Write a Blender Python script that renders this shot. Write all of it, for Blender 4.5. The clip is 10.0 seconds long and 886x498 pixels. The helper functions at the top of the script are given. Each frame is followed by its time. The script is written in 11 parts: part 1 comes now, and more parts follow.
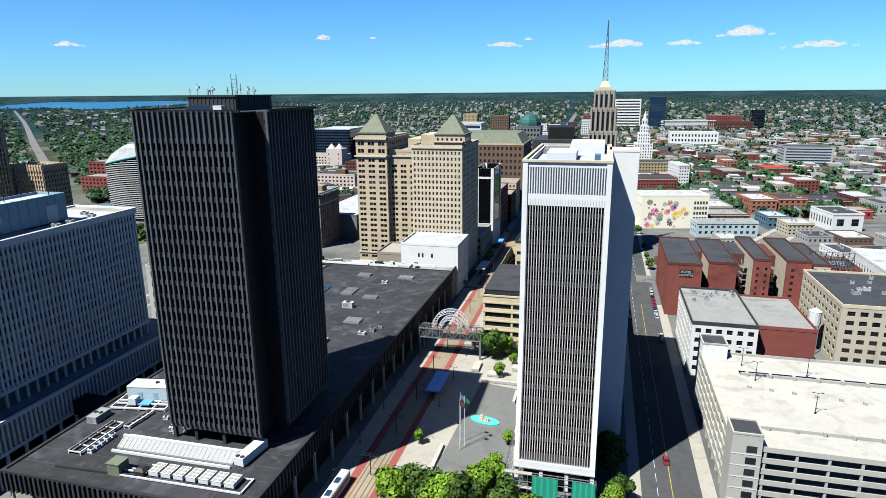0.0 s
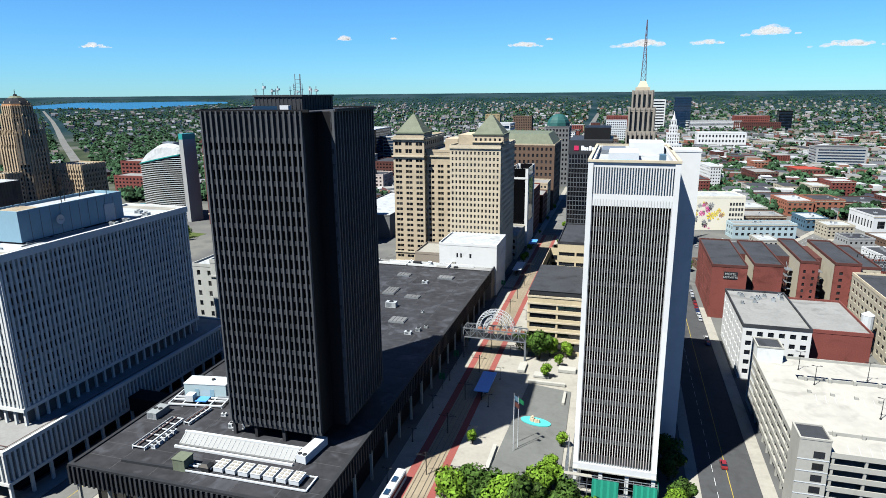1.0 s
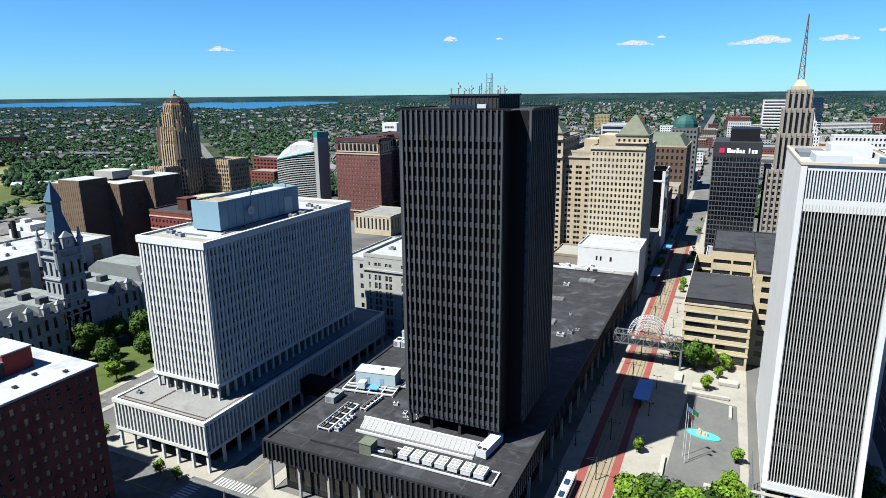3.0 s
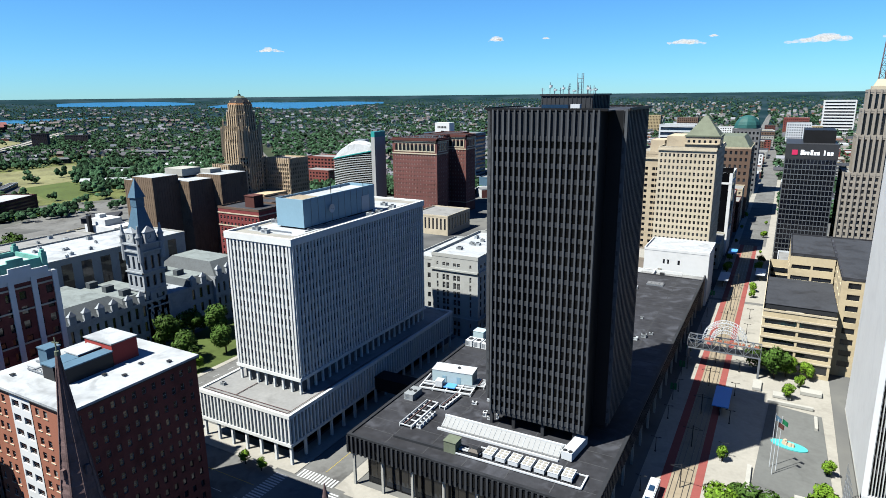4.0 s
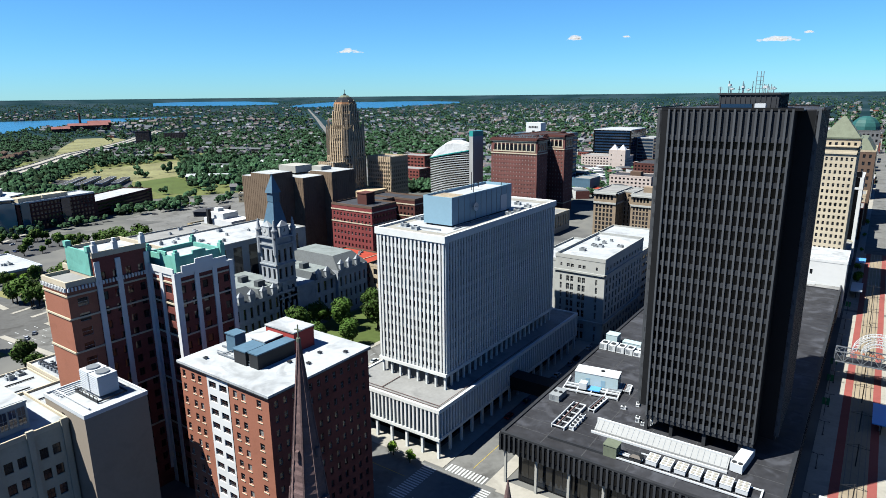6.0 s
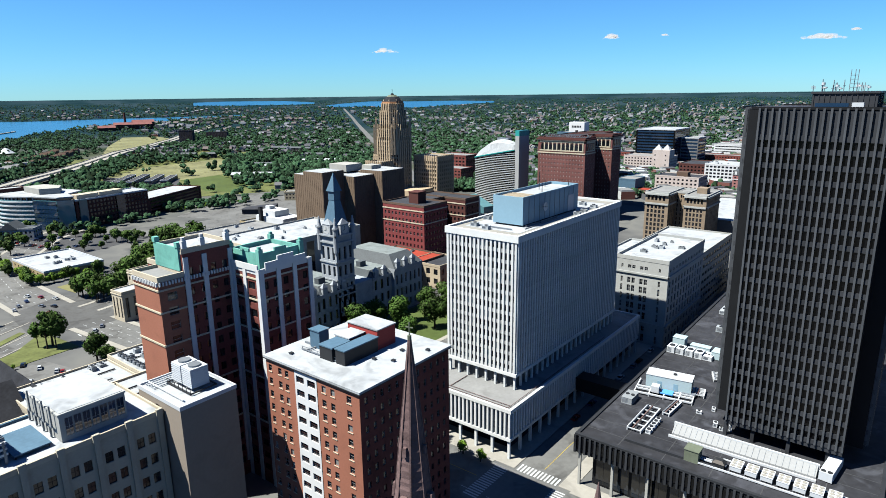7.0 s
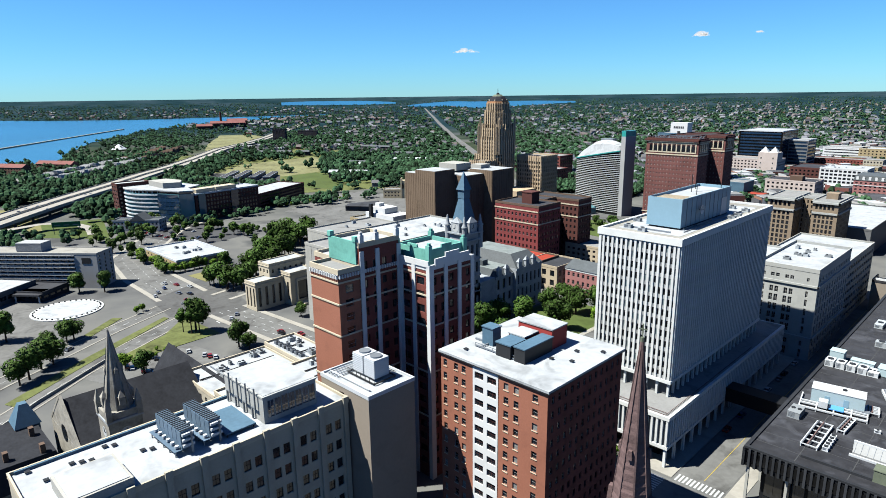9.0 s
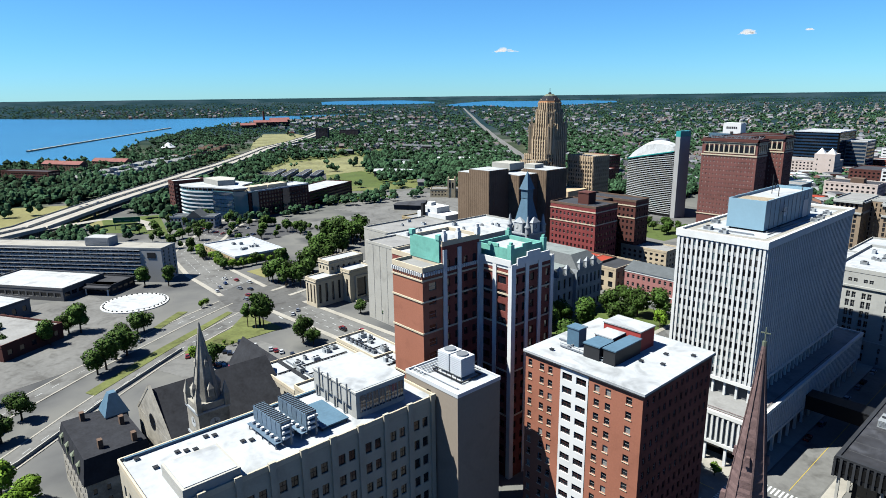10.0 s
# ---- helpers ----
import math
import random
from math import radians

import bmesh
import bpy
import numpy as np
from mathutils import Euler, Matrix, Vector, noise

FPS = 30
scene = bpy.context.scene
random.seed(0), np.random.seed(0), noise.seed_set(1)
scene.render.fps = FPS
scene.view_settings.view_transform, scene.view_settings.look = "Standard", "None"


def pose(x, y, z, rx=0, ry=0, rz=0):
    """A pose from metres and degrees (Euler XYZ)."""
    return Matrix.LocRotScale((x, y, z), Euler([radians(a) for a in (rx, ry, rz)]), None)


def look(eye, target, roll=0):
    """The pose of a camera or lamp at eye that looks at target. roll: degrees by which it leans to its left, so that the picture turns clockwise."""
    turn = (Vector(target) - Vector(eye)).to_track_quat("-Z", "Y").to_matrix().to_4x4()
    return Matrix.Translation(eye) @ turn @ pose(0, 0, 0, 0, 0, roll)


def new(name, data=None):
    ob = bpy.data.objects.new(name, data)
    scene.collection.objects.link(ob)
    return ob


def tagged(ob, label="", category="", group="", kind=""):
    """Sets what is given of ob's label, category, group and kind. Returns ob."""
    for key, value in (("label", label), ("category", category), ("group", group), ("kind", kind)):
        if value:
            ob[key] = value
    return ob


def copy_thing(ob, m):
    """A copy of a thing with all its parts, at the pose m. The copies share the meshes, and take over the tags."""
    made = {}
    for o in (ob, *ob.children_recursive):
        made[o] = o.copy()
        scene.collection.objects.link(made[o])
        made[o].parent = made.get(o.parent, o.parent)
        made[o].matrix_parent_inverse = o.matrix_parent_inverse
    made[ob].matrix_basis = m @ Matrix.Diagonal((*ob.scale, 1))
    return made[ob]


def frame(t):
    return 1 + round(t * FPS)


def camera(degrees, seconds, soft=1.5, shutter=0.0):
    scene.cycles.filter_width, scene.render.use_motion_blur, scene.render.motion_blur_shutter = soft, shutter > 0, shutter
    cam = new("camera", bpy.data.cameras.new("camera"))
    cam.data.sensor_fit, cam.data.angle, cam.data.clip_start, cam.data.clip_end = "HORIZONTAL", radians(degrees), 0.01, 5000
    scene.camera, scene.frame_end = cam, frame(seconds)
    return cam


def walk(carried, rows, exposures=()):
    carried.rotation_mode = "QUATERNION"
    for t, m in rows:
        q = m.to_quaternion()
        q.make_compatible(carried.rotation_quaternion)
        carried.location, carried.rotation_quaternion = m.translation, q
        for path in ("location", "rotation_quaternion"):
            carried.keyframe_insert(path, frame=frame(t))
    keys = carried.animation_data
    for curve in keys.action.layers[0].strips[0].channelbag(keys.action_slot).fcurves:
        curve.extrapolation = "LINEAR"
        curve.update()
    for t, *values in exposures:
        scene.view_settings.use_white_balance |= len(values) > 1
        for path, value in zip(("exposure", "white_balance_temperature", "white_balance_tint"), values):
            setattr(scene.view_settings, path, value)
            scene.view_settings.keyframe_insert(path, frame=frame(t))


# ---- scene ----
cam = camera(71.2, 10.0, soft=0.9)
METRES, EYE, TILT, LEAN, TURN = 128.0, 111.0, 0.0, 0.0, 14.4
ROWS = [
    (0.0, 0.0, 0.0, 0.0, -0.12, -14.26, 0.46),
    (0.5, -0.0454, 0.0002, 0.0007, 0.37, -14.27, 0.47),
    (1.0, -0.0919, 0.0004, -0.0005, 1.54, -14.21, 0.51),
    (1.5, -0.1393, -0.0018, -0.0014, 3.51, -14.15, 0.55),
    (2.0, -0.1864, -0.0065, -0.0012, 5.82, -14.1, 0.57),
    (2.5, -0.2342, -0.0122, -0.0012, 8.22, -14.11, 0.57),
    (4.0, -0.3783, -0.0438, -0.0006, 14.35, -14.06, 0.57),
    (4.5, -0.4268, -0.0577, -0.0, 16.01, -14.05, 0.58),
    (5.0, -0.4754, -0.0728, -0.0001, 17.66, -14.04, 0.59),
    (5.5, -0.5239, -0.0891, -0.0001, 19.28, -14.01, 0.57),
    (7.0, -0.6671, -0.1459, 0.0008, 23.65, -14.03, 0.65),
    (7.5, -0.7146, -0.1677, 0.001, 25.31, -13.99, 0.64),
    (8.0, -0.761, -0.1906, 0.0011, 27.1, -13.99, 0.65),
    (8.5, -0.806, -0.2156, 0.0014, 28.78, -13.98, 0.66),
    (9.0, -0.851, -0.2414, 0.0015, 30.43, -13.96, 0.67),
    (9.5, -0.8954, -0.268, 0.0009, 32.06, -13.96, 0.68),
    (10.0, -0.9388, -0.2964, 0.001, 33.69, -13.95, 0.66),
]
walk(cam, [(t, pose(0, 0, EYE, TILT, LEAN, TURN) @ pose(METRES * x, METRES * y, METRES * z, 90 + pitch, roll, yaw)) for t, x, y, z, yaw, pitch, roll in ROWS])

# ---- light ----
scene.view_settings.exposure = 2.37
SUN_TO = Vector((0.608, 0.794, 0.0))          # the way the shadows fall
SUN_EL = radians(57.5)
world = bpy.data.worlds.new("sky")
scene.world = world
world.use_nodes = True
wn, wl = world.node_tree.nodes, world.node_tree.links
sky = wn.new("ShaderNodeTexSky")
sky.sky_type, sky.sun_disc = "NISHITA", False
sky.sun_elevation, sky.sun_rotation = SUN_EL, math.atan2(-SUN_TO.x, -SUN_TO.y)
sky.altitude, sky.air_density, sky.dust_density, sky.ozone_density = 100, 1.0, 0.0, 4.5
tint = wn.new("ShaderNodeMix")
tint.data_type, tint.blend_type = "RGBA", "MULTIPLY"
tint.inputs[0].default_value, tint.inputs[7].default_value = 1.0, (0.190, 0.397, 0.60, 1.0)
wl.new(sky.outputs[0], tint.inputs[6])
wl.new(tint.outputs[2], wn["Background"].inputs[0])
wn["Background"].inputs[1].default_value = 0.05
sun = new("sun", bpy.data.lights.new("sun", "SUN"))
sun.data.energy, sun.data.angle, sun.data.color = 5.0, radians(0.53), (0.99, 0.86, 0.705)
sun_way = Vector((SUN_TO.x * math.cos(SUN_EL), SUN_TO.y * math.cos(SUN_EL), -math.sin(SUN_EL)))
sun.matrix_world = look(-sun_way * 500, (0, 0, 0))

# ---- materials ----
PALE = (0.237, 0.283, 0.34)                   # scale from chart values to base colours under this warm sun


def material(name, color, rough=0.8, metal=0.0, vary=0.18, big=0.05, fine=1.5, bump=0.0, spec=0.4, island=0.0, obj=0.0, stain=0.0, coat=0.0):
    """Two scales of noise over a base colour, with optional variation per piece and relief."""
    m = bpy.data.materials.new(name)
    m.use_nodes = True
    n, l = m.node_tree.nodes, m.node_tree.links
    bsdf = n["Principled BSDF"]
    bsdf.inputs["Roughness"].default_value, bsdf.inputs["Metallic"].default_value = rough, metal
    bsdf.inputs["Specular IOR Level"].default_value = spec if rough < 0.3 else spec * 0.3
    tc = n.new("ShaderNodeTexCoord")
    a, b = n.new("ShaderNodeTexNoise"), n.new("ShaderNodeTexNoise")
    a.inputs["Scale"].default_value, a.inputs["Detail"].default_value = big, 5
    b.inputs["Scale"].default_value, b.inputs["Detail"].default_value = fine, 4
    for t in (a, b):
        l.new(tc.outputs["Object"], t.inputs["Vector"])
    def math_node(op, x, y):
        q = n.new("ShaderNodeMath")
        q.operation = op
        for i, v in enumerate((x, y)):
            if isinstance(v, (int, float)):
                q.inputs[i].default_value = v
            else:
                l.new(v, q.inputs[i])
        return q.outputs[0]
    total = math_node("ADD", math_node("MULTIPLY", math_node("SUBTRACT", a.outputs[0], 0.5), 2.2 * vary), math_node("MULTIPLY", math_node("SUBTRACT", b.outputs[0], 0.5), 1.6 * vary))
    if island:
        g = n.new("ShaderNodeNewGeometry")
        total = math_node("ADD", total, math_node("MULTIPLY", math_node("SUBTRACT", g.outputs["Random Per Island"], 0.5), 2 * island))
    if obj:
        o = n.new("ShaderNodeObjectInfo")
        total = math_node("ADD", total, math_node("MULTIPLY", math_node("SUBTRACT", o.outputs["Random"], 0.5), 2 * obj))
    if stain:
        s = n.new("ShaderNodeTexNoise")
        s.inputs["Scale"].default_value, s.inputs["Detail"].default_value, s.inputs["Distortion"].default_value = 0.11, 8, 1.2
        l.new(tc.outputs["Object"], s.inputs["Vector"])
        r = n.new("ShaderNodeMapRange")
        r.inputs[1].default_value, r.inputs[2].default_value, r.inputs[3].default_value, r.inputs[4].default_value = 0.52, 0.66, 0.0, -stain
        l.new(s.outputs[0], r.inputs[0])
        total = math_node("ADD", total, r.outputs[0])
    fac = math_node("ADD", total, 1.0)
    mul = n.new("ShaderNodeVectorMath")
    mul.operation = "SCALE"
    mul.inputs[0].default_value = [q * c for q, c in zip(PALE, color)]
    l.new(fac, mul.inputs["Scale"])
    l.new(mul.outputs[0], bsdf.inputs["Base Color"])
    if bump:
        bp = n.new("ShaderNodeBump")
        bp.inputs["Strength"].default_value, bp.inputs["Distance"].default_value = bump, 0.08
        l.new(b.outputs[0], bp.inputs["Height"])
        l.new(bp.outputs[0], bsdf.inputs["Normal"])
    bsdf.inputs["Coat Weight"].default_value = coat
    return m


def ramp_material(name, colors, rough=0.8, source="island", spec=0.3):
    """A material whose colour is picked from a list by piece."""
    m = bpy.data.materials.new(name)
    m.use_nodes = True
    n, l = m.node_tree.nodes, m.node_tree.links
    bsdf = n["Principled BSDF"]
    bsdf.inputs["Roughness"].default_value, bsdf.inputs["Specular IOR Level"].default_value = rough, spec if rough < 0.3 else spec * 0.3
    r = n.new("ShaderNodeValToRGB")
    r.color_ramp.interpolation = "CONSTANT"
    for i, c in enumerate(colors):
        e = r.color_ramp.elements[0] if i == 0 else r.color_ramp.elements.new(i / len(colors))
        e.position, e.color = i / len(colors), (*[q * v for q, v in zip(PALE, c)], 1)
    if len(r.color_ramp.elements) > len(colors):
        r.color_ramp.elements.remove(r.color_ramp.elements[-1])
    g = n.new("ShaderNodeNewGeometry") if source == "island" else n.new("ShaderNodeObjectInfo")
    l.new(g.outputs["Random Per Island" if source == "island" else "Random"], r.inputs[0])
    tc, no = n.new("ShaderNodeTexCoord"), n.new("ShaderNodeTexNoise")
    no.inputs["Scale"].default_value, no.inputs["Detail"].default_value = 0.6, 5
    l.new(tc.outputs["Object"], no.inputs["Vector"])
    mr = n.new("ShaderNodeMapRange")
    mr.inputs[3].default_value, mr.inputs[4].default_value = 0.7, 1.3
    l.new(no.outputs[0], mr.inputs[0])
    mul = n.new("ShaderNodeVectorMath")
    mul.operation = "SCALE"
    l.new(r.outputs[0], mul.inputs[0])
    l.new(mr.outputs[0], mul.inputs["Scale"])
    l.new(mul.outputs[0], bsdf.inputs["Base Color"])
    return m


M = {}
M["glass"] = material("dark_window_glass", (0.018, 0.022, 0.028), 0.08, vary=0.3, fine=0.3, obj=0.5, spec=0.6)
M["glass_black"] = material("smoked_glass", (0.006, 0.006, 0.007), 0.12, vary=0.3, fine=0.3, obj=0.5, spec=0.25)
M["glass_brown"] = material("brown_glass", (0.013, 0.011, 0.011), 0.15, vary=0.3, fine=0.3, obj=0.5, spec=0.2)
M["brown_panel"] = material("brown_grey_panel", (0.10, 0.09, 0.088), 0.5, vary=0.15, fine=0.6, obj=0.2)
M["glass_blue"] = material("blue_glass", (0.02, 0.05, 0.1), 0.05, vary=0.2, fine=0.2, obj=0.4, spec=0.8)
M["glass_green"] = material("green_glass", (0.12, 0.27, 0.29), 0.08, vary=0.2, fine=0.2, obj=0.3, spec=0.5)
M["sash"] = material("painted_sash", (0.55, 0.53, 0.48), 0.6)
M["sash_dark"] = material("dark_sash", (0.05, 0.045, 0.04), 0.5)
M["black_steel"] = material("black_steel", (0.022, 0.023, 0.025), 0.5, 0.0, vary=0.2, fine=0.4, spec=0.2, obj=0.1)
M["black_fin"] = material("dark_grey_steel_fin", (0.118, 0.123, 0.130), 0.5, 0.0, vary=0.25, fine=0.4, spec=0.2, obj=0.15)
M["precast_mid"] = material("mid_grey_spandrel", (0.50, 0.495, 0.475), 0.8, vary=0.15, obj=0.12)
def blind_glass(name, dark, pale, share):
    """Dark panes of which some show a drawn pale blind, picked pane by pane."""
    m = material(name, dark, 0.12, vary=0.3, fine=0.3, spec=0.6)
    n, l = m.node_tree.nodes, m.node_tree.links
    o, g, add, frac, low, mix = n.new("ShaderNodeObjectInfo"), n.new("ShaderNodeNewGeometry"), n.new("ShaderNodeMath"), n.new("ShaderNodeMath"), n.new("ShaderNodeMath"), n.new("ShaderNodeMix")
    add.operation, frac.operation, low.operation, mix.data_type = "ADD", "FRACT", "LESS_THAN", "RGBA"
    l.new(o.outputs["Random"], add.inputs[0]), l.new(g.outputs["Random Per Island"], add.inputs[1]), l.new(add.outputs[0], frac.inputs[0]), l.new(frac.outputs[0], low.inputs[0])
    low.inputs[1].default_value = share
    src = n["Principled BSDF"].inputs["Base Color"].links[0].from_socket
    l.new(low.outputs[0], mix.inputs[0]), l.new(src, mix.inputs[6])
    mix.inputs[7].default_value = (*[q * v for q, v in zip(PALE, pale)], 1)
    l.new(mix.outputs[2], n["Principled BSDF"].inputs["Base Color"])
    return m


M["glass_county"] = blind_glass("office_panes_some_with_blinds", (0.012, 0.014, 0.017), (0.36, 0.42, 0.40), 0.2)
M["glass_flat"] = blind_glass("flat_panes_some_with_blinds", (0.018, 0.022, 0.028), (0.34, 0.33, 0.30), 0.22)
M["grey_lime"] = material("pale_grey_limestone", (0.60, 0.59, 0.54), 0.85, vary=0.12, big=0.1, fine=1.0, stain=0.1)
M["black_panel"] = material("black_spandrel_panel", (0.056, 0.058, 0.063), 0.5, vary=0.25, fine=0.5, spec=0.2, obj=0.2)
M["roof_tar"] = material("tar_roof", (0.047, 0.048, 0.054), 0.65, vary=0.6, big=0.09, fine=0.45, bump=0.3, stain=-1.0)
M["roof_dark"] = material("dark_gravel_roof", (0.06, 0.065, 0.075), 0.9, vary=0.35, big=0.08, fine=1.0, bump=0.3, stain=0.3)
M["roof_white"] = material("white_membrane_roof", (0.585, 0.595, 0.59), 0.7, vary=0.24, big=0.12, fine=0.6, stain=0.28)
M["roof_grey"] = material("grey_gravel_roof", (0.36, 0.35, 0.33), 0.9, vary=0.22, big=0.1, fine=0.9, stain=0.25, bump=0.2)
M["roof_tan"] = material("tan_gravel_roof", (0.45, 0.42, 0.36), 0.9, vary=0.2, big=0.1, fine=0.9, stain=0.2)
M["roof_red_tile"] = material("ochre_glazed_tile", (0.55, 0.26, 0.12), 0.6, vary=0.3, fine=0.8)
M["roof_rust"] = material("rust_red_roof_tile", (0.30, 0.115, 0.10), 0.85, vary=0.25, stain=0.25)
M["flats_brick"] = material("dark_flats_brick", (0.085, 0.075, 0.085), 0.85, vary=0.25, stain=0.2)
M["wing_brick"] = material("brown_buff_brick", (0.42, 0.31, 0.21), 0.85, vary=0.2, big=0.1, fine=1.5, stain=0.15)
M["roof_red"] = material("red_roof_coating", (0.5, 0.07, 0.04), 0.8, vary=0.15, stain=0.15)
M["copper"] = material("green_copper", (0.24, 0.62, 0.50), 0.65, vary=0.22, big=0.25, fine=1.2, stain=0.2)
M["dome_green"] = material("dark_green_dome_copper", (0.03, 0.14, 0.13), 0.6, vary=0.25, big=0.2, fine=1.0, stain=0.2)
M["copper_pale"] = material("pale_green_copper", (0.20, 0.225, 0.155), 0.7, vary=0.25, big=0.3)
M["precast"] = material("grey_precast_concrete", (0.98, 0.965, 0.91), 0.8, vary=0.12, big=0.1, fine=0.8, obj=0.06, stain=0.1)
M["precast_dark"] = material("grey_spandrel", (0.20, 0.20, 0.20), 0.7, vary=0.2, obj=0.2)
M["white_stone"] = material("white_marble_cladding", (0.98, 0.96, 0.92), 0.6, vary=0.07, big=0.08, fine=0.5, stain=0.06)
M["fin_grey"] = material("light_metal_fin", (0.70, 0.68, 0.64), 0.5, vary=0.1, obj=0.1)
M["concrete"] = material("pale_concrete", (0.58, 0.55, 0.48), 0.85, vary=0.12, big=0.12, fine=1.2, stain=0.15)
M["deck"] = material("worn_parking_deck", (0.60, 0.56, 0.49), 0.85, vary=0.14, big=0.08, fine=0.5, stain=0.18)
M["limestone"] = material("buff_limestone", (0.70, 0.56, 0.385), 0.85, vary=0.18, big=0.1, fine=1.0, stain=0.14)
M["limestone_pale"] = material("pale_limestone", (0.80, 0.67, 0.48), 0.85, vary=0.13, big=0.1, fine=1.0, stain=0.1)
M["cityhall"] = material("ochre_sandstone", (0.72, 0.53, 0.34), 0.85, vary=0.25, big=0.12, fine=1.0, stain=0.2)
M["tan_brick"] = material("tan_brick", (0.56, 0.43, 0.24), 0.85, vary=0.12, big=0.12, fine=2.0, stain=0.1)
M["beige_brick"] = material("beige_brick", (0.66, 0.58, 0.44), 0.85, vary=0.14, fine=2.0, stain=0.14)
M["taupe"] = material("taupe_stucco", (0.40, 0.33, 0.26), 0.9, vary=0.1, fine=1.2, stain=0.1)
M["pink_stone"] = material("pale_pink_stone", (0.80, 0.66, 0.58), 0.85, vary=0.12, big=0.1, fine=1.0, stain=0.1)
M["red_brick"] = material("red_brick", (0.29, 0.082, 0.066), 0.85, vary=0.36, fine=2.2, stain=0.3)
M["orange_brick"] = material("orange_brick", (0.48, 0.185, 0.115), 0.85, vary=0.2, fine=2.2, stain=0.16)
M["maroon_brick"] = material("maroon_brick", (0.14, 0.05, 0.042), 0.85, vary=0.2, fine=2.2, stain=0.1)
M["brown_brick"] = material("brown_brick", (0.19, 0.12, 0.085), 0.85, vary=0.18, fine=2.0)
M["pink_brick"] = material("pink_brick", (0.50, 0.22, 0.20), 0.85, vary=0.15, fine=2.0)
M["crimson_brick"] = material("crimson_brick", (0.31, 0.068, 0.066), 0.85, vary=0.3, fine=2.2, stain=0.22)
M["brown_concrete"] = material("brown_ribbed_concrete", (0.26, 0.18, 0.12), 0.9, vary=0.22, fine=0.8, stain=0.2)
M["grey_stone"] = material("grey_granite", (0.50, 0.52, 0.53), 0.85, vary=0.25, big=0.2, fine=1.2, bump=0.3, stain=0.2)
M["dark_stone"] = material("dark_sandstone", (0.46, 0.42, 0.35), 0.9, vary=0.45, big=0.3, fine=1.5, bump=0.5, stain=0.4)
M["spire_stone"] = material("brown_spire_stone", (0.22, 0.14, 0.13), 0.9, vary=0.4, big=0.4, fine=2.5, bump=0.8, stain=0.25)
M["slate"] = material("dark_slate", (0.042, 0.044, 0.050), 0.8, vary=0.45, big=0.3, fine=1.4, bump=0.4, spec=0.12)
M["slate_blue"] = material("blue_grey_slate", (0.12, 0.22, 0.30), 0.6, vary=0.2, big=0.3, fine=1.2)
M["roof_lead"] = material("pale_lead_roof", (0.30, 0.33, 0.31), 0.7, vary=0.25, big=0.2, fine=0.8, stain=0.25)
M["slate_grey"] = material("grey_slate", (0.13, 0.145, 0.15), 0.7, vary=0.25, big=0.3, fine=1.2)
M["blue_panel"] = material("pale_blue_metal_panel", (0.36, 0.56, 0.66), 0.5, vary=0.08, big=0.15)
M["cooler_blue"] = material("dull_blue_cooler_steel", (0.20, 0.29, 0.38), 0.5, 0.2, vary=0.2, fine=1.0, obj=0.15)
M["steel_white"] = material("white_painted_steel", (0.82, 0.83, 0.83), 0.5, vary=0.08)
M["steel_grey"] = material("galvanised_steel", (0.42, 0.44, 0.46), 0.45, 0.5, vary=0.15, obj=0.15)
M["mullion"] = material("grey_window_grid", (0.16, 0.17, 0.18), 0.5, vary=0.15)
M["glass_navy"] = material("blue_black_glass", (0.010, 0.013, 0.022), 0.12, vary=0.3, fine=0.3, obj=0.5, spec=0.3)
M["sign_white"] = material("white_sign_face", (1.6, 1.6, 1.6), 0.5, vary=0.04)
M["emblem"] = material("crimson_sign_face", (0.9, 0.05, 0.16), 0.5, vary=0.05)
M["buff_stone"] = material("buff_office_stone", (0.82, 0.66, 0.42), 0.85, vary=0.14, big=0.1, fine=1.2, stain=0.14)
M["steel_dark"] = material("dark_painted_steel", (0.04, 0.042, 0.045), 0.5, vary=0.2)
M["unit"] = material("roof_unit_metal", (0.55, 0.57, 0.57), 0.55, 0.2, vary=0.12, obj=0.3)
M["asphalt"] = material("asphalt", (0.09, 0.092, 0.095), 0.9, vary=0.25, big=0.06, fine=0.6, stain=0.2)
M["asphalt_pale"] = material("worn_asphalt", (0.21, 0.205, 0.19), 0.9, vary=0.34, big=0.05, fine=0.5, stain=0.32)
M["asphalt_mid"] = material("patched_asphalt", (0.135, 0.133, 0.126), 0.9, vary=0.3, big=0.07, fine=0.5, stain=0.3)
M["pavement"] = material("concrete_pavement", (0.48, 0.44, 0.37), 0.9, vary=0.16, big=0.1, fine=0.8, stain=0.14)
M["plaza"] = material("grey_plaza_paving", (0.20, 0.20, 0.185), 0.9, vary=0.15, big=0.1, fine=0.8, stain=0.12)
M["red_paving"] = material("red_brick_paving", (0.37, 0.10, 0.085), 0.9, vary=0.15, fine=1.5, stain=0.1)
M["trackbed"] = material("tan_track_paving", (0.40, 0.32, 0.22), 0.9, vary=0.18, fine=0.9, stain=0.15)
M["rail"] = material("worn_rail_steel", (0.16, 0.14, 0.12), 0.4, 0.7)
M["paint_white"] = material("white_road_paint", (0.7, 0.7, 0.67), 0.8, vary=0.2, fine=1.5)
M["paint_yellow"] = material("yellow_road_paint", (0.6, 0.42, 0.07), 0.8, vary=0.2, fine=1.5)
M["grass"] = material("mown_grass", (0.10, 0.14, 0.035), 0.95, vary=0.3, big=0.03, fine=0.4, stain=0.2)
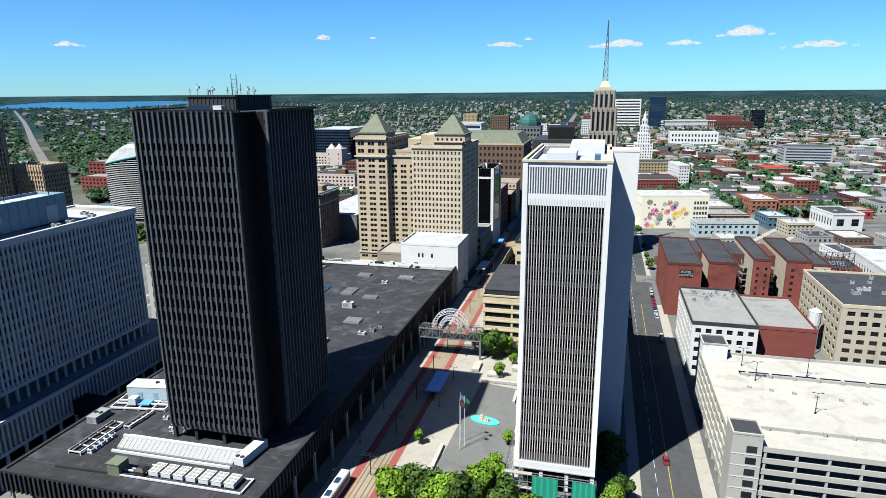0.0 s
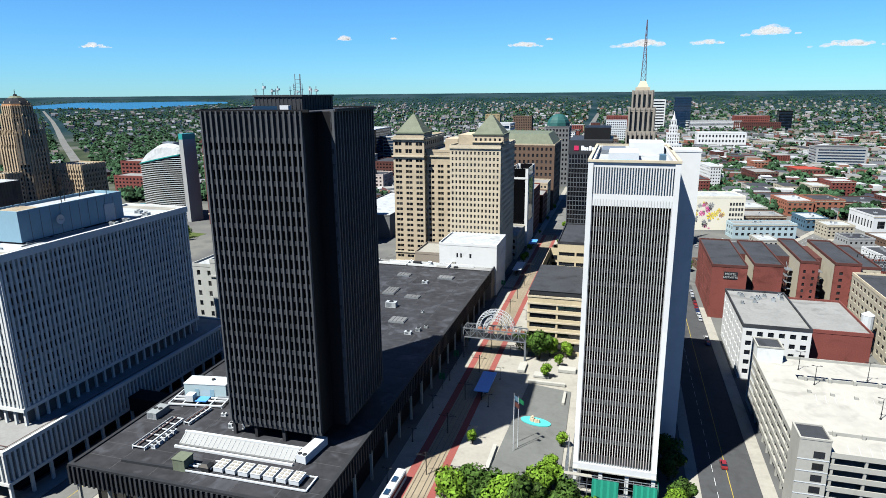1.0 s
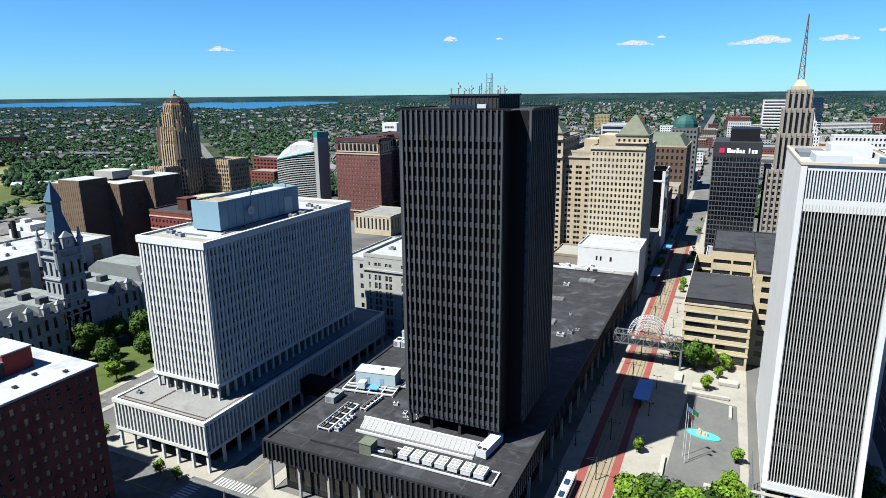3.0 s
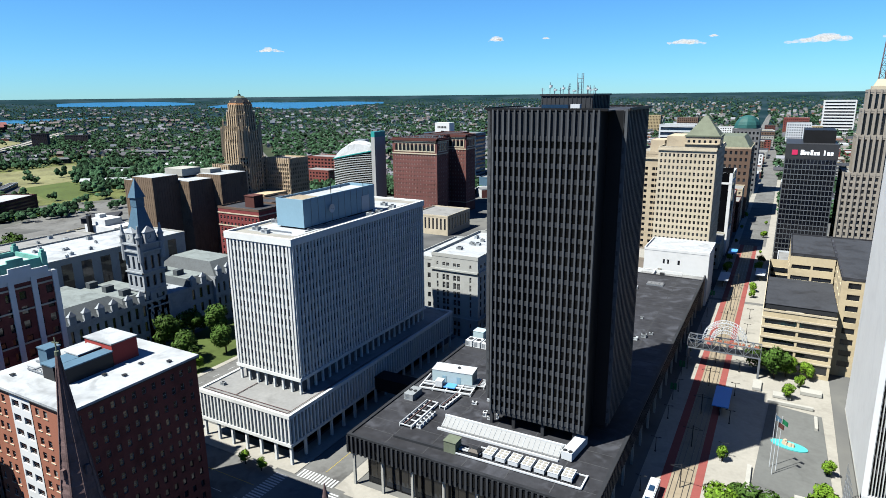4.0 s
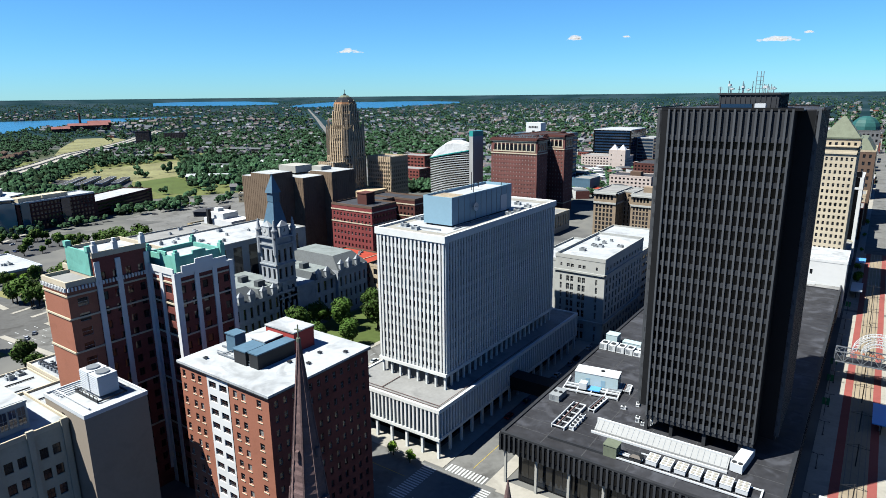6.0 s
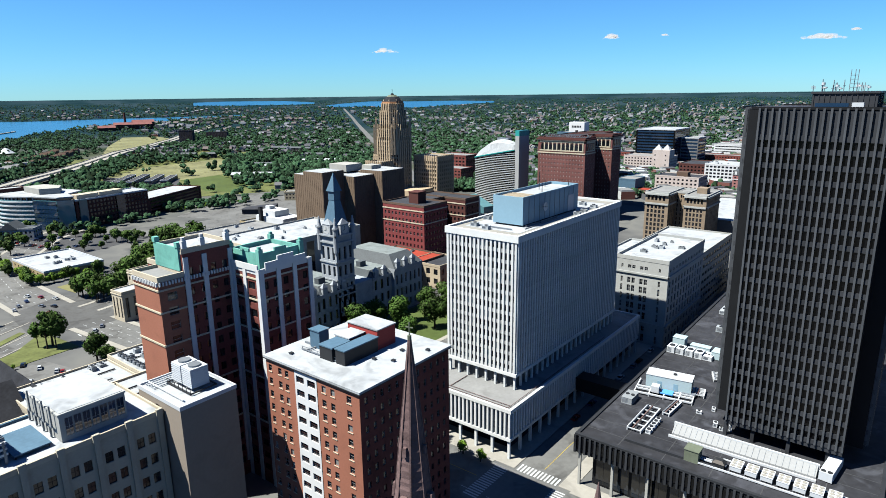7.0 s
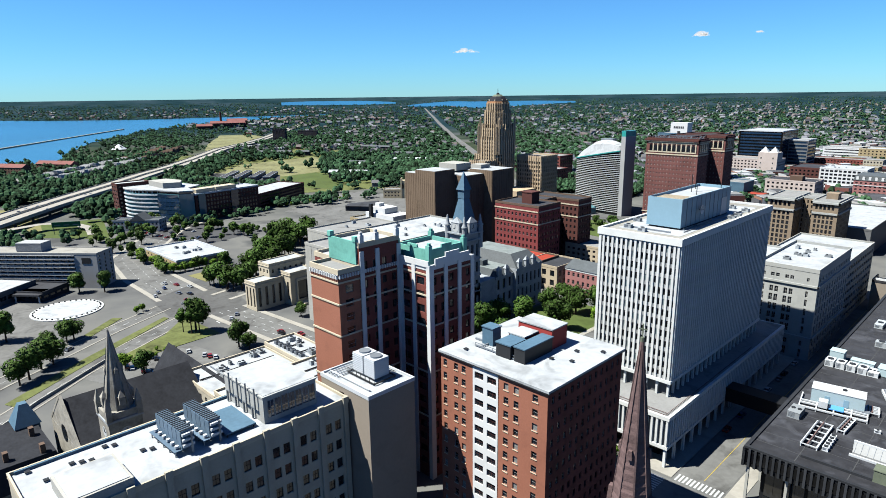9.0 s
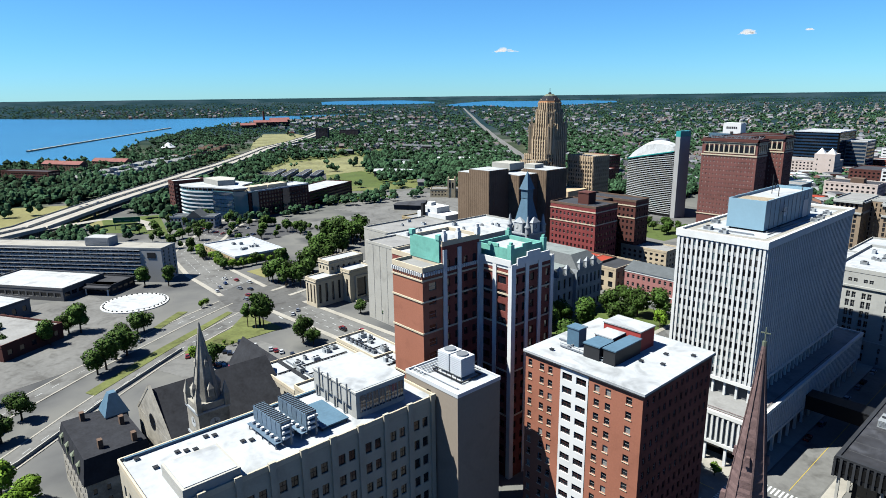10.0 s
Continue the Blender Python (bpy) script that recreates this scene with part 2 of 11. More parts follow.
M["verge"] = material("patchy_verge_grass", (0.165, 0.185, 0.058), 0.95, vary=0.5, big=0.08, fine=0.6, stain=0.35)
M["park_dry"] = material("patchy_dry_meadow", (0.27, 0.26, 0.12), 0.95, vary=0.5, big=0.02, fine=0.2, stain=0.3)
M["dry_grass"] = material("dry_grass", (0.27, 0.25, 0.10), 0.95, vary=0.25, big=0.015, fine=0.2, stain=0.25)
M["bark"] = material("bark", (0.09, 0.065, 0.045), 0.95, vary=0.3, fine=3)
M["leaf"] = material("green_leaves", (0.066, 0.132, 0.021), 0.7, vary=0.3, big=0.3, fine=1.0, island=0.5, obj=0.3, spec=0.25)
M["leaf_bright"] = material("bright_green_leaves", (0.17, 0.30, 0.025), 0.7, vary=0.3, big=0.3, fine=1.0, island=0.4, obj=0.15, spec=0.25)
M["wood_far"] = material("far_tree_crowns", (0.050, 0.105, 0.050), 0.9, vary=0.35, big=0.01, fine=0.2, island=0.8, spec=0.1)
M["mint_metal"] = material("mint_painted_metal", (0.60, 0.74, 0.76), 0.5, vary=0.1)
M["turquoise"] = material("turquoise_pool_paint", (0.12, 0.62, 0.58), 0.4, vary=0.08)
M["net_green"] = material("green_scaffold_net", (0.03, 0.42, 0.27), 0.7, vary=0.25, fine=2)
M["blue_roof"] = material("blue_canopy", (0.14, 0.46, 1.0), 0.4, vary=0.1)
M["blind"] = material("window_with_pale_blind", (0.40, 0.33, 0.29), 0.4, vary=0.3, fine=0.5, island=0.5)
M["hotel_brick"] = material("brown_red_brick", (0.245, 0.098, 0.085), 0.85, vary=0.3, fine=2.2, stain=0.25)
M["louvre_white"] = material("white_metal_louvre", (0.62, 0.62, 0.60), 0.5, vary=0.15, fine=0.5, obj=0.1)
M["water"] = material("lake_water", (0.028, 0.175, 0.30), 0.25, vary=0.25, big=0.004, fine=0.03, spec=0.3)
M["red_panel"] = material("red_stucco", (0.50, 0.07, 0.06), 0.75, vary=0.08)
M["dark_green"] = material("dark_green_paint", (0.02, 0.22, 0.09), 0.5)
M["flower"] = material("mural_pink", (1.15, 0.16, 0.5), 0.8)
M["mural_white"] = material("mural_white", (1.2, 1.1, 0.88), 0.8, vary=0.08)
M["yellow"] = material("mural_yellow", (1.3, 0.95, 0.1), 0.8)
M["cloud"] = bpy.data.materials.new("cloud")
M["cloud"].use_nodes = True
cn, cl = M["cloud"].node_tree.nodes, M["cloud"].node_tree.links
# cloud brightness is emitted, in place of sunlight on the puffs
glow, clear, fade = cn.new("ShaderNodeEmission"), cn.new("ShaderNodeBsdfTransparent"), cn.new("ShaderNodeMixShader")
glow.inputs[0].default_value, glow.inputs[1].default_value = (0.95, 0.98, 1.0, 1), 0.175
wisp, thin, place = cn.new("ShaderNodeTexNoise"), cn.new("ShaderNodeMapRange"), cn.new("ShaderNodeTexCoord")
wisp.inputs["Scale"].default_value, wisp.inputs["Detail"].default_value = 0.05, 6
cl.new(place.outputs["Object"], wisp.inputs["Vector"])
thin.inputs[1].default_value, thin.inputs[2].default_value, thin.inputs[3].default_value, thin.inputs[4].default_value = 0.36, 0.64, 0.45, 0.95
cl.new(wisp.outputs[0], thin.inputs[0])
cl.new(thin.outputs[0], fade.inputs[0])
cl.new(glow.outputs[0], fade.inputs[1])
cl.new(clear.outputs[0], fade.inputs[2])
cl.new(fade.outputs[0], cn["Material Output"].inputs[0])
M["teal_glass"] = material("teal_glass_top", (0.05, 0.42, 0.38), 0.2, vary=0.1)
M["car"] = ramp_material("car_paint", [(0.6, 0.6, 0.6), (0.02, 0.02, 0.025), (0.25, 0.26, 0.28), (0.03, 0.06, 0.18), (0.35, 0.03, 0.03), (0.7, 0.7, 0.68)], 0.25, "object", 0.6)
M["house_wall"] = ramp_material("house_walls", [(0.4, 0.38, 0.34), (0.3, 0.12, 0.08), (0.5, 0.47, 0.4), (0.22, 0.23, 0.25), (0.36, 0.3, 0.22), (0.55, 0.54, 0.5)])
M["town_wall"] = ramp_material("town_walls", [(0.28, 0.11, 0.09), (0.72, 0.72, 0.70), (0.20, 0.09, 0.08), (0.42, 0.22, 0.15), (0.45, 0.45, 0.45), (0.55, 0.50, 0.42), (0.16, 0.16, 0.17), (0.66, 0.66, 0.64), (0.34, 0.35, 0.37)])
M["town_roof"] = ramp_material("town_roofs", [(0.10, 0.105, 0.115), (0.64, 0.65, 0.65), (0.30, 0.30, 0.29), (0.07, 0.07, 0.08), (0.42, 0.40, 0.37), (0.16, 0.16, 0.17), (0.70, 0.70, 0.70)])
M["art_deco_stone"] = material("weathered_grey_limestone", (0.46, 0.40, 0.33), 0.85, vary=0.22, big=0.1, fine=1.0, stain=0.18)
M["house_roof"] = ramp_material("house_roofs", [(0.14, 0.14, 0.155), (0.20, 0.195, 0.20), (0.09, 0.09, 0.105), (0.22, 0.18, 0.17), (0.15, 0.17, 0.20), (0.34, 0.34, 0.36)])

# ---- mesh tools ----
class Build:
    """Gathers quads and boxes into one mesh."""
    def __init__(self):
        self.v, self.f, self.mi = [], [], []

    def poly(self, pts, mi=0):
        k = len(self.v)
        self.v += [tuple(p) for p in pts]
        self.f.append(tuple(range(k, k + len(pts))))
        self.mi.append(mi)

    def box(self, x0, y0, z0, x1, y1, z1, mi=0, top=None):
        self.prism([(x0, y0), (x1, y0), (x1, y1), (x0, y1)], z0, z1, mi, top)

    def prism(self, pts, z0, z1, mi=0, top=None, taper=1.0):
        k, n = len(self.v), len(pts)
        cx, cy = sum(p[0] for p in pts) / n, sum(p[1] for p in pts) / n
        self.v += [(x, y, z0) for x, y in pts] + [(cx + (x - cx) * taper, cy + (y - cy) * taper, z1) for x, y in pts]
        for i in range(n):
            j = (i + 1) % n
            self.f.append((k + i, k + j, k + n + j, k + n + i))
            self.mi.append(mi)
        self.f.append(tuple(k + n + i for i in range(n)))
        self.mi.append(mi if top is None else top)
        self.f.append(tuple(k + i for i in reversed(range(n))))
        self.mi.append(mi)

    def ring(self, x, y, r, z0, z1, n=12, mi=0, r1=None):
        self.prism([(x + r * math.cos(2 * math.pi * i / n), y + r * math.sin(2 * math.pi * i / n)) for i in range(n)], z0, z1, mi, taper=(r1 / r if r1 is not None else 1.0))

    def bar(self, a, b, w, mi=0):
        """A square bar between two places."""
        a, b = Vector(a), Vector(b)
        d = (b - a).normalized()
        s = d.cross(Vector((0, 0, 1)))
        s = (s if s.length > 1e-3 else Vector((1, 0, 0))).normalized() * w / 2
        u = s.cross(d).normalized() * w / 2
        k = len(self.v)
        for p in (a, b):
            self.v += [tuple(p + s + u), tuple(p - s + u), tuple(p - s - u), tuple(p + s - u)]
        for i in range(4):
            j = (i + 1) % 4
            self.f.append((k + i, k + j, k + 4 + j, k + 4 + i))
            self.mi.append(mi)
        self.f += [(k + 3, k + 2, k + 1, k), (k + 4, k + 5, k + 6, k + 7)]
        self.mi += [mi, mi]

    def mesh(self, name, *mats):
        me = bpy.data.meshes.new(name)
        me.from_pydata(self.v, [], self.f)
        for m in mats:
            me.materials.append(m)
        if len(mats) > 1:
            me.polygons.foreach_set("material_index", self.mi)
        me.update()
        return me


def part(name, build, mat, parent, label="", at=(0, 0, 0), rz=0.0):
    mats = mat if isinstance(mat, (list, tuple)) else [mat]
    me = build if isinstance(build, bpy.types.Mesh) else build.mesh(name, *mats)
    ob = new(name, me)
    ob.parent = parent
    ob.matrix_basis = pose(*at, 0, 0, rz)
    if label:
        ob["label"] = label
    return ob


def thing(name, x, y, z, label, category, rz=0.0, group="", kind=""):
    ob = new(name)
    ob.empty_display_size = 0.5
    ob.matrix_basis = pose(x, y, z, 0, 0, rz)
    return tagged(ob, label, category, group, kind)


def solid(name, build, mat, label, category="", group="", kind="", m=None):
    mats = mat if isinstance(mat, (list, tuple)) else [mat]
    ob = new(name, build if isinstance(build, bpy.types.Mesh) else build.mesh(name, *mats))
    if m is not None:
        ob.matrix_basis = m
    return tagged(ob, label, category, group, kind)


PANES = {}
def pane_mesh(w, h, style, glass, frame):
    """A window pane with its sash; faces -y, from its lower left corner."""
    key = (round(w, 2), round(h, 2), style, glass.name, frame.name)
    if key not in PANES:
        b = Build()
        b.poly([(0, 0, 0), (w, 0, 0), (w, 0, h), (0, 0, h)])
        t = min(0.09, w * 0.12)
        def bar(x0, z0, x1, z1):
            b.poly([(x0, -0.04, z0), (x1, -0.04, z0), (x1, -0.04, z1), (x0, -0.04, z1)], 1)
        if style != "plain":
            bar(0, 0, w, t), bar(0, h - t, w, h), bar(0, t, t, h - t), bar(w - t, t, w, h - t)
        if style in ("sash", "double"):
            bar(t, h * 0.5, w - t, h * 0.5 + t)
        if style in ("double", "pair"):
            bar(w / 2 - t / 2, t, w / 2 + t / 2, h * 0.5)
            bar(w / 2 - t / 2, h * 0.5 + t, w / 2 + t / 2, h - t)
        PANES[key] = b.mesh("window", glass, frame)
    return PANES[key]


FACES = {"S": (1, 0), "E": (0, 1), "N": (-1, 0), "W": (0, -1)}


def facade(parent, corner, way, width, z0, z1, cols, rows, wall, glass, frame, depth=0.3, style="sash", budget=None, walls=None, rest=None):
    """A wall with real openings, reveals and panes. cols: spans along the wall; rows: spans of height; budget: [panes left as parts]."""
    ox, oy = corner
    ux, uy = way
    nx, ny = uy, -ux
    def P(u, v, d=0.0):
        return (ox + ux * u - nx * d, oy + uy * u - ny * d, v)
    b = Build() if walls is None else walls
    z = z0
    for r0, r1 in rows:
        if r0 > z + 1e-4:
            b.poly([P(0, z), P(width, z), P(width, r0), P(0, r0)])
        u = 0.0
        for c0, c1 in cols:
            b.poly([P(u, r0), P(c0, r0), P(c0, r1), P(u, r1)])
            b.poly([P(c0, r0), P(c0, r0, depth), P(c0, r1, depth), P(c0, r1)])
            b.poly([P(c1, r0, depth), P(c1, r0), P(c1, r1), P(c1, r1, depth)])
            b.poly([P(c0, r0), P(c1, r0), P(c1, r0, depth), P(c0, r0, depth)])
            b.poly([P(c0, r1, depth), P(c1, r1, depth), P(c1, r1), P(c0, r1)])
            u = c1
        b.poly([P(u, r0), P(width, r0), P(width, r1), P(u, r1)])
        z = r1
    if z < z1:
        b.poly([P(0, z), P(width, z), P(width, z1), P(0, z1)])
    w = part("wall", b, wall, parent) if walls is None else None
    ang = math.degrees(math.atan2(uy, ux))
    own = rest is None
    rest = rest or Build()
    for r0, r1 in reversed(rows):
        for c0, c1 in cols:
            if budget is not None and budget[0] > 0:
                budget[0] -= 1
                part("window", pane_mesh(c1 - c0, r1 - r0, style, glass, frame), None, parent, "", P(c0, r0, depth), ang)
            else:
                rest.poly([P(c0, r0, depth), P(c1, r0, depth), P(c1, r1, depth), P(c0, r1, depth)])
    if own and rest.f:
        tagged(part("window_glass", rest, glass, parent), kind="stuff")
    return w


def spans(width, n, share, lead=0.0):
    """n equal windows along a width, each taking that share of its bay."""
    bay = (width - 2 * lead) / n
    return [(lead + bay * (i + 0.5 - share / 2), lead + bay * (i + 0.5 + share / 2)) for i in range(n)]


def groups(width, n, k, share, lead=0.0, gap=0.25):
    """n bays of k close windows each."""
    bay, out = (width - 2 * lead) / n, []
    for i in range(n):
        a, w = lead + bay * (i + 0.5 - share / 2), bay * share
        each = (w - gap * (k - 1)) / k
        out += [(a + j * (each + gap), a + j * (each + gap) + each) for j in range(k)]
    return out


def floors(z0, z1, n, share=0.55, low=0.25):
    step = (z1 - z0) / max(n, 1)
    return [(z0 + step * (i + low), z0 + step * (i + low + share)) for i in range(n)]


def roof(parent, W, D, H, mat, parapet=0.9, rim=None, x0=0.0, y0=0.0, over=0.12, thick=0.4):
    b = Build()
    b.box(x0, y0, H - 0.4, x0 + W, y0 + D, H)
    part("roof", b, mat, parent)
    if parapet:
        b, o, t = Build(), over, thick
        b.box(x0 - o, y0 - o, H - 0.5, x0 + W + o, y0 - o + t, H + parapet)
        b.box(x0 - o, y0 + D + o - t, H - 0.5, x0 + W + o, y0 + D + o, H + parapet)
        b.box(x0 - o, y0 - o + t, H - 0.5, x0 - o + t, y0 + D + o - t, H + parapet)
        b.box(x0 + W + o - t, y0 - o + t, H - 0.5, x0 + W + o, y0 + D + o - t, H + parapet)
        part("parapet", b, rim or mat, parent)


def block(parent, x, y, W, D, z0, z1, wall, nS, nE, rows, share=0.5, glass=None, frame=None, style="sash", depth=0.3, budget=None, colsS=None, colsE=None, plain=""):
    """Four walls with openings round a rectangle; the far sides take joined panes."""
    glass, frame = glass or M["glass"], frame or M["sash"]
    rest, walls = Build(), None if budget and budget[0] else Build()
    for side, corner, length, n, given in (("S", (x, y), W, nS, colsS), ("E", (x + W, y), D, nE, colsE), ("N", (x + W, y + D), W, nS, colsS), ("W", (x, y + D), D, nE, colsE)):
        cols = given if given is not None else (spans(length, n, share, length * 0.02) if n else [])
        if side in plain:
            cols = []
        facade(parent, corner, FACES[side], length, z0, z1, cols if cols else [], rows if cols else [], wall, glass, frame, depth, style, budget if side in "SE" else None, walls, rest)
    if walls:
        part("wall", walls, wall, parent)
    if rest.f:
        tagged(part("window_glass", rest, glass, parent), kind="stuff")


def building(name, label, x, y, W, D, H, wall, nS=6, nE=6, nf=4, z0=0.0, rz=0.0, share=0.5, vshare=0.5, base=1.2, head=1.0, roof_mat=None, rim=None, parapet=0.9, cap=6, glass=None, frame=None, style="sash", band=None, cornice=None, depth=0.3, colsS=None, colsE=None, plain="", group=""):
    ob = thing(name, x, y, z0, label, name.replace("_", " "), rz, group)
    c, s = math.cos(radians(rz)), math.sin(radians(rz))
    for i in range(int(W / 4) + 2):
        for j in range(int(D / 4) + 2):
            u, v = min(i * 4, W), min(j * 4, D)
            FOOT[(int((x + u * c - v * s) // 8), int((y + u * s + v * c) // 8))] = 1
    block(ob, 0, 0, W, D, 0, H, wall, nS, nE, floors(base, H - head, nf, vshare), share, glass, frame, style, depth, [cap], colsS, colsE, plain)
    roof(ob, W, D, H, roof_mat or M["roof_grey"], parapet, rim or wall)
    for z, t, o in band or ():
        b = Build()
        b.box(-o, -o, z, W + o, -0.002, z + t), b.box(W + 0.002, -o, z, W + o, D + o, z + t)
        part("band", b, cornice or M["concrete"], ob)
    return ob


UNITS, FOOT = [], {}
def rooftop_unit(x, y, z, w=3.0, d=2.2, h=1.7, rz=0.0, fans=2, mat=None, louvred=True):
    """A packaged air handler: cabinet on a curb, with fan hoods and a louvre."""
    ob = thing("rooftop_unit", x, y, z, "grey metal air handling unit on a flat roof", "rooftop unit", rz, "rooftop units")
    b = Build()
    b.box(-w / 2, -d / 2, 0, w / 2, d / 2, 0.25)
    b.box(-w / 2 + 0.06, -d / 2 + 0.06, 0.25, w / 2 - 0.06, d / 2 - 0.06, h)
    b.box(-w / 2, -d / 2, h, w / 2, d / 2, h + 0.08)
    cab = part("cabinet", b, mat or M["unit"], ob)
    for i in range(fans):
        b = Build()
        b.ring(-w / 2 + w * (i + 0.5) / fans, 0, min(d, w / fans) * 0.36, h + 0.08, h + 0.3, 10)
        part("fan", b, M["steel_dark"], cab)
    if not louvred:
        return ob
    b = Build()
    for i in range(4):
        b.box(-w * 0.4, -d / 2 + 0.01, 0.4 + i * (h - 0.5) / 4, w * 0.1, -d / 2 + 0.058, 0.4 + (i + 0.6) * (h - 0.5) / 4)
    part("louvre", b, M["steel_grey"], cab)
    return ob


def scatter_units(x0, y0, x1, y1, z, n, seed, size=(1.5, 3.2)):
    r = random.Random(seed)
    for i in range(n):
        k = r.choice(UNITS) if UNITS else None
        px, py, a = r.uniform(x0, x1), r.uniform(y0, y1), r.choice((0, 90))
        if k is None or r.random() < 0.25:
            w = r.uniform(*size)
            UNITS.append(rooftop_unit(px, py, z, w, w * r.uniform(0.5, 0.9), r.uniform(0.8, 1.7), a, r.choice((1, 1, 2)), louvred=False))
        else:
            copy_thing(k, pose(px, py, z, 0, 0, a))


# ---- ground, water, roads ----
HUB, RIM = (-50.0, -20.0), 2000.0
def far(X, Y, h=0.0):
    """The far country, drawn in towards the place so that it stays within sight and under the true horizon."""
    dx, dy = X - HUB[0], Y - HUB[1]
    D = math.hypot(dx, dy)
    if D <= RIM:
        return (X, Y, h)
    r = RIM + RIM * (1 - RIM / D)
    k = r / D
    return (HUB[0] + dx * k, HUB[1] + dy * k, 111.0 * (1 - k) + h * k)


def ground_material():
    m = bpy.data.materials.new("town_ground")
    m.use_nodes = True
    n, l = m.node_tree.nodes, m.node_tree.links
    bsdf = n["Principled BSDF"]
    bsdf.inputs["Roughness"].default_value, bsdf.inputs["Specular IOR Level"].default_value = 0.95, 0.0
    tc = n.new("ShaderNodeTexCoord")
    def noise_tex(scale, detail=6):
        t = n.new("ShaderNodeTexNoise")
        t.inputs["Scale"].default_value, t.inputs["Detail"].default_value = scale, detail
        l.new(tc.outputs["Object"], t.inputs["Vector"])
        return t.outputs[0]
    def ramp(src, stops):
        r = n.new("ShaderNodeValToRGB")
        for i, (p, c) in enumerate(stops):
            e = r.color_ramp.elements[i] if i < 2 else r.color_ramp.elements.new(p)
            e.position, e.color = p, (*[0.955 * q * v for q, v in zip(PALE, c)], 1)
        l.new(src, r.inputs[0])
        return r.outputs[0]
    town = ramp(noise_tex(0.02), [(0.3, (0.10, 0.10, 0.10)), (0.45, (0.19, 0.185, 0.175)), (0.58, (0.25, 0.24, 0.215)), (0.7, (0.13, 0.13, 0.125))])
    green = ramp(noise_tex(0.006), [(0.35, (0.05, 0.07, 0.045)), (0.47, (0.10, 0.115, 0.07)), (0.56, (0.19, 0.185, 0.165)), (0.68, (0.07, 0.09, 0.055))])
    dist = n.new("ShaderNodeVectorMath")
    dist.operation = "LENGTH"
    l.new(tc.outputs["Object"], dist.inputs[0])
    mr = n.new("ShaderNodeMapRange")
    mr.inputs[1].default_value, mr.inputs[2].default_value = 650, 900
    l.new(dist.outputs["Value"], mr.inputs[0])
    mix = n.new("ShaderNodeMix")
    mix.data_type = "RGBA"
    l.new(mr.outputs[0], mix.inputs[0])
    l.new(town, mix.inputs[6])
    l.new(green, mix.inputs[7])
    # far ground: dark woodland colour with blue distance haze painted into it
    wild_hazed = ramp(noise_tex(0.006), [(0.35, (0.016, 0.042, 0.050)), (0.5, (0.026, 0.056, 0.066)), (0.62, (0.042, 0.072, 0.086)), (0.72, (0.020, 0.048, 0.056))])
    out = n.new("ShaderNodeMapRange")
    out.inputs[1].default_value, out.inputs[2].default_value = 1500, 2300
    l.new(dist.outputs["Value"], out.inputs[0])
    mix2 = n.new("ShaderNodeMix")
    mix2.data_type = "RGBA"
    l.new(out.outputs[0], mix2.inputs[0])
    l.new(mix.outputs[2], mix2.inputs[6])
    l.new(wild_hazed, mix2.inputs[7])
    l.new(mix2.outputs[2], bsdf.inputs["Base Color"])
    return m


def make_ground():
    b = Build()
    radii = [0, 150, 400, 800, 1300, 1800] + [RIM / (1 - i / 26) for i in range(0, 24)] + [60000]
    seg = 180
    rings = []
    for D in radii:
        ring = []
        for s in range(seg):
            a = 2 * math.pi * s / seg
            ring.append(len(b.v))
            b.v.append(far(HUB[0] + D * math.sin(a), HUB[1] + D * math.cos(a)))
        rings.append(ring)
    for A, B_ in zip(rings, rings[1:]):
        for s in range(seg):
            t = (s + 1) % seg
            b.f.append((A[s], A[t], B_[t], B_[s]))
            b.mi.append(0)
    ob = solid("ground", b, ground_material(), "flat town ground running out to wooded country, painted haze-blue towards the horizon", "ground", kind="structure")
    return ob


make_ground()


def water_body(nodes, label):
    """A water sheet between a near and a far shore, given by bearing (degrees left of +y) and distances."""
    b = Build()
    rows = []
    for (a0, n0, f0), (a1, n1, f1) in zip(nodes, nodes[1:]):
        for k in range(8):
            t = k / 8
            j = 0.012 * math.sin(a0 * 7 + k * 1.9) + 0.01 * math.sin(k * 3.1 + a0 * 2.3)
            rows.append((a0 + (a1 - a0) * t, (n0 + (n1 - n0) * t) * (1 + j), f0 + (f1 - f0) * t))
    rows.append(nodes[-1])
    steps = 14
    for a, n0, f0 in rows:
        for k in range(steps + 1):
            q = 1 / (1 / n0 + (1 / f0 - 1 / n0) * k / steps)
            b.v.append(far(HUB[0] - q * math.sin(radians(a)), HUB[1] + q * math.cos(radians(a)), 0.6 + q * 0.0003))
    for i in range(len(rows) - 1):
        for k in range(steps):
            p = i * (steps + 1) + k
            b.f.append((p + 1, p, p + steps + 1, p + steps + 2))
            b.mi.append(0)
    return solid("water", b, M["water"], label, "lake", kind="structure")


def strip(name, pts, width, mat, label, z=0.02, kind="structure", parent=None):
    """A flat band along a line of places."""
    b = Build()
    left, right = [], []
    for i, p in enumerate(pts):
        a, c = Vector(pts[max(i - 1, 0)][:2]), Vector(pts[min(i + 1, len(pts) - 1)][:2])
        d = (c - a).normalized()
        s = Vector((-d.y, d.x)) * width / 2
        zz = p[2] if len(p) > 2 else z
        q = [(p[0] + s.x, p[1] + s.y), (p[0] - s.x, p[1] - s.y)]
        e = [far(u, v, zz) for u, v in q]
        left.append(e[0]), right.append(e[1])
    for i in range(len(pts) - 1):
        b.poly([right[i], right[i + 1], left[i + 1], left[i]])
    if parent:
        return part(name, b, mat, parent)
    return solid(name, b, mat, label, name.replace("_", " "), kind=kind)


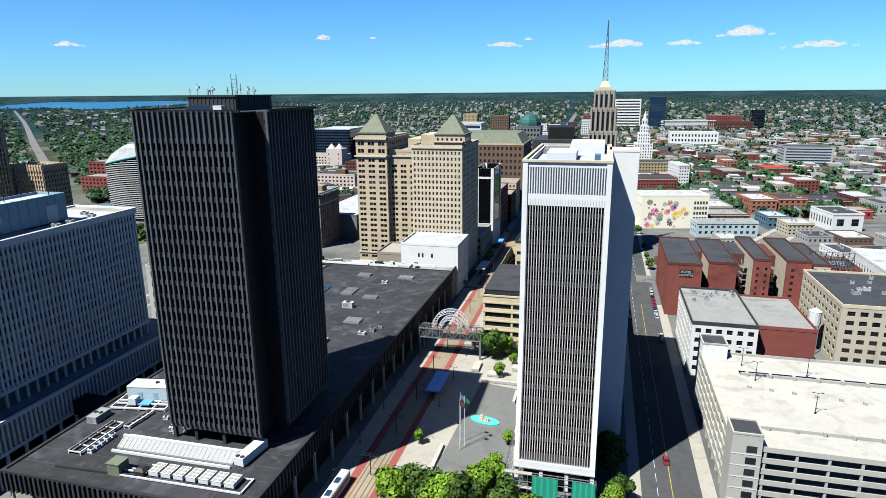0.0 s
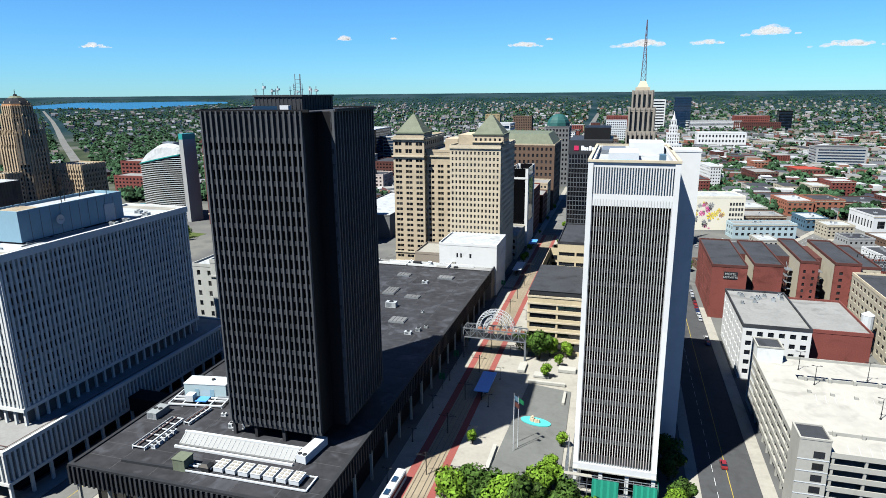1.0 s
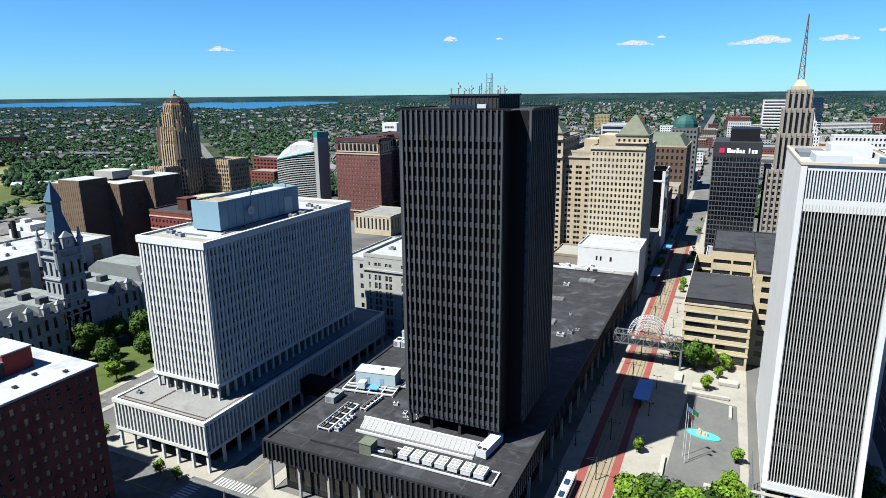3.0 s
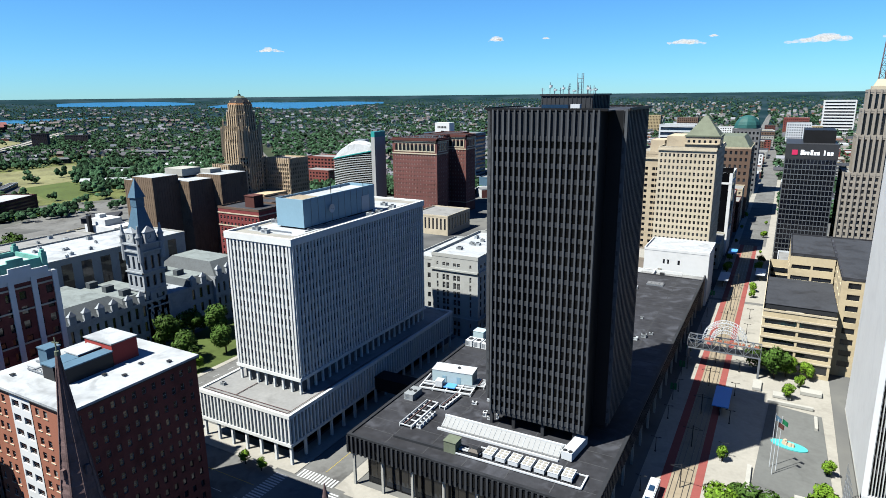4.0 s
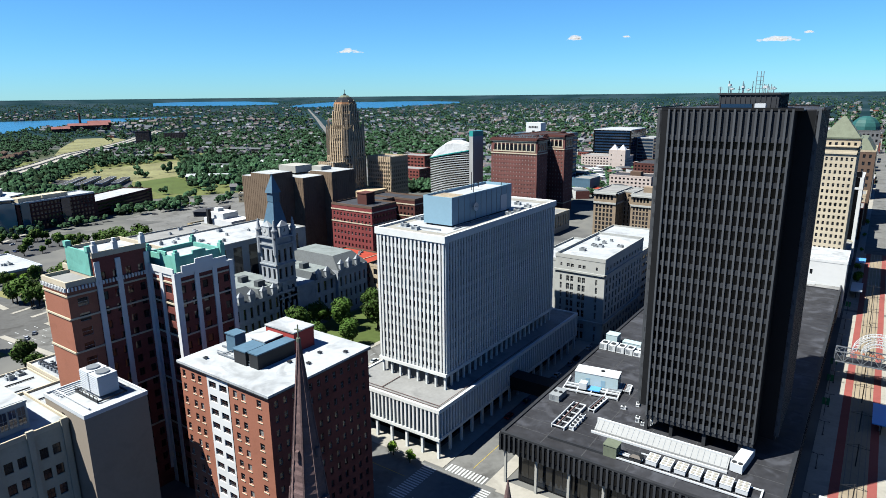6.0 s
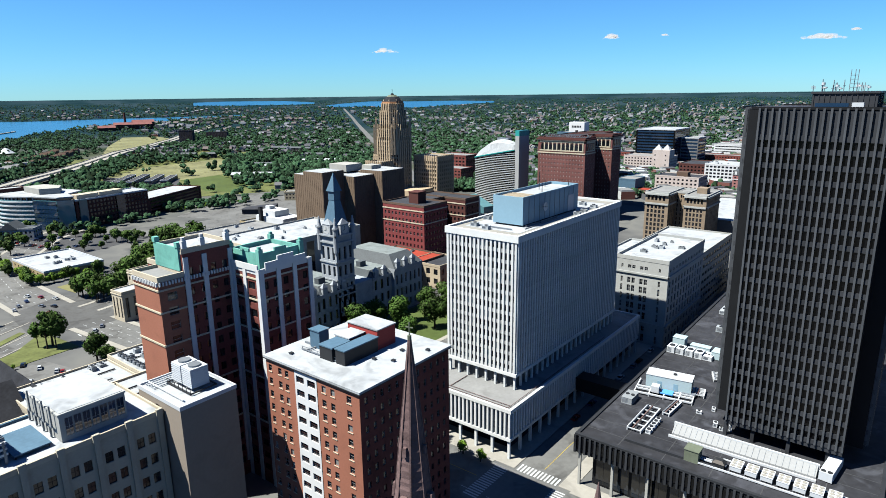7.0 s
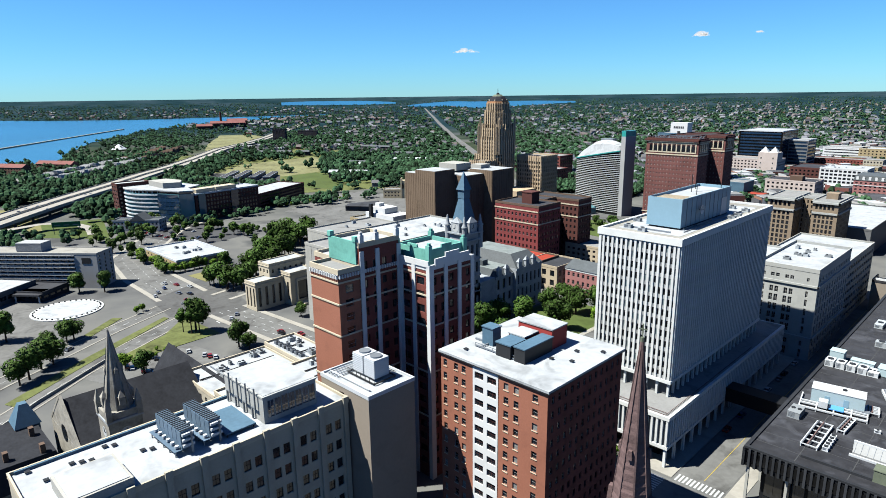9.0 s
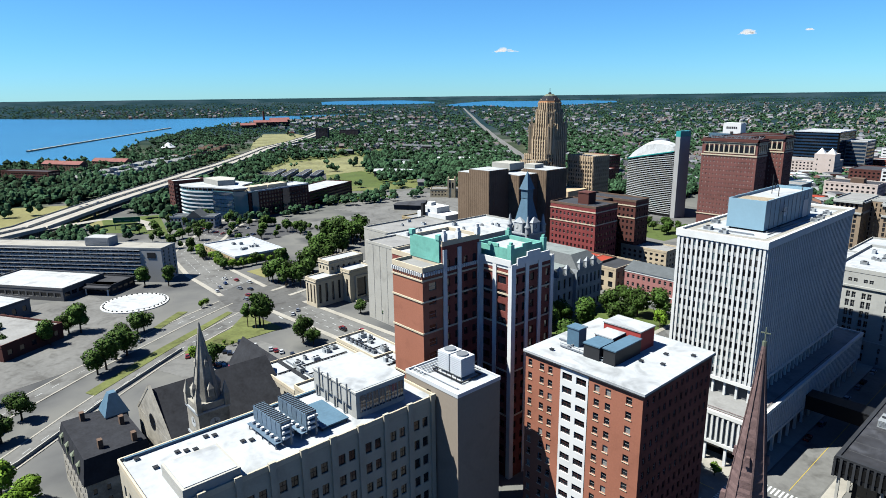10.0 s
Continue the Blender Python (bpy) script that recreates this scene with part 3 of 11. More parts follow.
def street(pts, width, mat, label, walk=3.0, lines=True, z=0.05):
    """A carriageway between raised pavements, with a dashed centre line."""
    strip("road", pts, width, mat, label, z)
    off = []
    for s in (-1, 1):
        line = []
        for i, p in enumerate(pts):
            a, c = Vector(pts[max(i - 1, 0)][:2]), Vector(pts[min(i + 1, len(pts) - 1)][:2])
            d = (c - a).normalized()
            line.append((p[0] - d.y * s * (width + walk) / 2, p[1] + d.x * s * (width + walk) / 2))
        strip("pavement", line, walk, M["pavement"], "pale concrete pavement beside a street", z + 0.13)
    if lines:
        b = Build()
        for (x0, y0), (x1, y1) in zip(pts, pts[1:]):
            L = math.hypot(x1 - x0, y1 - y0)
            n = int(L / 8)
            dx, dy = (x1 - x0) / L, (y1 - y0) / L
            for i in range(n):
                a = i * 8.0
                for o in ((-width / 4, 0.0, width / 4) if width > 13 else (0.0,)):
                    px, py = x0 + dx * a - dy * o, y0 + dy * a + dx * o
                    b.poly([(px + dy * 0.11, py - dx * 0.11, z + 0.03), (px + dx * 3.4 + dy * 0.11, py + dy * 3.4 - dx * 0.11, z + 0.03), (px + dx * 3.4 - dy * 0.11, py + dy * 3.4 + dx * 0.11, z + 0.03), (px - dy * 0.11, py + dx * 0.11, z + 0.03)])
        if b.f:
            solid("road_marking", b, M["paint_white"], "worn white dashed lane lines", "road marking", kind="structure")


def sheet(name, pts, mat, label, z, kind="structure", thick=0.0):
    b = Build()
    if thick:
        b.prism(pts, z - thick, z)
    else:
        b.poly([(x, y, z) for x, y in pts])
    return solid(name, b, mat, label, name.replace("_", " "), kind=kind)


def rect(x0, y0, x1, y1):
    return [(x0, y0), (x1, y0), (x1, y1), (x0, y1)]

water_body([(102, 1250, 6500), (90, 1290, 5400), (86, 1321, 5000), (82.4, 1362, 4500), (78.6, 1353, 4100), (77.6, 1553, 4000), (76.2, 1819, 3950), (71.8, 2426, 3800), (68.4, 2820, 3850), (65.1, 2961, 3900), (60.5, 3615, 3950), (56.0, 4018, 4120)], "wide blue lake along a wooded shore")
water_body([(49, 6500, 7400), (45, 6350, 11500), (43, 5500, 10600), (40.9, 5680, 10700), (37.4, 6700, 11000), (34, 8200, 9600)], "distant blue river reach between wooded banks")
water_body([(60, 8900, 13500), (57.4, 8550, 15800), (52.7, 8420, 15000), (50, 9000, 11000)], "far strip of blue water near the horizon")

# ---- streets of the centre ----
strip("road", [(-600, 82), (-420, 80), (-300, 92), (-200, 94), (60, 94)], 20, M["asphalt_pale"], "wide worn asphalt cross street", 0.03)
strip("road", [(-157.5, 104), (-157.5, 420)], 14, M["asphalt_pale"], "asphalt street between office blocks", 0.035)
strip("road", [(24, -120), (24, 84)], 22, M["asphalt"], "asphalt street with yellow centre line", 0.035)
street([(24, 385), (24, 900)], 13, M["asphalt"], "asphalt street between low blocks", 2.5)
strip("road", [(24, 104), (24, 385)], 17, M["asphalt"], "long asphalt street between low blocks", 0.035)
strip("road", [(-157.5, -120), (-157.5, 84)], 15, M["asphalt_pale"], "asphalt street beside a church", 0.036)
street([(-240, 108), (-240, 420)], 10, M["asphalt_pale"], "asphalt street with parked cars", 2.5)
street([(-298, -125), (-321, -62), (-348, -30), (-375.5, 5), (-397, 42), (-408, 62)], 9, M["asphalt_pale"], "curving divided approach road", 0.7, z=0.07)
street([(-330, -145), (-352, -72), (-387, -22), (-418, 30), (-434, 62)], 9, M["asphalt_pale"], "curving slip road", 0.8, z=0.06)
street([(-446, 78), (-500, 79), (-560, 88), (-640, 146), (-720, 250)], 24, M["asphalt_pale"], "wide road past a parking lot", 3.0)
street([(-428, 92), (-452, 200), (-470, 330)], 13, M["asphalt_pale"], "tree-lined street", 2.5)
street([(-404, 84), (-330, 90), (-252, 93)], 18, M["asphalt_pale"], "wide asphalt street with lane lines", 3.0, z=0.08)
sheet("road", [(-452, 62), (-416, 58), (-396, 76), (-397, 96), (-440, 104), (-466, 94)], M["asphalt_mid"], "broad patched asphalt junction", 0.1)
strip("road", [(-560, 540), (-682, 649), (-1294, 1186), (-1900, 1730), (-2400, 2180), (-3159, 2854), (-4200, 3780)], 15, M["asphalt_pale"], "long straight pale avenue running to the river", 0.4)
strip("road", [(-60, 480), (-60, 900), (-75, 1500), (-112, 2070), (-125, 3000), (-133, 4213)], 18, M["asphalt_pale"], "straight main street running north", 0.3)
strip("road", [(-520, 330), (-640, 520), (-800, 780)], 12, M["asphalt_pale"], "street leading north-west", 0.05)
street([(80, 420), (160, 560), (330, 840), (620, 1300)], 14, M["asphalt_pale"], "diagonal street through low blocks", 4.0)
strip("road", [(24, 378), (400, 378)], 14, M["asphalt_pale"], "cross street past brick blocks", 0.04)
strip("road", [(-170, 338), (24, 338)], 12, M["asphalt_pale"], "cross street under the office blocks", 0.033)
strip("road", [(24, 560), (600, 560)], 13, M["asphalt_pale"], "cross street", 0.04)
strip("road", [(0, 800), (900, 800)], 13, M["asphalt_pale"], "cross street", 0.04)

for x0, y0, x1, y1, label in ((-172, 105, -165, 330, "concrete pavement beside the county block"), (-150, 105, -146, 330, "concrete pavement under the mall edge"),
                              (12.5, 105, 16, 330, "concrete pavement beside the white tower"), (32.5, 105, 36.5, 330, "concrete pavement beside the garage"),
                              (-215, 104, -172, 114, "concrete pavement at a street corner"), (-146, 104, 12, 110, "concrete pavement along the cross street")):
    sheet("pavement", rect(x0, y0, x1, y1), M["pavement"], label, 0.16, thick=0.16)

# the transit mall: paved street, track beds, red strips
sheet("pavement", rect(-73.4, 110.2, -21, 336), M["pavement"], "tan paved pedestrian street", 0.17, thick=0.17)
for x0, x1, mat, label in ((-65.0, -58.6, "trackbed", "tan track bed with embedded rails"), (-67.6, -65.05, "red_paving", "red brick paving strip"), (-58.55, -56.2, "red_paving", "red brick paving strip")):
    sheet("paving_strip", rect(x0, 60, x1, 880), M[mat], label, 0.2)
for x in (-64.3, -62.8, -60.9, -59.4):
    b = Build()
    b.box(x - 0.1, 60, 0.205, x + 0.1, 880, 0.235)
    solid("rail", b, M["rail"], "worn steel tram rail set in paving", "rail", "tram rails")
sheet("pavement", rect(-73.4, 340, -46, 880), M["pavement"], "tan paved pedestrian street", 0.165, thick=0.16)
sheet("plaza", [(-44.5, 151), (-23, 151), (-24.5, 216), (-41, 219)], M["plaza"], "grey paved plaza with low steps", 0.42, thick=0.4)
sheet("pavement", rect(-72, 20, -44, 104), M["pavement"], "tan paved pedestrian street", 0.164, thick=0.16)

# road paint
paint = Build()
for i in range(16):
    paint.poly([(-150.6 + 0.0, 86.5 + i * 1.05, 0.06), (-146.6, 86.5 + i * 1.05, 0.06), (-146.6, 87.05 + i * 1.05, 0.06), (-150.6, 87.05 + i * 1.05, 0.06)])
    paint.poly([(-170.6, 86.0 + i * 1.1, 0.06), (-166.0, 86.0 + i * 1.1, 0.06), (-166.0, 86.55 + i * 1.1, 0.06), (-170.6, 86.55 + i * 1.1, 0.06)])
for i in range(12):
    paint.poly([(-164 + i * 1.15, 104.6, 0.06), (-163.4 + i * 1.15, 104.6, 0.06), (-163.4 + i * 1.15, 108.4, 0.06), (-164 + i * 1.15, 108.4, 0.06)])
for i in range(14):
    paint.poly([(-400 - i * 1.2, 62, 0.07), (-400.6 - i * 1.2, 62, 0.07), (-400.6 - i * 1.2, 66, 0.07), (-400 - i * 1.2, 66, 0.07)])
    paint.poly([(-392, 72 + i * 1.3, 0.07), (-388, 72 + i * 1.3, 0.07), (-388, 72.6 + i * 1.3, 0.07), (-392, 72.6 + i * 1.3, 0.07)])
for i in range(40):
    paint.poly([(-380 + i * 9, 88.3, 0.06), (-376 + i * 9, 88.3, 0.06), (-376 + i * 9, 88.5, 0.06), (-380 + i * 9, 88.5, 0.06)])
    paint.poly([(20.4, 106 + i * 7, 0.06), (20.55, 106 + i * 7, 0.06), (20.55, 110 + i * 7, 0.06), (20.4, 110 + i * 7, 0.06)])
solid("road_marking", paint, M["paint_white"], "white zebra crossings and lane lines", "road marking", kind="structure")
paint = Build()
paint.box(24.4, 60, 0.05, 24.6, 330, 0.055), paint.box(-157.3, 110, 0.05, -157.1, 330, 0.055)
paint.box(-146, 93.7, 0.05, 10, 93.9, 0.055), paint.box(-330, 95, 0.05, -172, 95.2, 0.055)
solid("road_marking", paint, M["paint_yellow"], "yellow centre lines on the asphalt", "road marking", kind="structure")


# ---- towers with fins ----
def finned_face(parent, corner, way, width, z0, z1, bays, nf, fin_w, fin_d, span_h, fin_mat, span_mat, glass, budget, proud=0.0, pane_style="plain", fin_top=None, span_d=0.3):
    """Fins from bottom to top, a spandrel at each floor, panes between."""
    ox, oy = corner
    ux, uy = way
    nx, ny = uy, -ux
    ang = math.degrees(math.atan2(uy, ux))
    bay, step = width / bays, (z1 - z0) / nf
    def P(u, v, d=0.0):
        return (ox + ux * u + nx * d, oy + uy * u + ny * d, v)
    b = Build()
    b.box(-fin_w / 2, -fin_d, 0, fin_w / 2, 0.25, (fin_top or z1) - z0)
    fin = b.mesh("fin", fin_mat)
    for i in range(bays + 1):
        part("fin", fin, None, parent, "", P(min(max(i * bay, fin_w / 2), width - fin_w / 2), z0), ang)
    b = Build()
    b.box(0, -fin_d * span_d, 0, width, 0.2, span_h)
    span = b.mesh("spandrel", span_mat)
    for j in range(nf + 1):
        part("spandrel", span, None, parent, "", P(0, z0 + j * step - (0 if j == 0 else span_h * (1.0 if j == nf else 0.5))), ang)
    w, h = bay - fin_w, step - span_h
    pm = pane_mesh(w, step, pane_style, glass, M["sash_dark"])
    rest = Build()
    for j in reversed(range(nf)):
        for i in range(bays):
            if budget[0] > 0:
                budget[0] -= 1
                part("window", pm, None, parent, "", P(i * bay + fin_w / 2, z0 + j * step, 0), ang)
            else:
                u0, u1, v0, v1 = i * bay + fin_w / 2, (i + 1) * bay - fin_w / 2, z0 + j * step, z0 + (j + 1) * step
                rest.poly([P(u0, v0), P(u1, v0), P(u1, v1), P(u0, v1)])
    if rest.f:
        tagged(part("window_glass", rest, glass, parent), kind="stuff")


def black_tower():
    t = thing("office_tower", -99.2, 153.0, 16.5, "tall black steel and smoked glass office tower on a mall roof", "office tower")
    lo, hi, sx, sy, ix, iy = 5.2, 84.0, 18.1, 20.0, 14.05, 13.0
    for x0, y0, x1, y1 in ((-sx + 0.3, -iy, sx - 0.3, iy), (-ix, -sy + 0.3, ix, -iy), (-ix, iy, ix, sy - 0.3)):
        b = Build()
        b.box(x0, y0, lo - 1.2, x1, y1, 90.0)
        part("core", b, M["black_steel"], t)
    for x in (-14, -7, 1.8, 10.9):
        for y in (-19.0, 19.0):
            b = Build()
            b.box(x - 0.45, y - 0.5, 0, x + 0.45, y + 0.5, lo - 1.2)
            part("column", b, M["black_panel"], t)
    b = Build()
    b.box(-10, -12, 0, 10, 12, lo - 1.2)
    part("lobby_core", b, M["black_panel"], t)
    budget = [300]
    for way, corner, width, bays in (("S", (-ix, -sy), 2 * ix, 18), ("E", (sx, -iy), 2 * iy, 15), ("N", (ix, sy), 2 * ix, 18), ("W", (-sx, iy), 2 * iy, 15)):
        finned_face(t, corner, FACES[way], width, lo, hi, bays, 21, 0.46, 0.75, 1.3, M["black_fin"], M["black_panel"], M["glass_black"], budget, fin_top=90.4, span_d=0.4)
        ux, uy = FACES[way]
        nx, ny = uy, -ux
        a, c = Vector((corner[0], corner[1], 0)), Vector((ux, uy, 0))
        n = Vector((nx, ny, 0))
        p0, p1 = a + n * 0.12, a + c * width + n * 0.12
        q0, q1 = a - n * 0.3, a + c * width - n * 0.3
        for za, zb in ((hi + 0.002, 89.9), (lo - 1.25, lo - 0.002)):
            b = Build()
            b.poly([(p0.x, p0.y, za), (p1.x, p1.y, za), (p1.x, p1.y, zb), (p0.x, p0.y, zb)])
            b.poly([(q0.x, q0.y, za), (p0.x, p0.y, za), (p0.x, p0.y, zb), (q0.x, q0.y, zb)])
            b.poly([(p1.x, p1.y, za), (q1.x, q1.y, za), (q1.x, q1.y, zb), (p1.x, p1.y, zb)])
            b.poly([(p0.x, p0.y, za), (q0.x, q0.y, za), (q1.x, q1.y, za), (p1.x, p1.y, za)])
            part("louvre_band", b, M["black_panel"], t)
    b = Build()
    b.box(-19.2, -12.9, 90.0, 19.2, 12.9, 90.25), b.box(-15.7, -19.8, 90.0, 15.7, -12.9, 90.25), b.box(-15.7, 12.9, 90.0, 15.7, 19.8, 90.25)
    part("roof", b, M["roof_tar"], t)
    b = Build()
    for x0, y0, x1, y1 in ((-15.8, -20.3, 15.8, -19.8), (19.2, -13, 19.7, 13), (-15.8, 19.8, 15.8, 20.3), (-19.7, -13, -19.2, 13)):
        b.box(x0, y0, 90.1, x1, y1, 90.75)
    part("rim", b, M["black_steel"], t)
    b = Build()
    b.box(-4.2, -11.2, 90.25, 9.4, 6.5, 94.0)
    b.box(-4.5, -11.5, 93.7, 9.7, 6.8, 94.15)
    for i in range(12):
        b.box(-4.0 + i * 1.15, -11.35, 90.3, -3.8 + i * 1.15, -11.2, 93.7)
        b.box(9.4, -11 + i * 1.45, 90.3, 9.55, -10.8 + i * 1.45, 93.7)
    part("penthouse", b, M["black_panel"], t, "dark machinery penthouse on the roof")
    b = Build()
    b.box(-3, -14.2, 90.26, 4, -12.0, 91.5)
    part("skylight", b, M["glass_blue"], t, "blue glazed roof strip")
    b = Build()
    b.box(4.6, -14.0, 90.26, 7.0, -12.4, 91.6)
    part("roof_box", b, M["steel_white"], t)
    r = random.Random(4)
    for i in range(16):
        x, y, h = r.uniform(-4, 9.3), r.uniform(-11, 6), r.choice((1.2, 1.6, 2.2, 3.0))
        ob = thing("antenna", -100.9 + x, 153 + y, 110.65, "thin grey metal antenna mast on the tower roof", "antenna", r.uniform(0, 90), "roof antennas")
        b = Build()
        b.bar((0, 0, 0), (0, 0, h), 0.14)
        part("mast", b, M["steel_grey"], ob)
        b = Build()
        for k in range(r.choice((1, 2, 3))):
            b.bar((-0.5, 0, h * (0.5 + 0.16 * k)), (0.5, 0, h * (0.5 + 0.16 * k)), 0.1)
        if r.random() < 0.45:
            b.ring(0.25, 0, 0.42, h * 0.55, h * 0.75, 10)
        part("dipole", b, M["steel_white"], ob)
    ob = thing("antenna", -96, 152, 110.65, "taller lattice antenna with three prongs", "antenna", 0, "roof antennas")
    b = Build()
    for x, y in ((-0.8, -0.4), (0.8, -0.4), (0, 0.8)):
        b.bar((x, y, 0), (x, y, 5.4), 0.14)
    for z in (1, 2, 3, 4):
        b.bar((-0.8, -0.4, z), (0.8, -0.4, z), 0.1), b.bar((0.8, -0.4, z), (0, 0.8, z), 0.1), b.bar((0, 0.8, z), (-0.8, -0.4, z), 0.1)
    part("lattice", b, M["steel_grey"], ob)


black_tower()


def mall():
    t = thing("shopping_mall", -147, 108.5, 0, "long low black-roofed mall with ribbed dark fascia", "mall")
    W, D, H = 71.5, 204.5, 16.5
    b = Build()
    b.box(4, 4, 0, W - 3, D, 10.9)
    part("ground_wall", b, M["black_steel"], t)
    shop = pane_mesh(4.6, 8.9, "pair", M["glass"], M["sash_dark"])
    for i in range(12):
        part("shop_window", shop, None, t, "", (5 + i * 5.3, 3.93, 0.6))
    b = Build()
    b.box(0.2, 0.2, 10.9, W - 0.2, D - 0.2, 16.4)
    part("upper_body", b, M["black_steel"], t)
    b = Build()
    b.box(-0.1, -0.1, 16.3, W + 0.1, 0.9, 16.9), b.box(-0.1, 0.9, 16.3, 0.9, D, 16.9), b.box(W - 0.9, 0.9, 16.3, W + 0.1, D, 16.9)
    part("roof_edge", b, M["black_panel"], t)
    b = Build()
    b.box(0.9, 0.9, 16.4, W - 0.9, D, 16.5)
    part("roof", b, M["roof_tar"], t, "stained black tar roof")
    b = Build()
    for i in range(1, 34):
        b.box(1.2, i * 6.0 - 0.09, 16.5, W - 1.2, i * 6.0 + 0.09, 16.53)
    for i in range(1, 6):
        b.box(i * 12 - 0.12, 1.2, 16.5, i * 12 + 0.12, D - 1, 16.54)
    tagged(part("roof_seam", b, M["asphalt"], t), kind="stuff")
    b = Build()
    b.box(-0.3, -0.3, 0, 0.3, 0.35, 5.4)
    rib = b.mesh("rib", M["black_panel"])
    b = Build()
    b.box(-0.42, -0.05, 0, 0.42, 0.05, 3.0)
    slot = b.mesh("window_slot", M["glass_black"])
    n = 47
    for i in range(n + 1):
        part("rib", rib, None, t, "", (i * W / n, 0, 10.9))
        if i < n:
            part("window_slot", slot, None, t, "", ((i + 0.5) * W / n, 0.12, 12.2))
    n = 120
    for i in range(n + 1):
        part("rib", rib, None, t, "", (W, i * D / n, 10.9), 90)
    for i in range(0, n + 1, 2):
        part("rib", rib, None, t, "", (0, i * D / n, 10.9), 270)
    b = Build()
    b.box(-0.35, -0.35, 0, 0.35, 0.35, 10.9)
    col = b.mesh("column", M["concrete"])
    for i in range(8):
        part("column", col, None, t, "", (1.2 + i * (W - 2.4) / 7, 1.2, 0))
    for i in range(1, 17):
        part("column", col, None, t, "", (W - 1.2, 1.2 + i * 12, 0))
        part("column", col, None, t, "", (1.2, 1.2 + i * 12, 0))
    # north end with a paler roof
    b = Build()
    b.box(-10, D + 0.1, 0, W, D + 13, 15.6)
    part("north_wing", b, M["taupe"], t)
    b = Build()
    b.box(-9.8, D + 0.2, 15.6, W - 0.2, D + 12.8, 15.8)
    part("north_roof", b, M["roof_grey"], t, "pale gravel roof")
    b = Build()
    b.box(-10, D + 0.1, 15.6, -9.4, D + 13, 17.2), b.box(W - 0.6, D + 0.1, 15.6, W, D + 13, 16.8), b.box(-9.4, D - 0.1, 15.9, W - 0.6, D + 0.3, 17.0)
    part("north_parapet", b, M["roof_tar"], t)
    r = random.Random(19)
    for k in range(14):
        x, y, w, d, h = r.uniform(-8, W - 8), D + r.uniform(1, 10), r.uniform(1.5, 6), r.uniform(1, 2.4), r.uniform(0.5, 2.2)
        b = Build()
        b.box(x, y, 15.8, x + w, y + d, 15.8 + h), b.box(x - 0.1, y - 0.1, 15.8 + h, x + w + 0.1, y + d + 0.1, 15.95 + h)
        part("roof_curb", b, M[r.choice(("steel_white", "roof_tan", "precast_mid", "steel_dark"))], t)
    for y0, y1, x0, x1 in ((3, 3.5, -9, 40), (8, 8.4, 10, 60), (1.5, 11.5, 22, 22.5), (1.5, 11.5, 46, 46.6)):
        b = Build()
        b.box(x0, D + y0, 15.8, x1, D + y1, 17.3)
        part("parapet_wall", b, M["white_stone"], t)


mall()


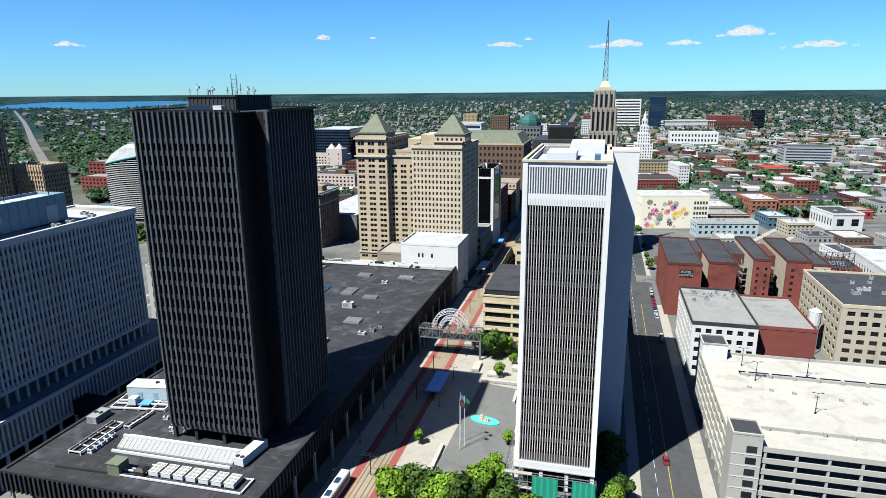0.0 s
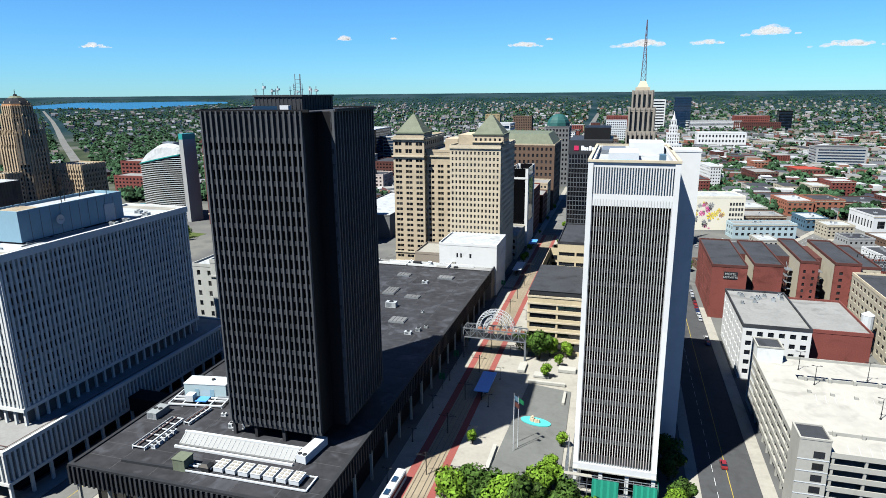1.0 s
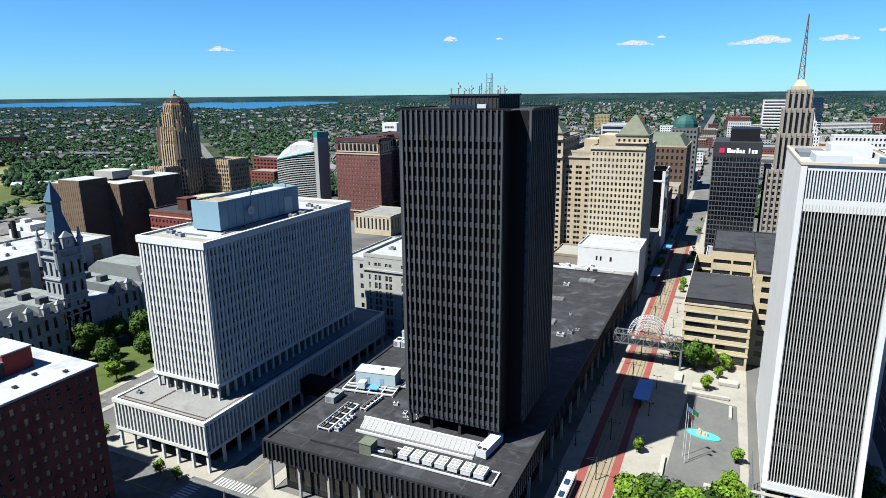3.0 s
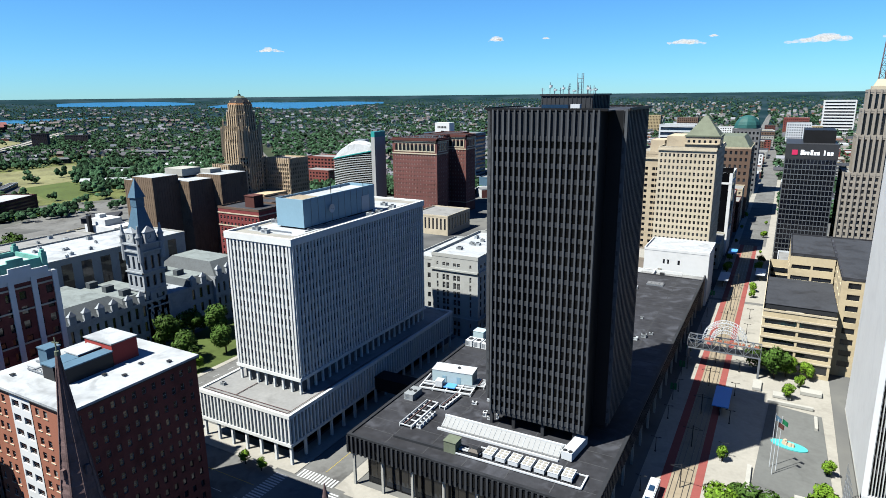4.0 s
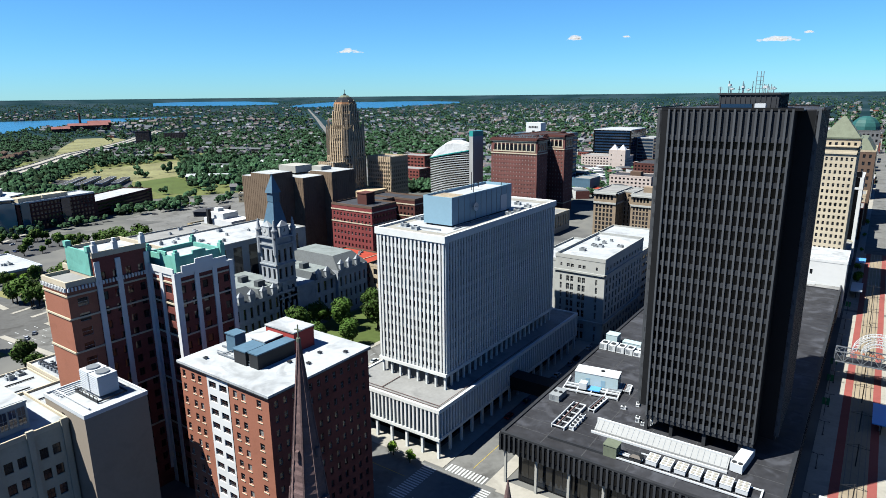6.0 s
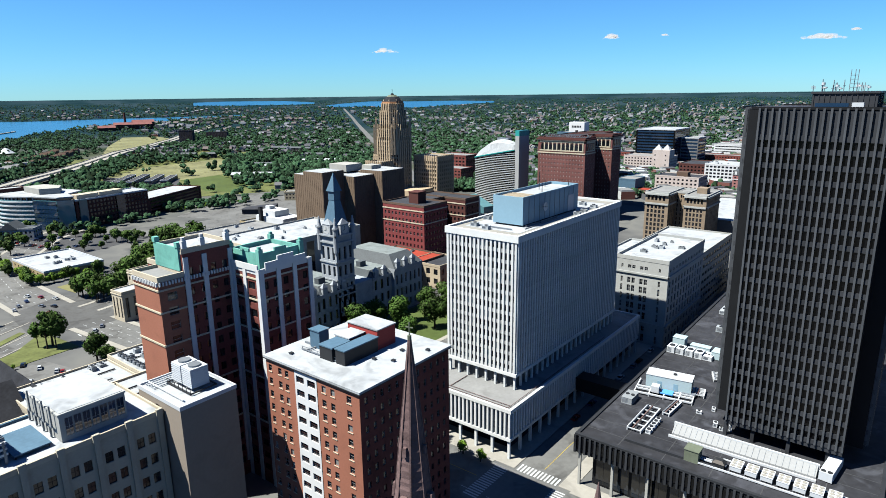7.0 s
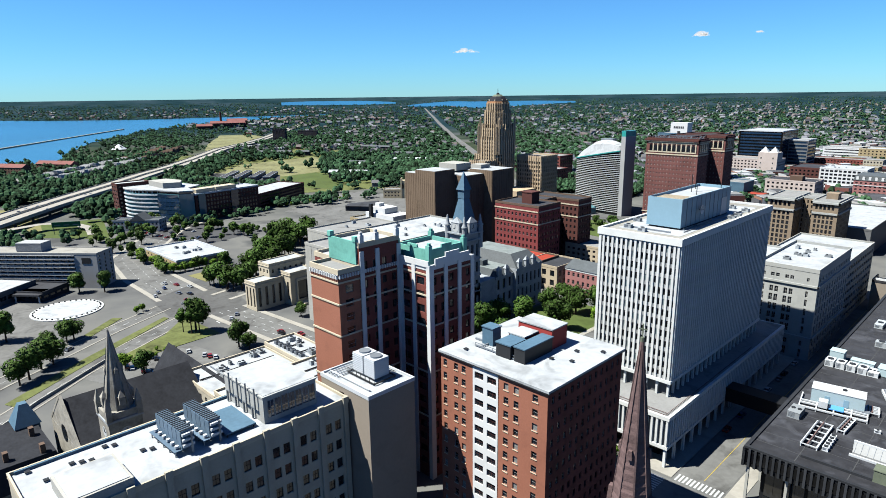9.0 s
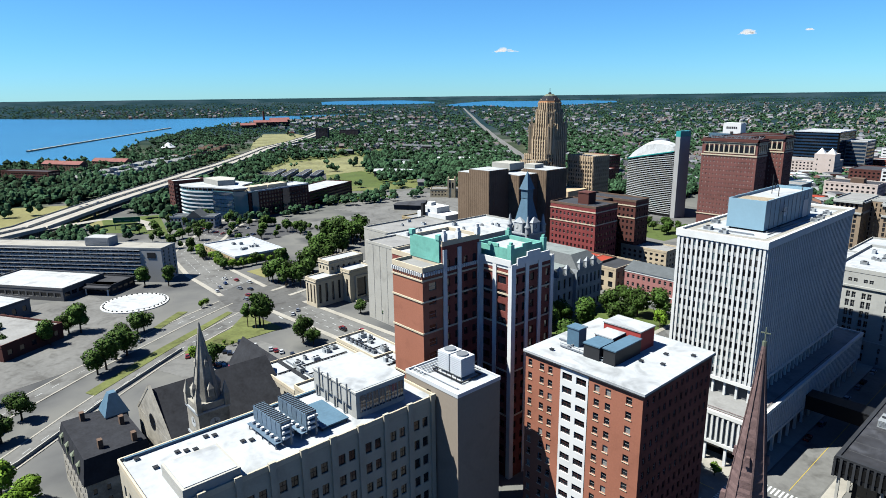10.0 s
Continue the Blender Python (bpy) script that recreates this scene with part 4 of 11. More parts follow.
def mall_roof_things():
    z = 16.5
    # lean-to skylight, row of square coolers, plant house, frames, pipes
    ob = thing("lean_to_skylight", -107.3, 125.7, z, "long low white sloped skylight housing on the tar roof", "skylight", 0.6)
    b = Build()
    L = 17.8
    b.poly([(-L, -0.9, 0.5), (L, -0.9, 0.5), (L, 2.0, 2.1), (-L, 2.0, 2.1)]), b.poly([(-L, 2.0, 2.1), (L, 2.0, 2.1), (L, 2.6, 2.1), (-L, 2.6, 2.1)])
    b.poly([(L, 2.6, 0), (-L, 2.6, 0), (-L, 2.6, 2.1), (L, 2.6, 2.1)]), b.poly([(-L, -0.9, 0), (L, -0.9, 0), (L, -0.9, 0.5), (-L, -0.9, 0.5)])
    b.poly([(-L, 2.6, 0), (-L, -0.9, 0), (-L, -0.9, 0.5), (-L, 2.0, 2.1), (-L, 2.6, 2.1)]), b.poly([(L, -0.9, 0), (L, 2.6, 0), (L, 2.6, 2.1), (L, 2.0, 2.1), (L, -0.9, 0.5)])
    part("housing", b, M["precast_mid"], ob)
    for i in range(25):
        b = Build()
        x = -L + 0.4 + i * (2 * L - 0.8) / 24
        b.bar((x, -0.9, 0.56), (x, 2.0, 2.16), 0.1)
        part("glazing_bar", b, M["steel_grey"], ob)
    for y0, y1, h in ((2.3, 2.9, 2.35), (4.6, 5.2, 0.9), (-2.6, -2.0, 0.6)):
        b = Build()
        b.box(-L - 0.4, y0, 0, L + 0.2, y1, h)
        part("curb", b, M["steel_white"], ob)
    for i in range(7):
        x, y = -106.2 + i * 3.6, 117.6 + i * 0.03
        if i == 0:
            c = thing("cooling_unit", x, y, z, "square cream fan cooler with six round grilles on the roof", "cooling unit", 0, "row of coolers")
            b = Build()
            b.box(-1.35, -2.0, 0.45, 1.35, 2.0, 1.6), b.box(-1.42, -2.07, 1.6, 1.42, 2.07, 1.68)
            case = part("case", b, M["steel_white"], c)
            for a in (-0.67, 0.67):
                for d in (-1.3, 0, 1.3):
                    b = Build()
                    b.ring(a, d, 0.52, 1.68, 1.8, 10)
                    part("fan", b, M["pavement"], case)
            for a in (-1.3, 1.15):
                for d in (-1.9, 1.75):
                    b = Build()
                    b.box(a, d, 0, a + 0.15, d + 0.15, 0.45)
                    part("leg", b, M["steel_grey"], c)
            first = c
        else:
            copy_thing(first, pose(x, y, z))
    ob = thing("pipe_rack", -96, 117, z, "galvanised frame and pipes round a row of roof coolers", "pipe rack")
    for p, q, w in (((-19, -3.0, 0.5), (15.5, -2.6, 0.5), 0.4), ((15.5, -2.6, 0.5), (15.5, 3.4, 0.5), 0.4), ((-14, 3.0, 0.3), (15.5, 3.4, 0.3), 0.3), ((-19, -1.2, 0.8), (-12.4, -1.0, 0.8), 0.35), ((-19, 0.0, 0.6), (-12.4, 0.2, 0.6), 0.25)):
        b = Build()
        b.bar(p, q, w)
        part("pipe", b, M["steel_white"], ob)
    ob = thing("plant_box", -116.6, 115.6, z, "taupe metal plant box on the roof", "roof box")
    b = Build()
    b.box(-1.8, -1.8, 0, 1.8, 1.8, 3.2)
    part("box", b, M["copper_pale"], ob)
    b = Build()
    b.box(-1.95, -1.95, 3.2, 1.95, 1.95, 3.4)
    part("lid", b, M["copper_pale"], ob)
    ob = thing("plant_box", -110.2, 116.4, z, "low dark steel plant box beside the coolers", "roof box")
    b = Build()
    b.box(-1.5, -1.3, 0, 1.5, 1.3, 1.3), b.prism(rect(-1.6, -1.4, 1.6, 1.4), 1.3, 2.0, taper=0.5)
    part("box", b, M["steel_dark"], ob)
    ob = thing("roof_curb", -122.5, 114.1, z, "long low dark curb on the tar roof", "curb", 2)
    b = Build()
    b.box(-12, -0.35, 0, 12, 0.35, 0.7)
    part("curb", b, M["black_panel"], ob)
    ob = thing("plant_box", -86.9, 130.0, z, "long white air handler with two round fans on the roof", "roof box", -7)
    b = Build()
    b.box(-1.5, -5.2, 0.3, 1.5, 5.2, 2.6)
    case = part("case", b, M["steel_white"], ob)
    for x in (-0.75, 0.75):
        b = Build()
        b.ring(x, -4.4, 0.6, 2.6, 2.75, 12)
        part("fan", b, M["steel_dark"], case)
    ob = thing("plant_house", -135.0, 152.0, z, "pale mint metal plant house on a steel frame", "plant house", 9)
    b = Build()
    b.box(-7.0, -2.8, 0.9, 7.0, 2.8, 5.0)
    case = part("casing", b, M["mint_metal"], ob)
    b = Build()
    b.box(-7.1, -2.9, 5.0, 7.1, 2.9, 5.2)
    part("roof", b, M["steel_white"], ob)
    for x in (-3.4, 1.6):
        b = Build()
        b.box(x, -2.88, 1.0, x + 1.4, -2.8, 3.4)
        part("door", b, M["blue_panel"], case)
    b = Build()
    b.ring(1.5, 0.4, 0.6, 5.2, 5.6, 10)
    part("vent", b, M["steel_dark"], ob)
    for y in (-3.4, -5.2, -8.2):
        b = Build()
        b.bar((-9.5, y, 0.8), (8.0, y, 0.8), 0.45)
        part("beam", b, M["steel_white"], ob)
    for x in (-9.5, -5, -0.5, 4, 8.0):
        b = Build()
        b.bar((x, -8.2, 0.8), (x, 2.2, 0.8), 0.35), b.bar((x, -8.2, 0), (x, -8.2, 0.8), 0.3)
        part("cross_beam", b, M["steel_white"], ob)
    b = Build()
    b.box(-4.6, -6.6, 0.9, -2.2, -4.0, 3.0)
    part("cabinet", b, M["steel_white"], ob)
    b = Build()
    b.box(-1.8, -6.4, 0.9, 2.0, -3.2, 1.2)
    part("platform", b, M["blue_roof"], ob)
    b = Build()
    b.box(4.2, -3.4, 0.9, 8.4, 2.4, 1.3)
    part("platform", b, M["steel_grey"], ob)
    for x, y, L, D, a in ((-134.2, 127.5, 3.9, 16.0, 0), (-129.6, 138.8, 1.8, 9.6, -4), (-122.6, 170, 7, 6, 20), (-126, 154, 3, 5, 10)):
        ob = thing("pipe_rack", x, y, z, "long galvanised steel dunnage frame on the tar roof", "steel frame", a)
        for s in (-L / 2, L / 2):
            b = Build()
            b.bar((s, -D / 2, 0.9), (s, D / 2, 0.9), 0.4), b.bar((s, -D / 2, 0.25), (s, D / 2, 0.25), 0.25)
            part("rail", b, M["steel_white"], ob)
        for k in range(6):
            y0 = -D / 2 + D * k / 5
            b = Build()
            b.bar((-L / 2, y0, 0.9), (L / 2, y0, 0.9), 0.25), b.bar((-L / 2, y0, 0), (-L / 2, y0, 0.9), 0.25), b.bar((L / 2, y0, 0), (L / 2, y0, 0.9), 0.25)
            part("cross_frame", b, M["steel_white"], ob)
        for k in range(2):
            b = Build()
            b.bar((-L / 2 + L * (k + 0.2) / 3, -D / 2, 1.15), (-L / 2 + L * (k + 0.2) / 3, D / 2, 1.15), 0.3)
            part("pipe", b, M["spire_stone"] if k else M["steel_grey"], ob)
    for i in range(5):
        rooftop_unit(-130.6, 121.5 + i * 1.9, z, 1.5, 1.5, 1.1, 0, 1, M["steel_white"])
    rooftop_unit(-142.3, 137.0, z, 3.4, 6.0, 2.0, 0, 2)
    for i in range(4):
        rooftop_unit(-144.6 + i * 3.3, 184.0, z + 0.0, 2.8, 4.4, 2.2, 0, 1, M["steel_white"])
    rooftop_unit(-131.6, 184.6, z, 3.2, 5.0, 1.5, 0, 3, M["steel_white"])
    for x, y, w, d, h in ((-144, 191, 4.4, 4, 3.4), (-128.5, 187, 4.6, 5, 2.8), (-126, 194, 5, 5, 3.0), (-136, 190, 7, 3, 2.0), (-124.6, 181, 3, 3, 2.0)):
        ob = thing("plant_box", x, y, z, "grey-green metal plant box on the tar roof", "roof box")
        b = Build()
        b.box(-w / 2, -d / 2, 0.2, w / 2, d / 2, h), b.box(-w / 2 - 0.1, -d / 2 - 0.1, h, w / 2 + 0.1, d / 2 + 0.1, h + 0.15)
        part("box", b, M["mint_metal"], ob)
    for x, y, w, d, h in ((-116.5, 136.5, 1.2, 1.8, 1.3), (-114.6, 135.2, 1.0, 0.9, 0.9), (-112.4, 136.6, 0.8, 0.8, 1.6), (-122.5, 141.5, 1.6, 1.0, 0.8), (-119.5, 146, 1, 2, 0.7)):
        rooftop_unit(x, y, z, w, d, h, 12, 1, M["steel_white"])
    # roof of the long mall beyond the tower
    for x, y, w, d in ((-131, 232, 6, 12), (-116, 268, 6, 10), (-103, 262, 7, 4), (-131, 268, 6, 10), (-119, 296, 7, 5), (-96, 296, 8, 5), (-99, 231, 7, 6)):
        ob = thing("skylight", x, y, z, "low glazed skylight on the black roof", "skylight", 0, "mall skylights")
        b = Build()
        b.box(-w / 2, -d / 2, 0, w / 2, d / 2, 0.6)
        part("curb", b, M["steel_grey"], ob)
        b = Build()
        for k in range(4):
            b.box(-w / 2 + 0.2 + k * (w - 0.3) / 4, -d / 2 + 0.2, 0.6, -w / 2 + 0.05 + (k + 1) * (w - 0.3) / 4, d / 2 - 0.2, 0.8)
        part("pane", b, M["glass_blue"] if x < -125 else M["precast_dark"], ob)
    for x, y, w, d, h in ((-108, 247, 5, 3, 2.4), (-125, 250, 3, 5, 1.6), (-87, 222, 2, 2, 1.2), (-90, 218, 3, 2, 1), (-135, 215, 4, 3, 2), (-101, 207, 1.6, 4, 1.2), (-92, 243, 1, 1, 0.8), (-104, 285, 3, 2, 1.2), (-140, 240, 3, 8, 1.5), (-85, 226, 1.6, 1.0, 0.8)):
        rooftop_unit(x, y, z, w, d, h, 0, 1)


mall_roof_things()


def county_block():
    t = thing("office_block", -201.9, 120.5, 0, "grey precast office block with close vertical fins above a podium", "office block")
    W, D = 27.3, 78.4
    budget = [221]
    # podium, raised on columns
    px0, py0, px1, py1 = -5.5, -12.8, 33.6, 92.0
    b = Build()
    b.box(px0 + 0.5, py0 + 0.5, 7.2, px1 - 0.5, py1 - 0.5, 16.6)
    part("podium_body", b, M["precast_dark"], t)
    b = Build()
    for z0, z1, o in ((6.4, 7.4, 0.25), (16.0, 17.2, 0.3)):
        b.box(px0 - o, py0 - o, z0, px1 + o, py0 + 0.6, z1), b.box(px0 - o, py1 - 0.6, z0, px1 + o, py1 + o, z1)
        b.box(px0 - o, py0 + 0.6, z0, px0 + 0.6, py1 - 0.6, z1), b.box(px1 - 0.6, py0 + 0.6, z0, px1 + o, py1 - 0.6, z1)
    b.box(px0 + 0.6, py0 + 0.6, 6.5, px1 - 0.6, py1 - 0.6, 7.0)
    part("podium_band", b, M["precast"], t)
    b = Build()
    b.box(px0 + 0.6, py0 + 0.6, 16.6, px1 - 0.6, py1 - 0.6, 16.75)
    part("podium_roof", b, M["roof_grey"], t, "stained pale terrace roof")
    b = Build()
    b.box(-0.32, -0.15, 0, 0.32, 0.6, 8.6)
    fin = b.mesh("podium_fin", M["precast"])
    for i in range(25):
        part("podium_fin", fin, None, t, "", (px0 + 0.4 + i * (px1 - px0 - 0.8) / 24, py0, 7.4))
    for i in range(1, 65):
        part("podium_fin", fin, None, t, "", (px1, py0 + i * (py1 - py0) / 64, 7.4), 90)
    b = Build()
    b.box(-0.4, -0.4, 0, 0.4, 0.4, 6.5)
    col = b.mesh("column", M["precast"])
    for i in range(7):
        part("column", col, None, t, "", (px0 + 0.7 + i * (px1 - px0 - 1.4) / 6, py0 + 0.7, 0))
    for i in range(1, 17):
        part("column", col, None, t, "", (px1 - 0.7, py0 + 0.7 + i * (py1 - py0 - 1.4) / 16, 0))
    b = Build()
    b.box(px0 + 6, py0 + 6, 0, px1 - 5, py1 - 3, 6.45)
    part("ground_storey", b, M["glass"], t)
    # recessed storey, then the slab
    b = Build()
    b.box(1.5, 1.5, 16.7, W - 1.5, D - 1.5, 21.6)
    part("recessed_storey", b, M["precast_dark"], t)
    b = Build()
    b.box(-0.35, -0.35, 0, 0.35, 0.35, 4.9)
    col = b.mesh("pillar", M["precast"])
    for i in range(8):
        part("pillar", col, None, t, "", (0.5 + i * (W - 1) / 7, 0.5, 16.7))
    for i in range(1, 22):
        part("pillar", col, None, t, "", (W - 0.5, 0.5 + i * (D - 1) / 21, 16.7))
    b = Build()
    b.box(0.3, 0.3, 21.5, W - 0.3, D - 0.3, 67.6)
    part("slab_body", b, M["precast_dark"], t)
    for way, corner, width, bays in (("S", (0, 0), W, 17), ("E", (W, 0), D, 49), ("N", (W, D), W, 17), ("W", (0, D), D, 49)):
        finned_face(t, corner, FACES[way], width, 22.4, 66.6, bays, 13, 0.74, 0.42, 1.25, M["precast"], M["precast_mid"], M["glass_county"], budget)
    for z0, z1, o in ((21.5, 22.6, 0.6), (66.4, 68.6, 0.65)):
        b = Build()
        b.box(-o, -o, z0, W + o, 0.25, z1), b.box(-o, D - 0.25, z0, W + o, D + o, z1), b.box(-o, 0.25, z0, 0.25, D - 0.25, z1), b.box(W - 0.25, 0.25, z0, W + o, D - 0.25, z1)
        part("cornice", b, M["precast"], t)
    b = Build()
    b.box(0.25, 0.25, 67.6, W - 0.25, D - 0.25, 67.9)
    part("roof", b, M["roof_tan"], t, "tan gravel roof edge")
    b = Build()
    b.box(3.0, 6.0, 67.9, W - 3.0, D - 6.0, 67.98)
    part("roof_membrane", b, M["roof_white"], t, "white membrane roof")
    b = Build()
    b.box(8.8, 14.2, 68.6, 20.5, 54.5, 76.9)
    for x0, y0, x1, y1 in ((8.8, 14.2, 20.5, 14.5), (8.8, 54.2, 20.5, 54.5), (8.8, 14.5, 9.1, 54.2), (20.2, 14.5, 20.5, 54.2)):
        b.box(x0, y0, 76.9, x1, y1, 78.0)
    part("penthouse", b, M["blue_panel"], t, "pale blue metal penthouse")
    b = Build()
    for k in range(6):
        b.bar((10.2, 16.5 + k * 1.5, 77.5), (19.2, 16.5 + k * 1.5, 77.5), 0.3)
    for k in range(5):
        b.bar((10.2 + k * 2.2, 16, 77.3), (10.2 + k * 2.2, 25, 77.3), 0.3)
    part("roof_dunnage", b, M["limestone"], t, "rusty steel dunnage on the penthouse roof")
    for x, y, h in ((13, 38, 6.5), (17, 33, 3.2), (11, 46, 2.6), (18.6, 50, 2.0)):
        b = Build()
        b.ring(x, y, 0.14, 76.9, 77.0 + h, 6)
        part("whip", b, M["steel_dark"], t)
    for x, y, w, d, h in ((20.9, 15, 0.5, 8, 0.5), (4.0, 8.2, 16, 0.4, 0.5), (21.4, 24, 0.4, 12, 0.6), (22.6, 12, 0.3, 52, 0.3)):
        b = Build()
        b.box(x, y, 68.0, x + w, y + d, 68.0 + h)
        part("roof_pipe", b, M["steel_grey"], t)
    b = Build()
    b.box(20.55, 46.0, 68.6, 20.75, 50.5, 74.6)
    part("white_recess", b, M["steel_white"], t)
    b = Build()
    b.box(9.4, 15, 67.9, 20.0, 54, 68.6)
    part("penthouse_base", b, M["steel_dark"], t)
    b = Build()
    b.box(9.2, 14.6, 76.9, 20.1, 54.1, 77.02)
    part("penthouse_roof", b, M["roof_white"], t)
    b = Build()
    for k in range(10):
        b.box(20.5, 18 + k * 3.6, 68.7, 20.62, 18.1 + k * 3.6, 77.5)
    b.box(20.5, 47, 69, 20.7, 51, 73.5)
    part("panel_joint", b, M["steel_grey"], t)
    dish = thing("dish_antenna", -180.9, 148, 73.2, "round white dish antenna on the penthouse wall", "dish antenna", 0)
    b = Build()
    for i in range(14):
        a0, a1 = 2 * math.pi * i / 14, 2 * math.pi * (i + 1) / 14
        b.poly([(0.15, 0, 0), (0.7, 1.5 * math.cos(a0), 1.5 * math.sin(a0)), (0.7, 1.5 * math.cos(a1), 1.5 * math.sin(a1))])
        b.poly([(0.15, 0, 0), (0.6, 1.5 * math.cos(a1), 1.5 * math.sin(a1)), (0.6, 1.5 * math.cos(a0), 1.5 * math.sin(a0))])
    part("dish", b, M["steel_white"], dish)
    b = Build()
    b.bar((-0.4, 0, 0), (0.2, 0, 0), 0.3), b.bar((0.2, 0, 0), (1.5, 0, 0), 0.08)
    part("mount", b, M["steel_grey"], dish)
    for x, y in ((-176.5, 165), (-176.8, 171), (-184, 185), (-178, 182), (-196, 128), (-190, 126), (-199, 140)):
        rooftop_unit(x, y, 67.9, 2.6, 1.8, 1.2, 0, 1)
    r = thing("roof_railing", -201.9, 120.5, 0, "rusty low pipe railing on the podium terrace", "railing")
    b = Build()
    for y in (-11.6, -10.2):
        b.bar((px0 + 1.6, y, 17.1), (px1 - 1.6, y, 17.1), 0.14)
    b.bar((px1 - 1.6, -11.6, 17.1), (px1 - 1.6, 60, 17.1), 0.14), b.bar((px0 + 14, -10, 17.0), (px0 + 14, -0.5, 17.0), 0.2)
    part("pipe", b, M["spire_stone"], r)
    rooftop_unit(-203, 114, 16.75, 1.8, 1.2, 0.9, 0, 1)
    sb = thing("pedestrian_bridge", -168, 152, 6.2, "dark enclosed footbridge between block and mall", "footbridge")
    b = Build()
    b.box(0, 0, 0, 21, 6, 4.6), b.box(-0.1, -0.2, 4.6, 21, 6.2, 5.0)
    part("body", b, M["black_steel"], sb)


county_block()


def white_tower():
    t = thing("office_tower", -19.3, 157.2, 0, "white marble office tower with a dark finned glass front", "office tower")
    W, D, H = 22.0, 50.0, 93.7
    front = lambda z: 0.0 - 6.0 * max(0.0, (60 - z) / 60) ** 2
    # side walls that flare towards the foot
    zs = [9.5, 14, 20, 28, 38, 50, 62, 93.7]
    for x0, x1 in ((0, 1.3), (W - 1.3, W)):
        b = Build()
        for za, zb in zip(zs, zs[1:]):
            b.poly([(x0, front(za), za), (x1, front(za), za), (x1, front(zb), zb), (x0, front(zb), zb)])
            b.poly([(x1, front(za), za), (x1, D, za), (x1, D, zb), (x1, front(zb), zb)])
            b.poly([(x0, D, za), (x0, front(za), za), (x0, front(zb), zb), (x0, D, zb)])
        b.poly([(x0, front(93.7), 93.7), (x1, front(93.7), 93.7), (x1, D, 93.7), (x0, D, 93.7)])
        b.poly([(x0, D, 9.5), (x1, D, 9.5), (x1, front(9.5), 9.5), (x0, front(9.5), 9.5)])
        part("side_wall", b, M["white_stone"], t)
    b = Build()
    b.box(1.3, D - 1, 9.5, W - 1.3, D, 93.7)
    part("rear_wall", b, M["white_stone"], t)
    # glass front, fins, spandrels
    b = Build()
    gz = [13.5, 20, 28, 38, 50, 62, 84.3]
    for za, zb in zip(gz, gz[1:]):
        b.poly([(1.3, front(za) + 0.9, za), (W - 1.3, front(za) + 0.9, za), (W - 1.3, front(zb) + 0.9, zb), (1.3, front(zb) + 0.9, zb)])
    part("glass_front", b, M["glass_brown"], t)
    n = 28
    b = Build()
    for za, zb in zip([9.9] + gz[1:], gz[1:]):
        b.poly([(-0.085, front(za) + 0.2, za), (0.085, front(za) + 0.2, za), (0.085, front(zb) + 0.2, zb), (-0.085, front(zb) + 0.2, zb)])
        b.poly([(0.085, front(za) + 0.2, za), (0.085, front(za) + 0.95, za), (0.085, front(zb) + 0.95, zb), (0.085, front(zb) + 0.2, zb)])
        b.poly([(-0.085, front(za) + 0.95, za), (-0.085, front(za) + 0.2, za), (-0.085, front(zb) + 0.2, zb), (-0.085, front(zb) + 0.95, zb)])
    fin = b.mesh("fin", M["fin_grey"])
    for i in range(n + 1):
        part("fin", fin, None, t, "", (1.4 + i * (W - 2.8) / n, 0, 0))
    b = Build()
    b.box(1.31, 0.62, 0, W - 1.31, 0.9, 1.25)
    span = b.mesh("spandrel", M["brown_panel"])
    for j in range(19):
        z = 17.0 + j * 3.68
        part("spandrel", span, None, t, "", (0, front(z + 0.5) + 0.05, z))
    # top band: white with slots
    b = Build()
    b.box(1.3, 0.25, 82.6, W - 1.3, 1.2, 85.6)
    part("lower_band", b, M["white_stone"], t)
    b = Build()
    b.box(1.3, 0.9, 85.6, W - 1.3, 1.2, 92.4)
    part("recessed_band", b, M["blue_panel"], t, "pale blue recessed band behind slim fins")
    b = Build()
    b.box(1.3, 0.25, 92.4, W - 1.3, 1.2, 93.7)
    part("top_band", b, M["white_stone"], t)
    b = Build()
    b.box(-0.14, 0.25, 85.6, 0.14, 0.9, 92.4)
    fin = b.mesh("top_fin", M["white_stone"])
    for i in range(30):
        part("top_fin", fin, None, t, "", (1.75 + i * (W - 3.5) / 29, 0, 0))
    b = Build()
    b.box(0, front(11) - 0.1, 9.5, W, front(11) + 1.4, 11.2)
    part("foot_band", b, M["white_stone"], t)
    b = Build()
    b.box(1.3, 1.2, 92.2, W - 1.3, D - 1, 92.4)
    part("roof", b, M["roof_white"], t)
    b = Build()
    b.box(-0.15, -0.15, 93.7, W + 0.15, 0.7, 94.3), b.box(-0.15, D - 0.7, 93.7, W + 0.15, D + 0.1, 94.3), b.box(-0.15, 0.7, 93.7, 0.6, D - 0.7, 94.3), b.box(W - 0.6, 0.7, 93.7, W + 0.15, D - 0.7, 94.3)
    part("coping", b, M["limestone_pale"], t)
    b = Build()
    b.box(4.5, 16, 92.4, 12.5, 30, 94.6)
    part("penthouse", b, M["steel_white"], t, "white machinery penthouse")
    b = Build()
    b.box(10, 37, 92.4, 20, 49, 95.8)
    part("lift_house", b, M["white_stone"], t)
    b = Build()
    b.box(3, 5.5, 92.4, 11, 8.5, 93.6)
    part("roof_box", b, M["blue_panel"], t)
    b = Build()
    b.box(17.5, 9, 92.4, 19, 13, 94.8)
    part("roof_box", b, M["slate_blue"], t)
    b = Build()
    b.box(2, 34, 92.4, 9, 48, 93.8)
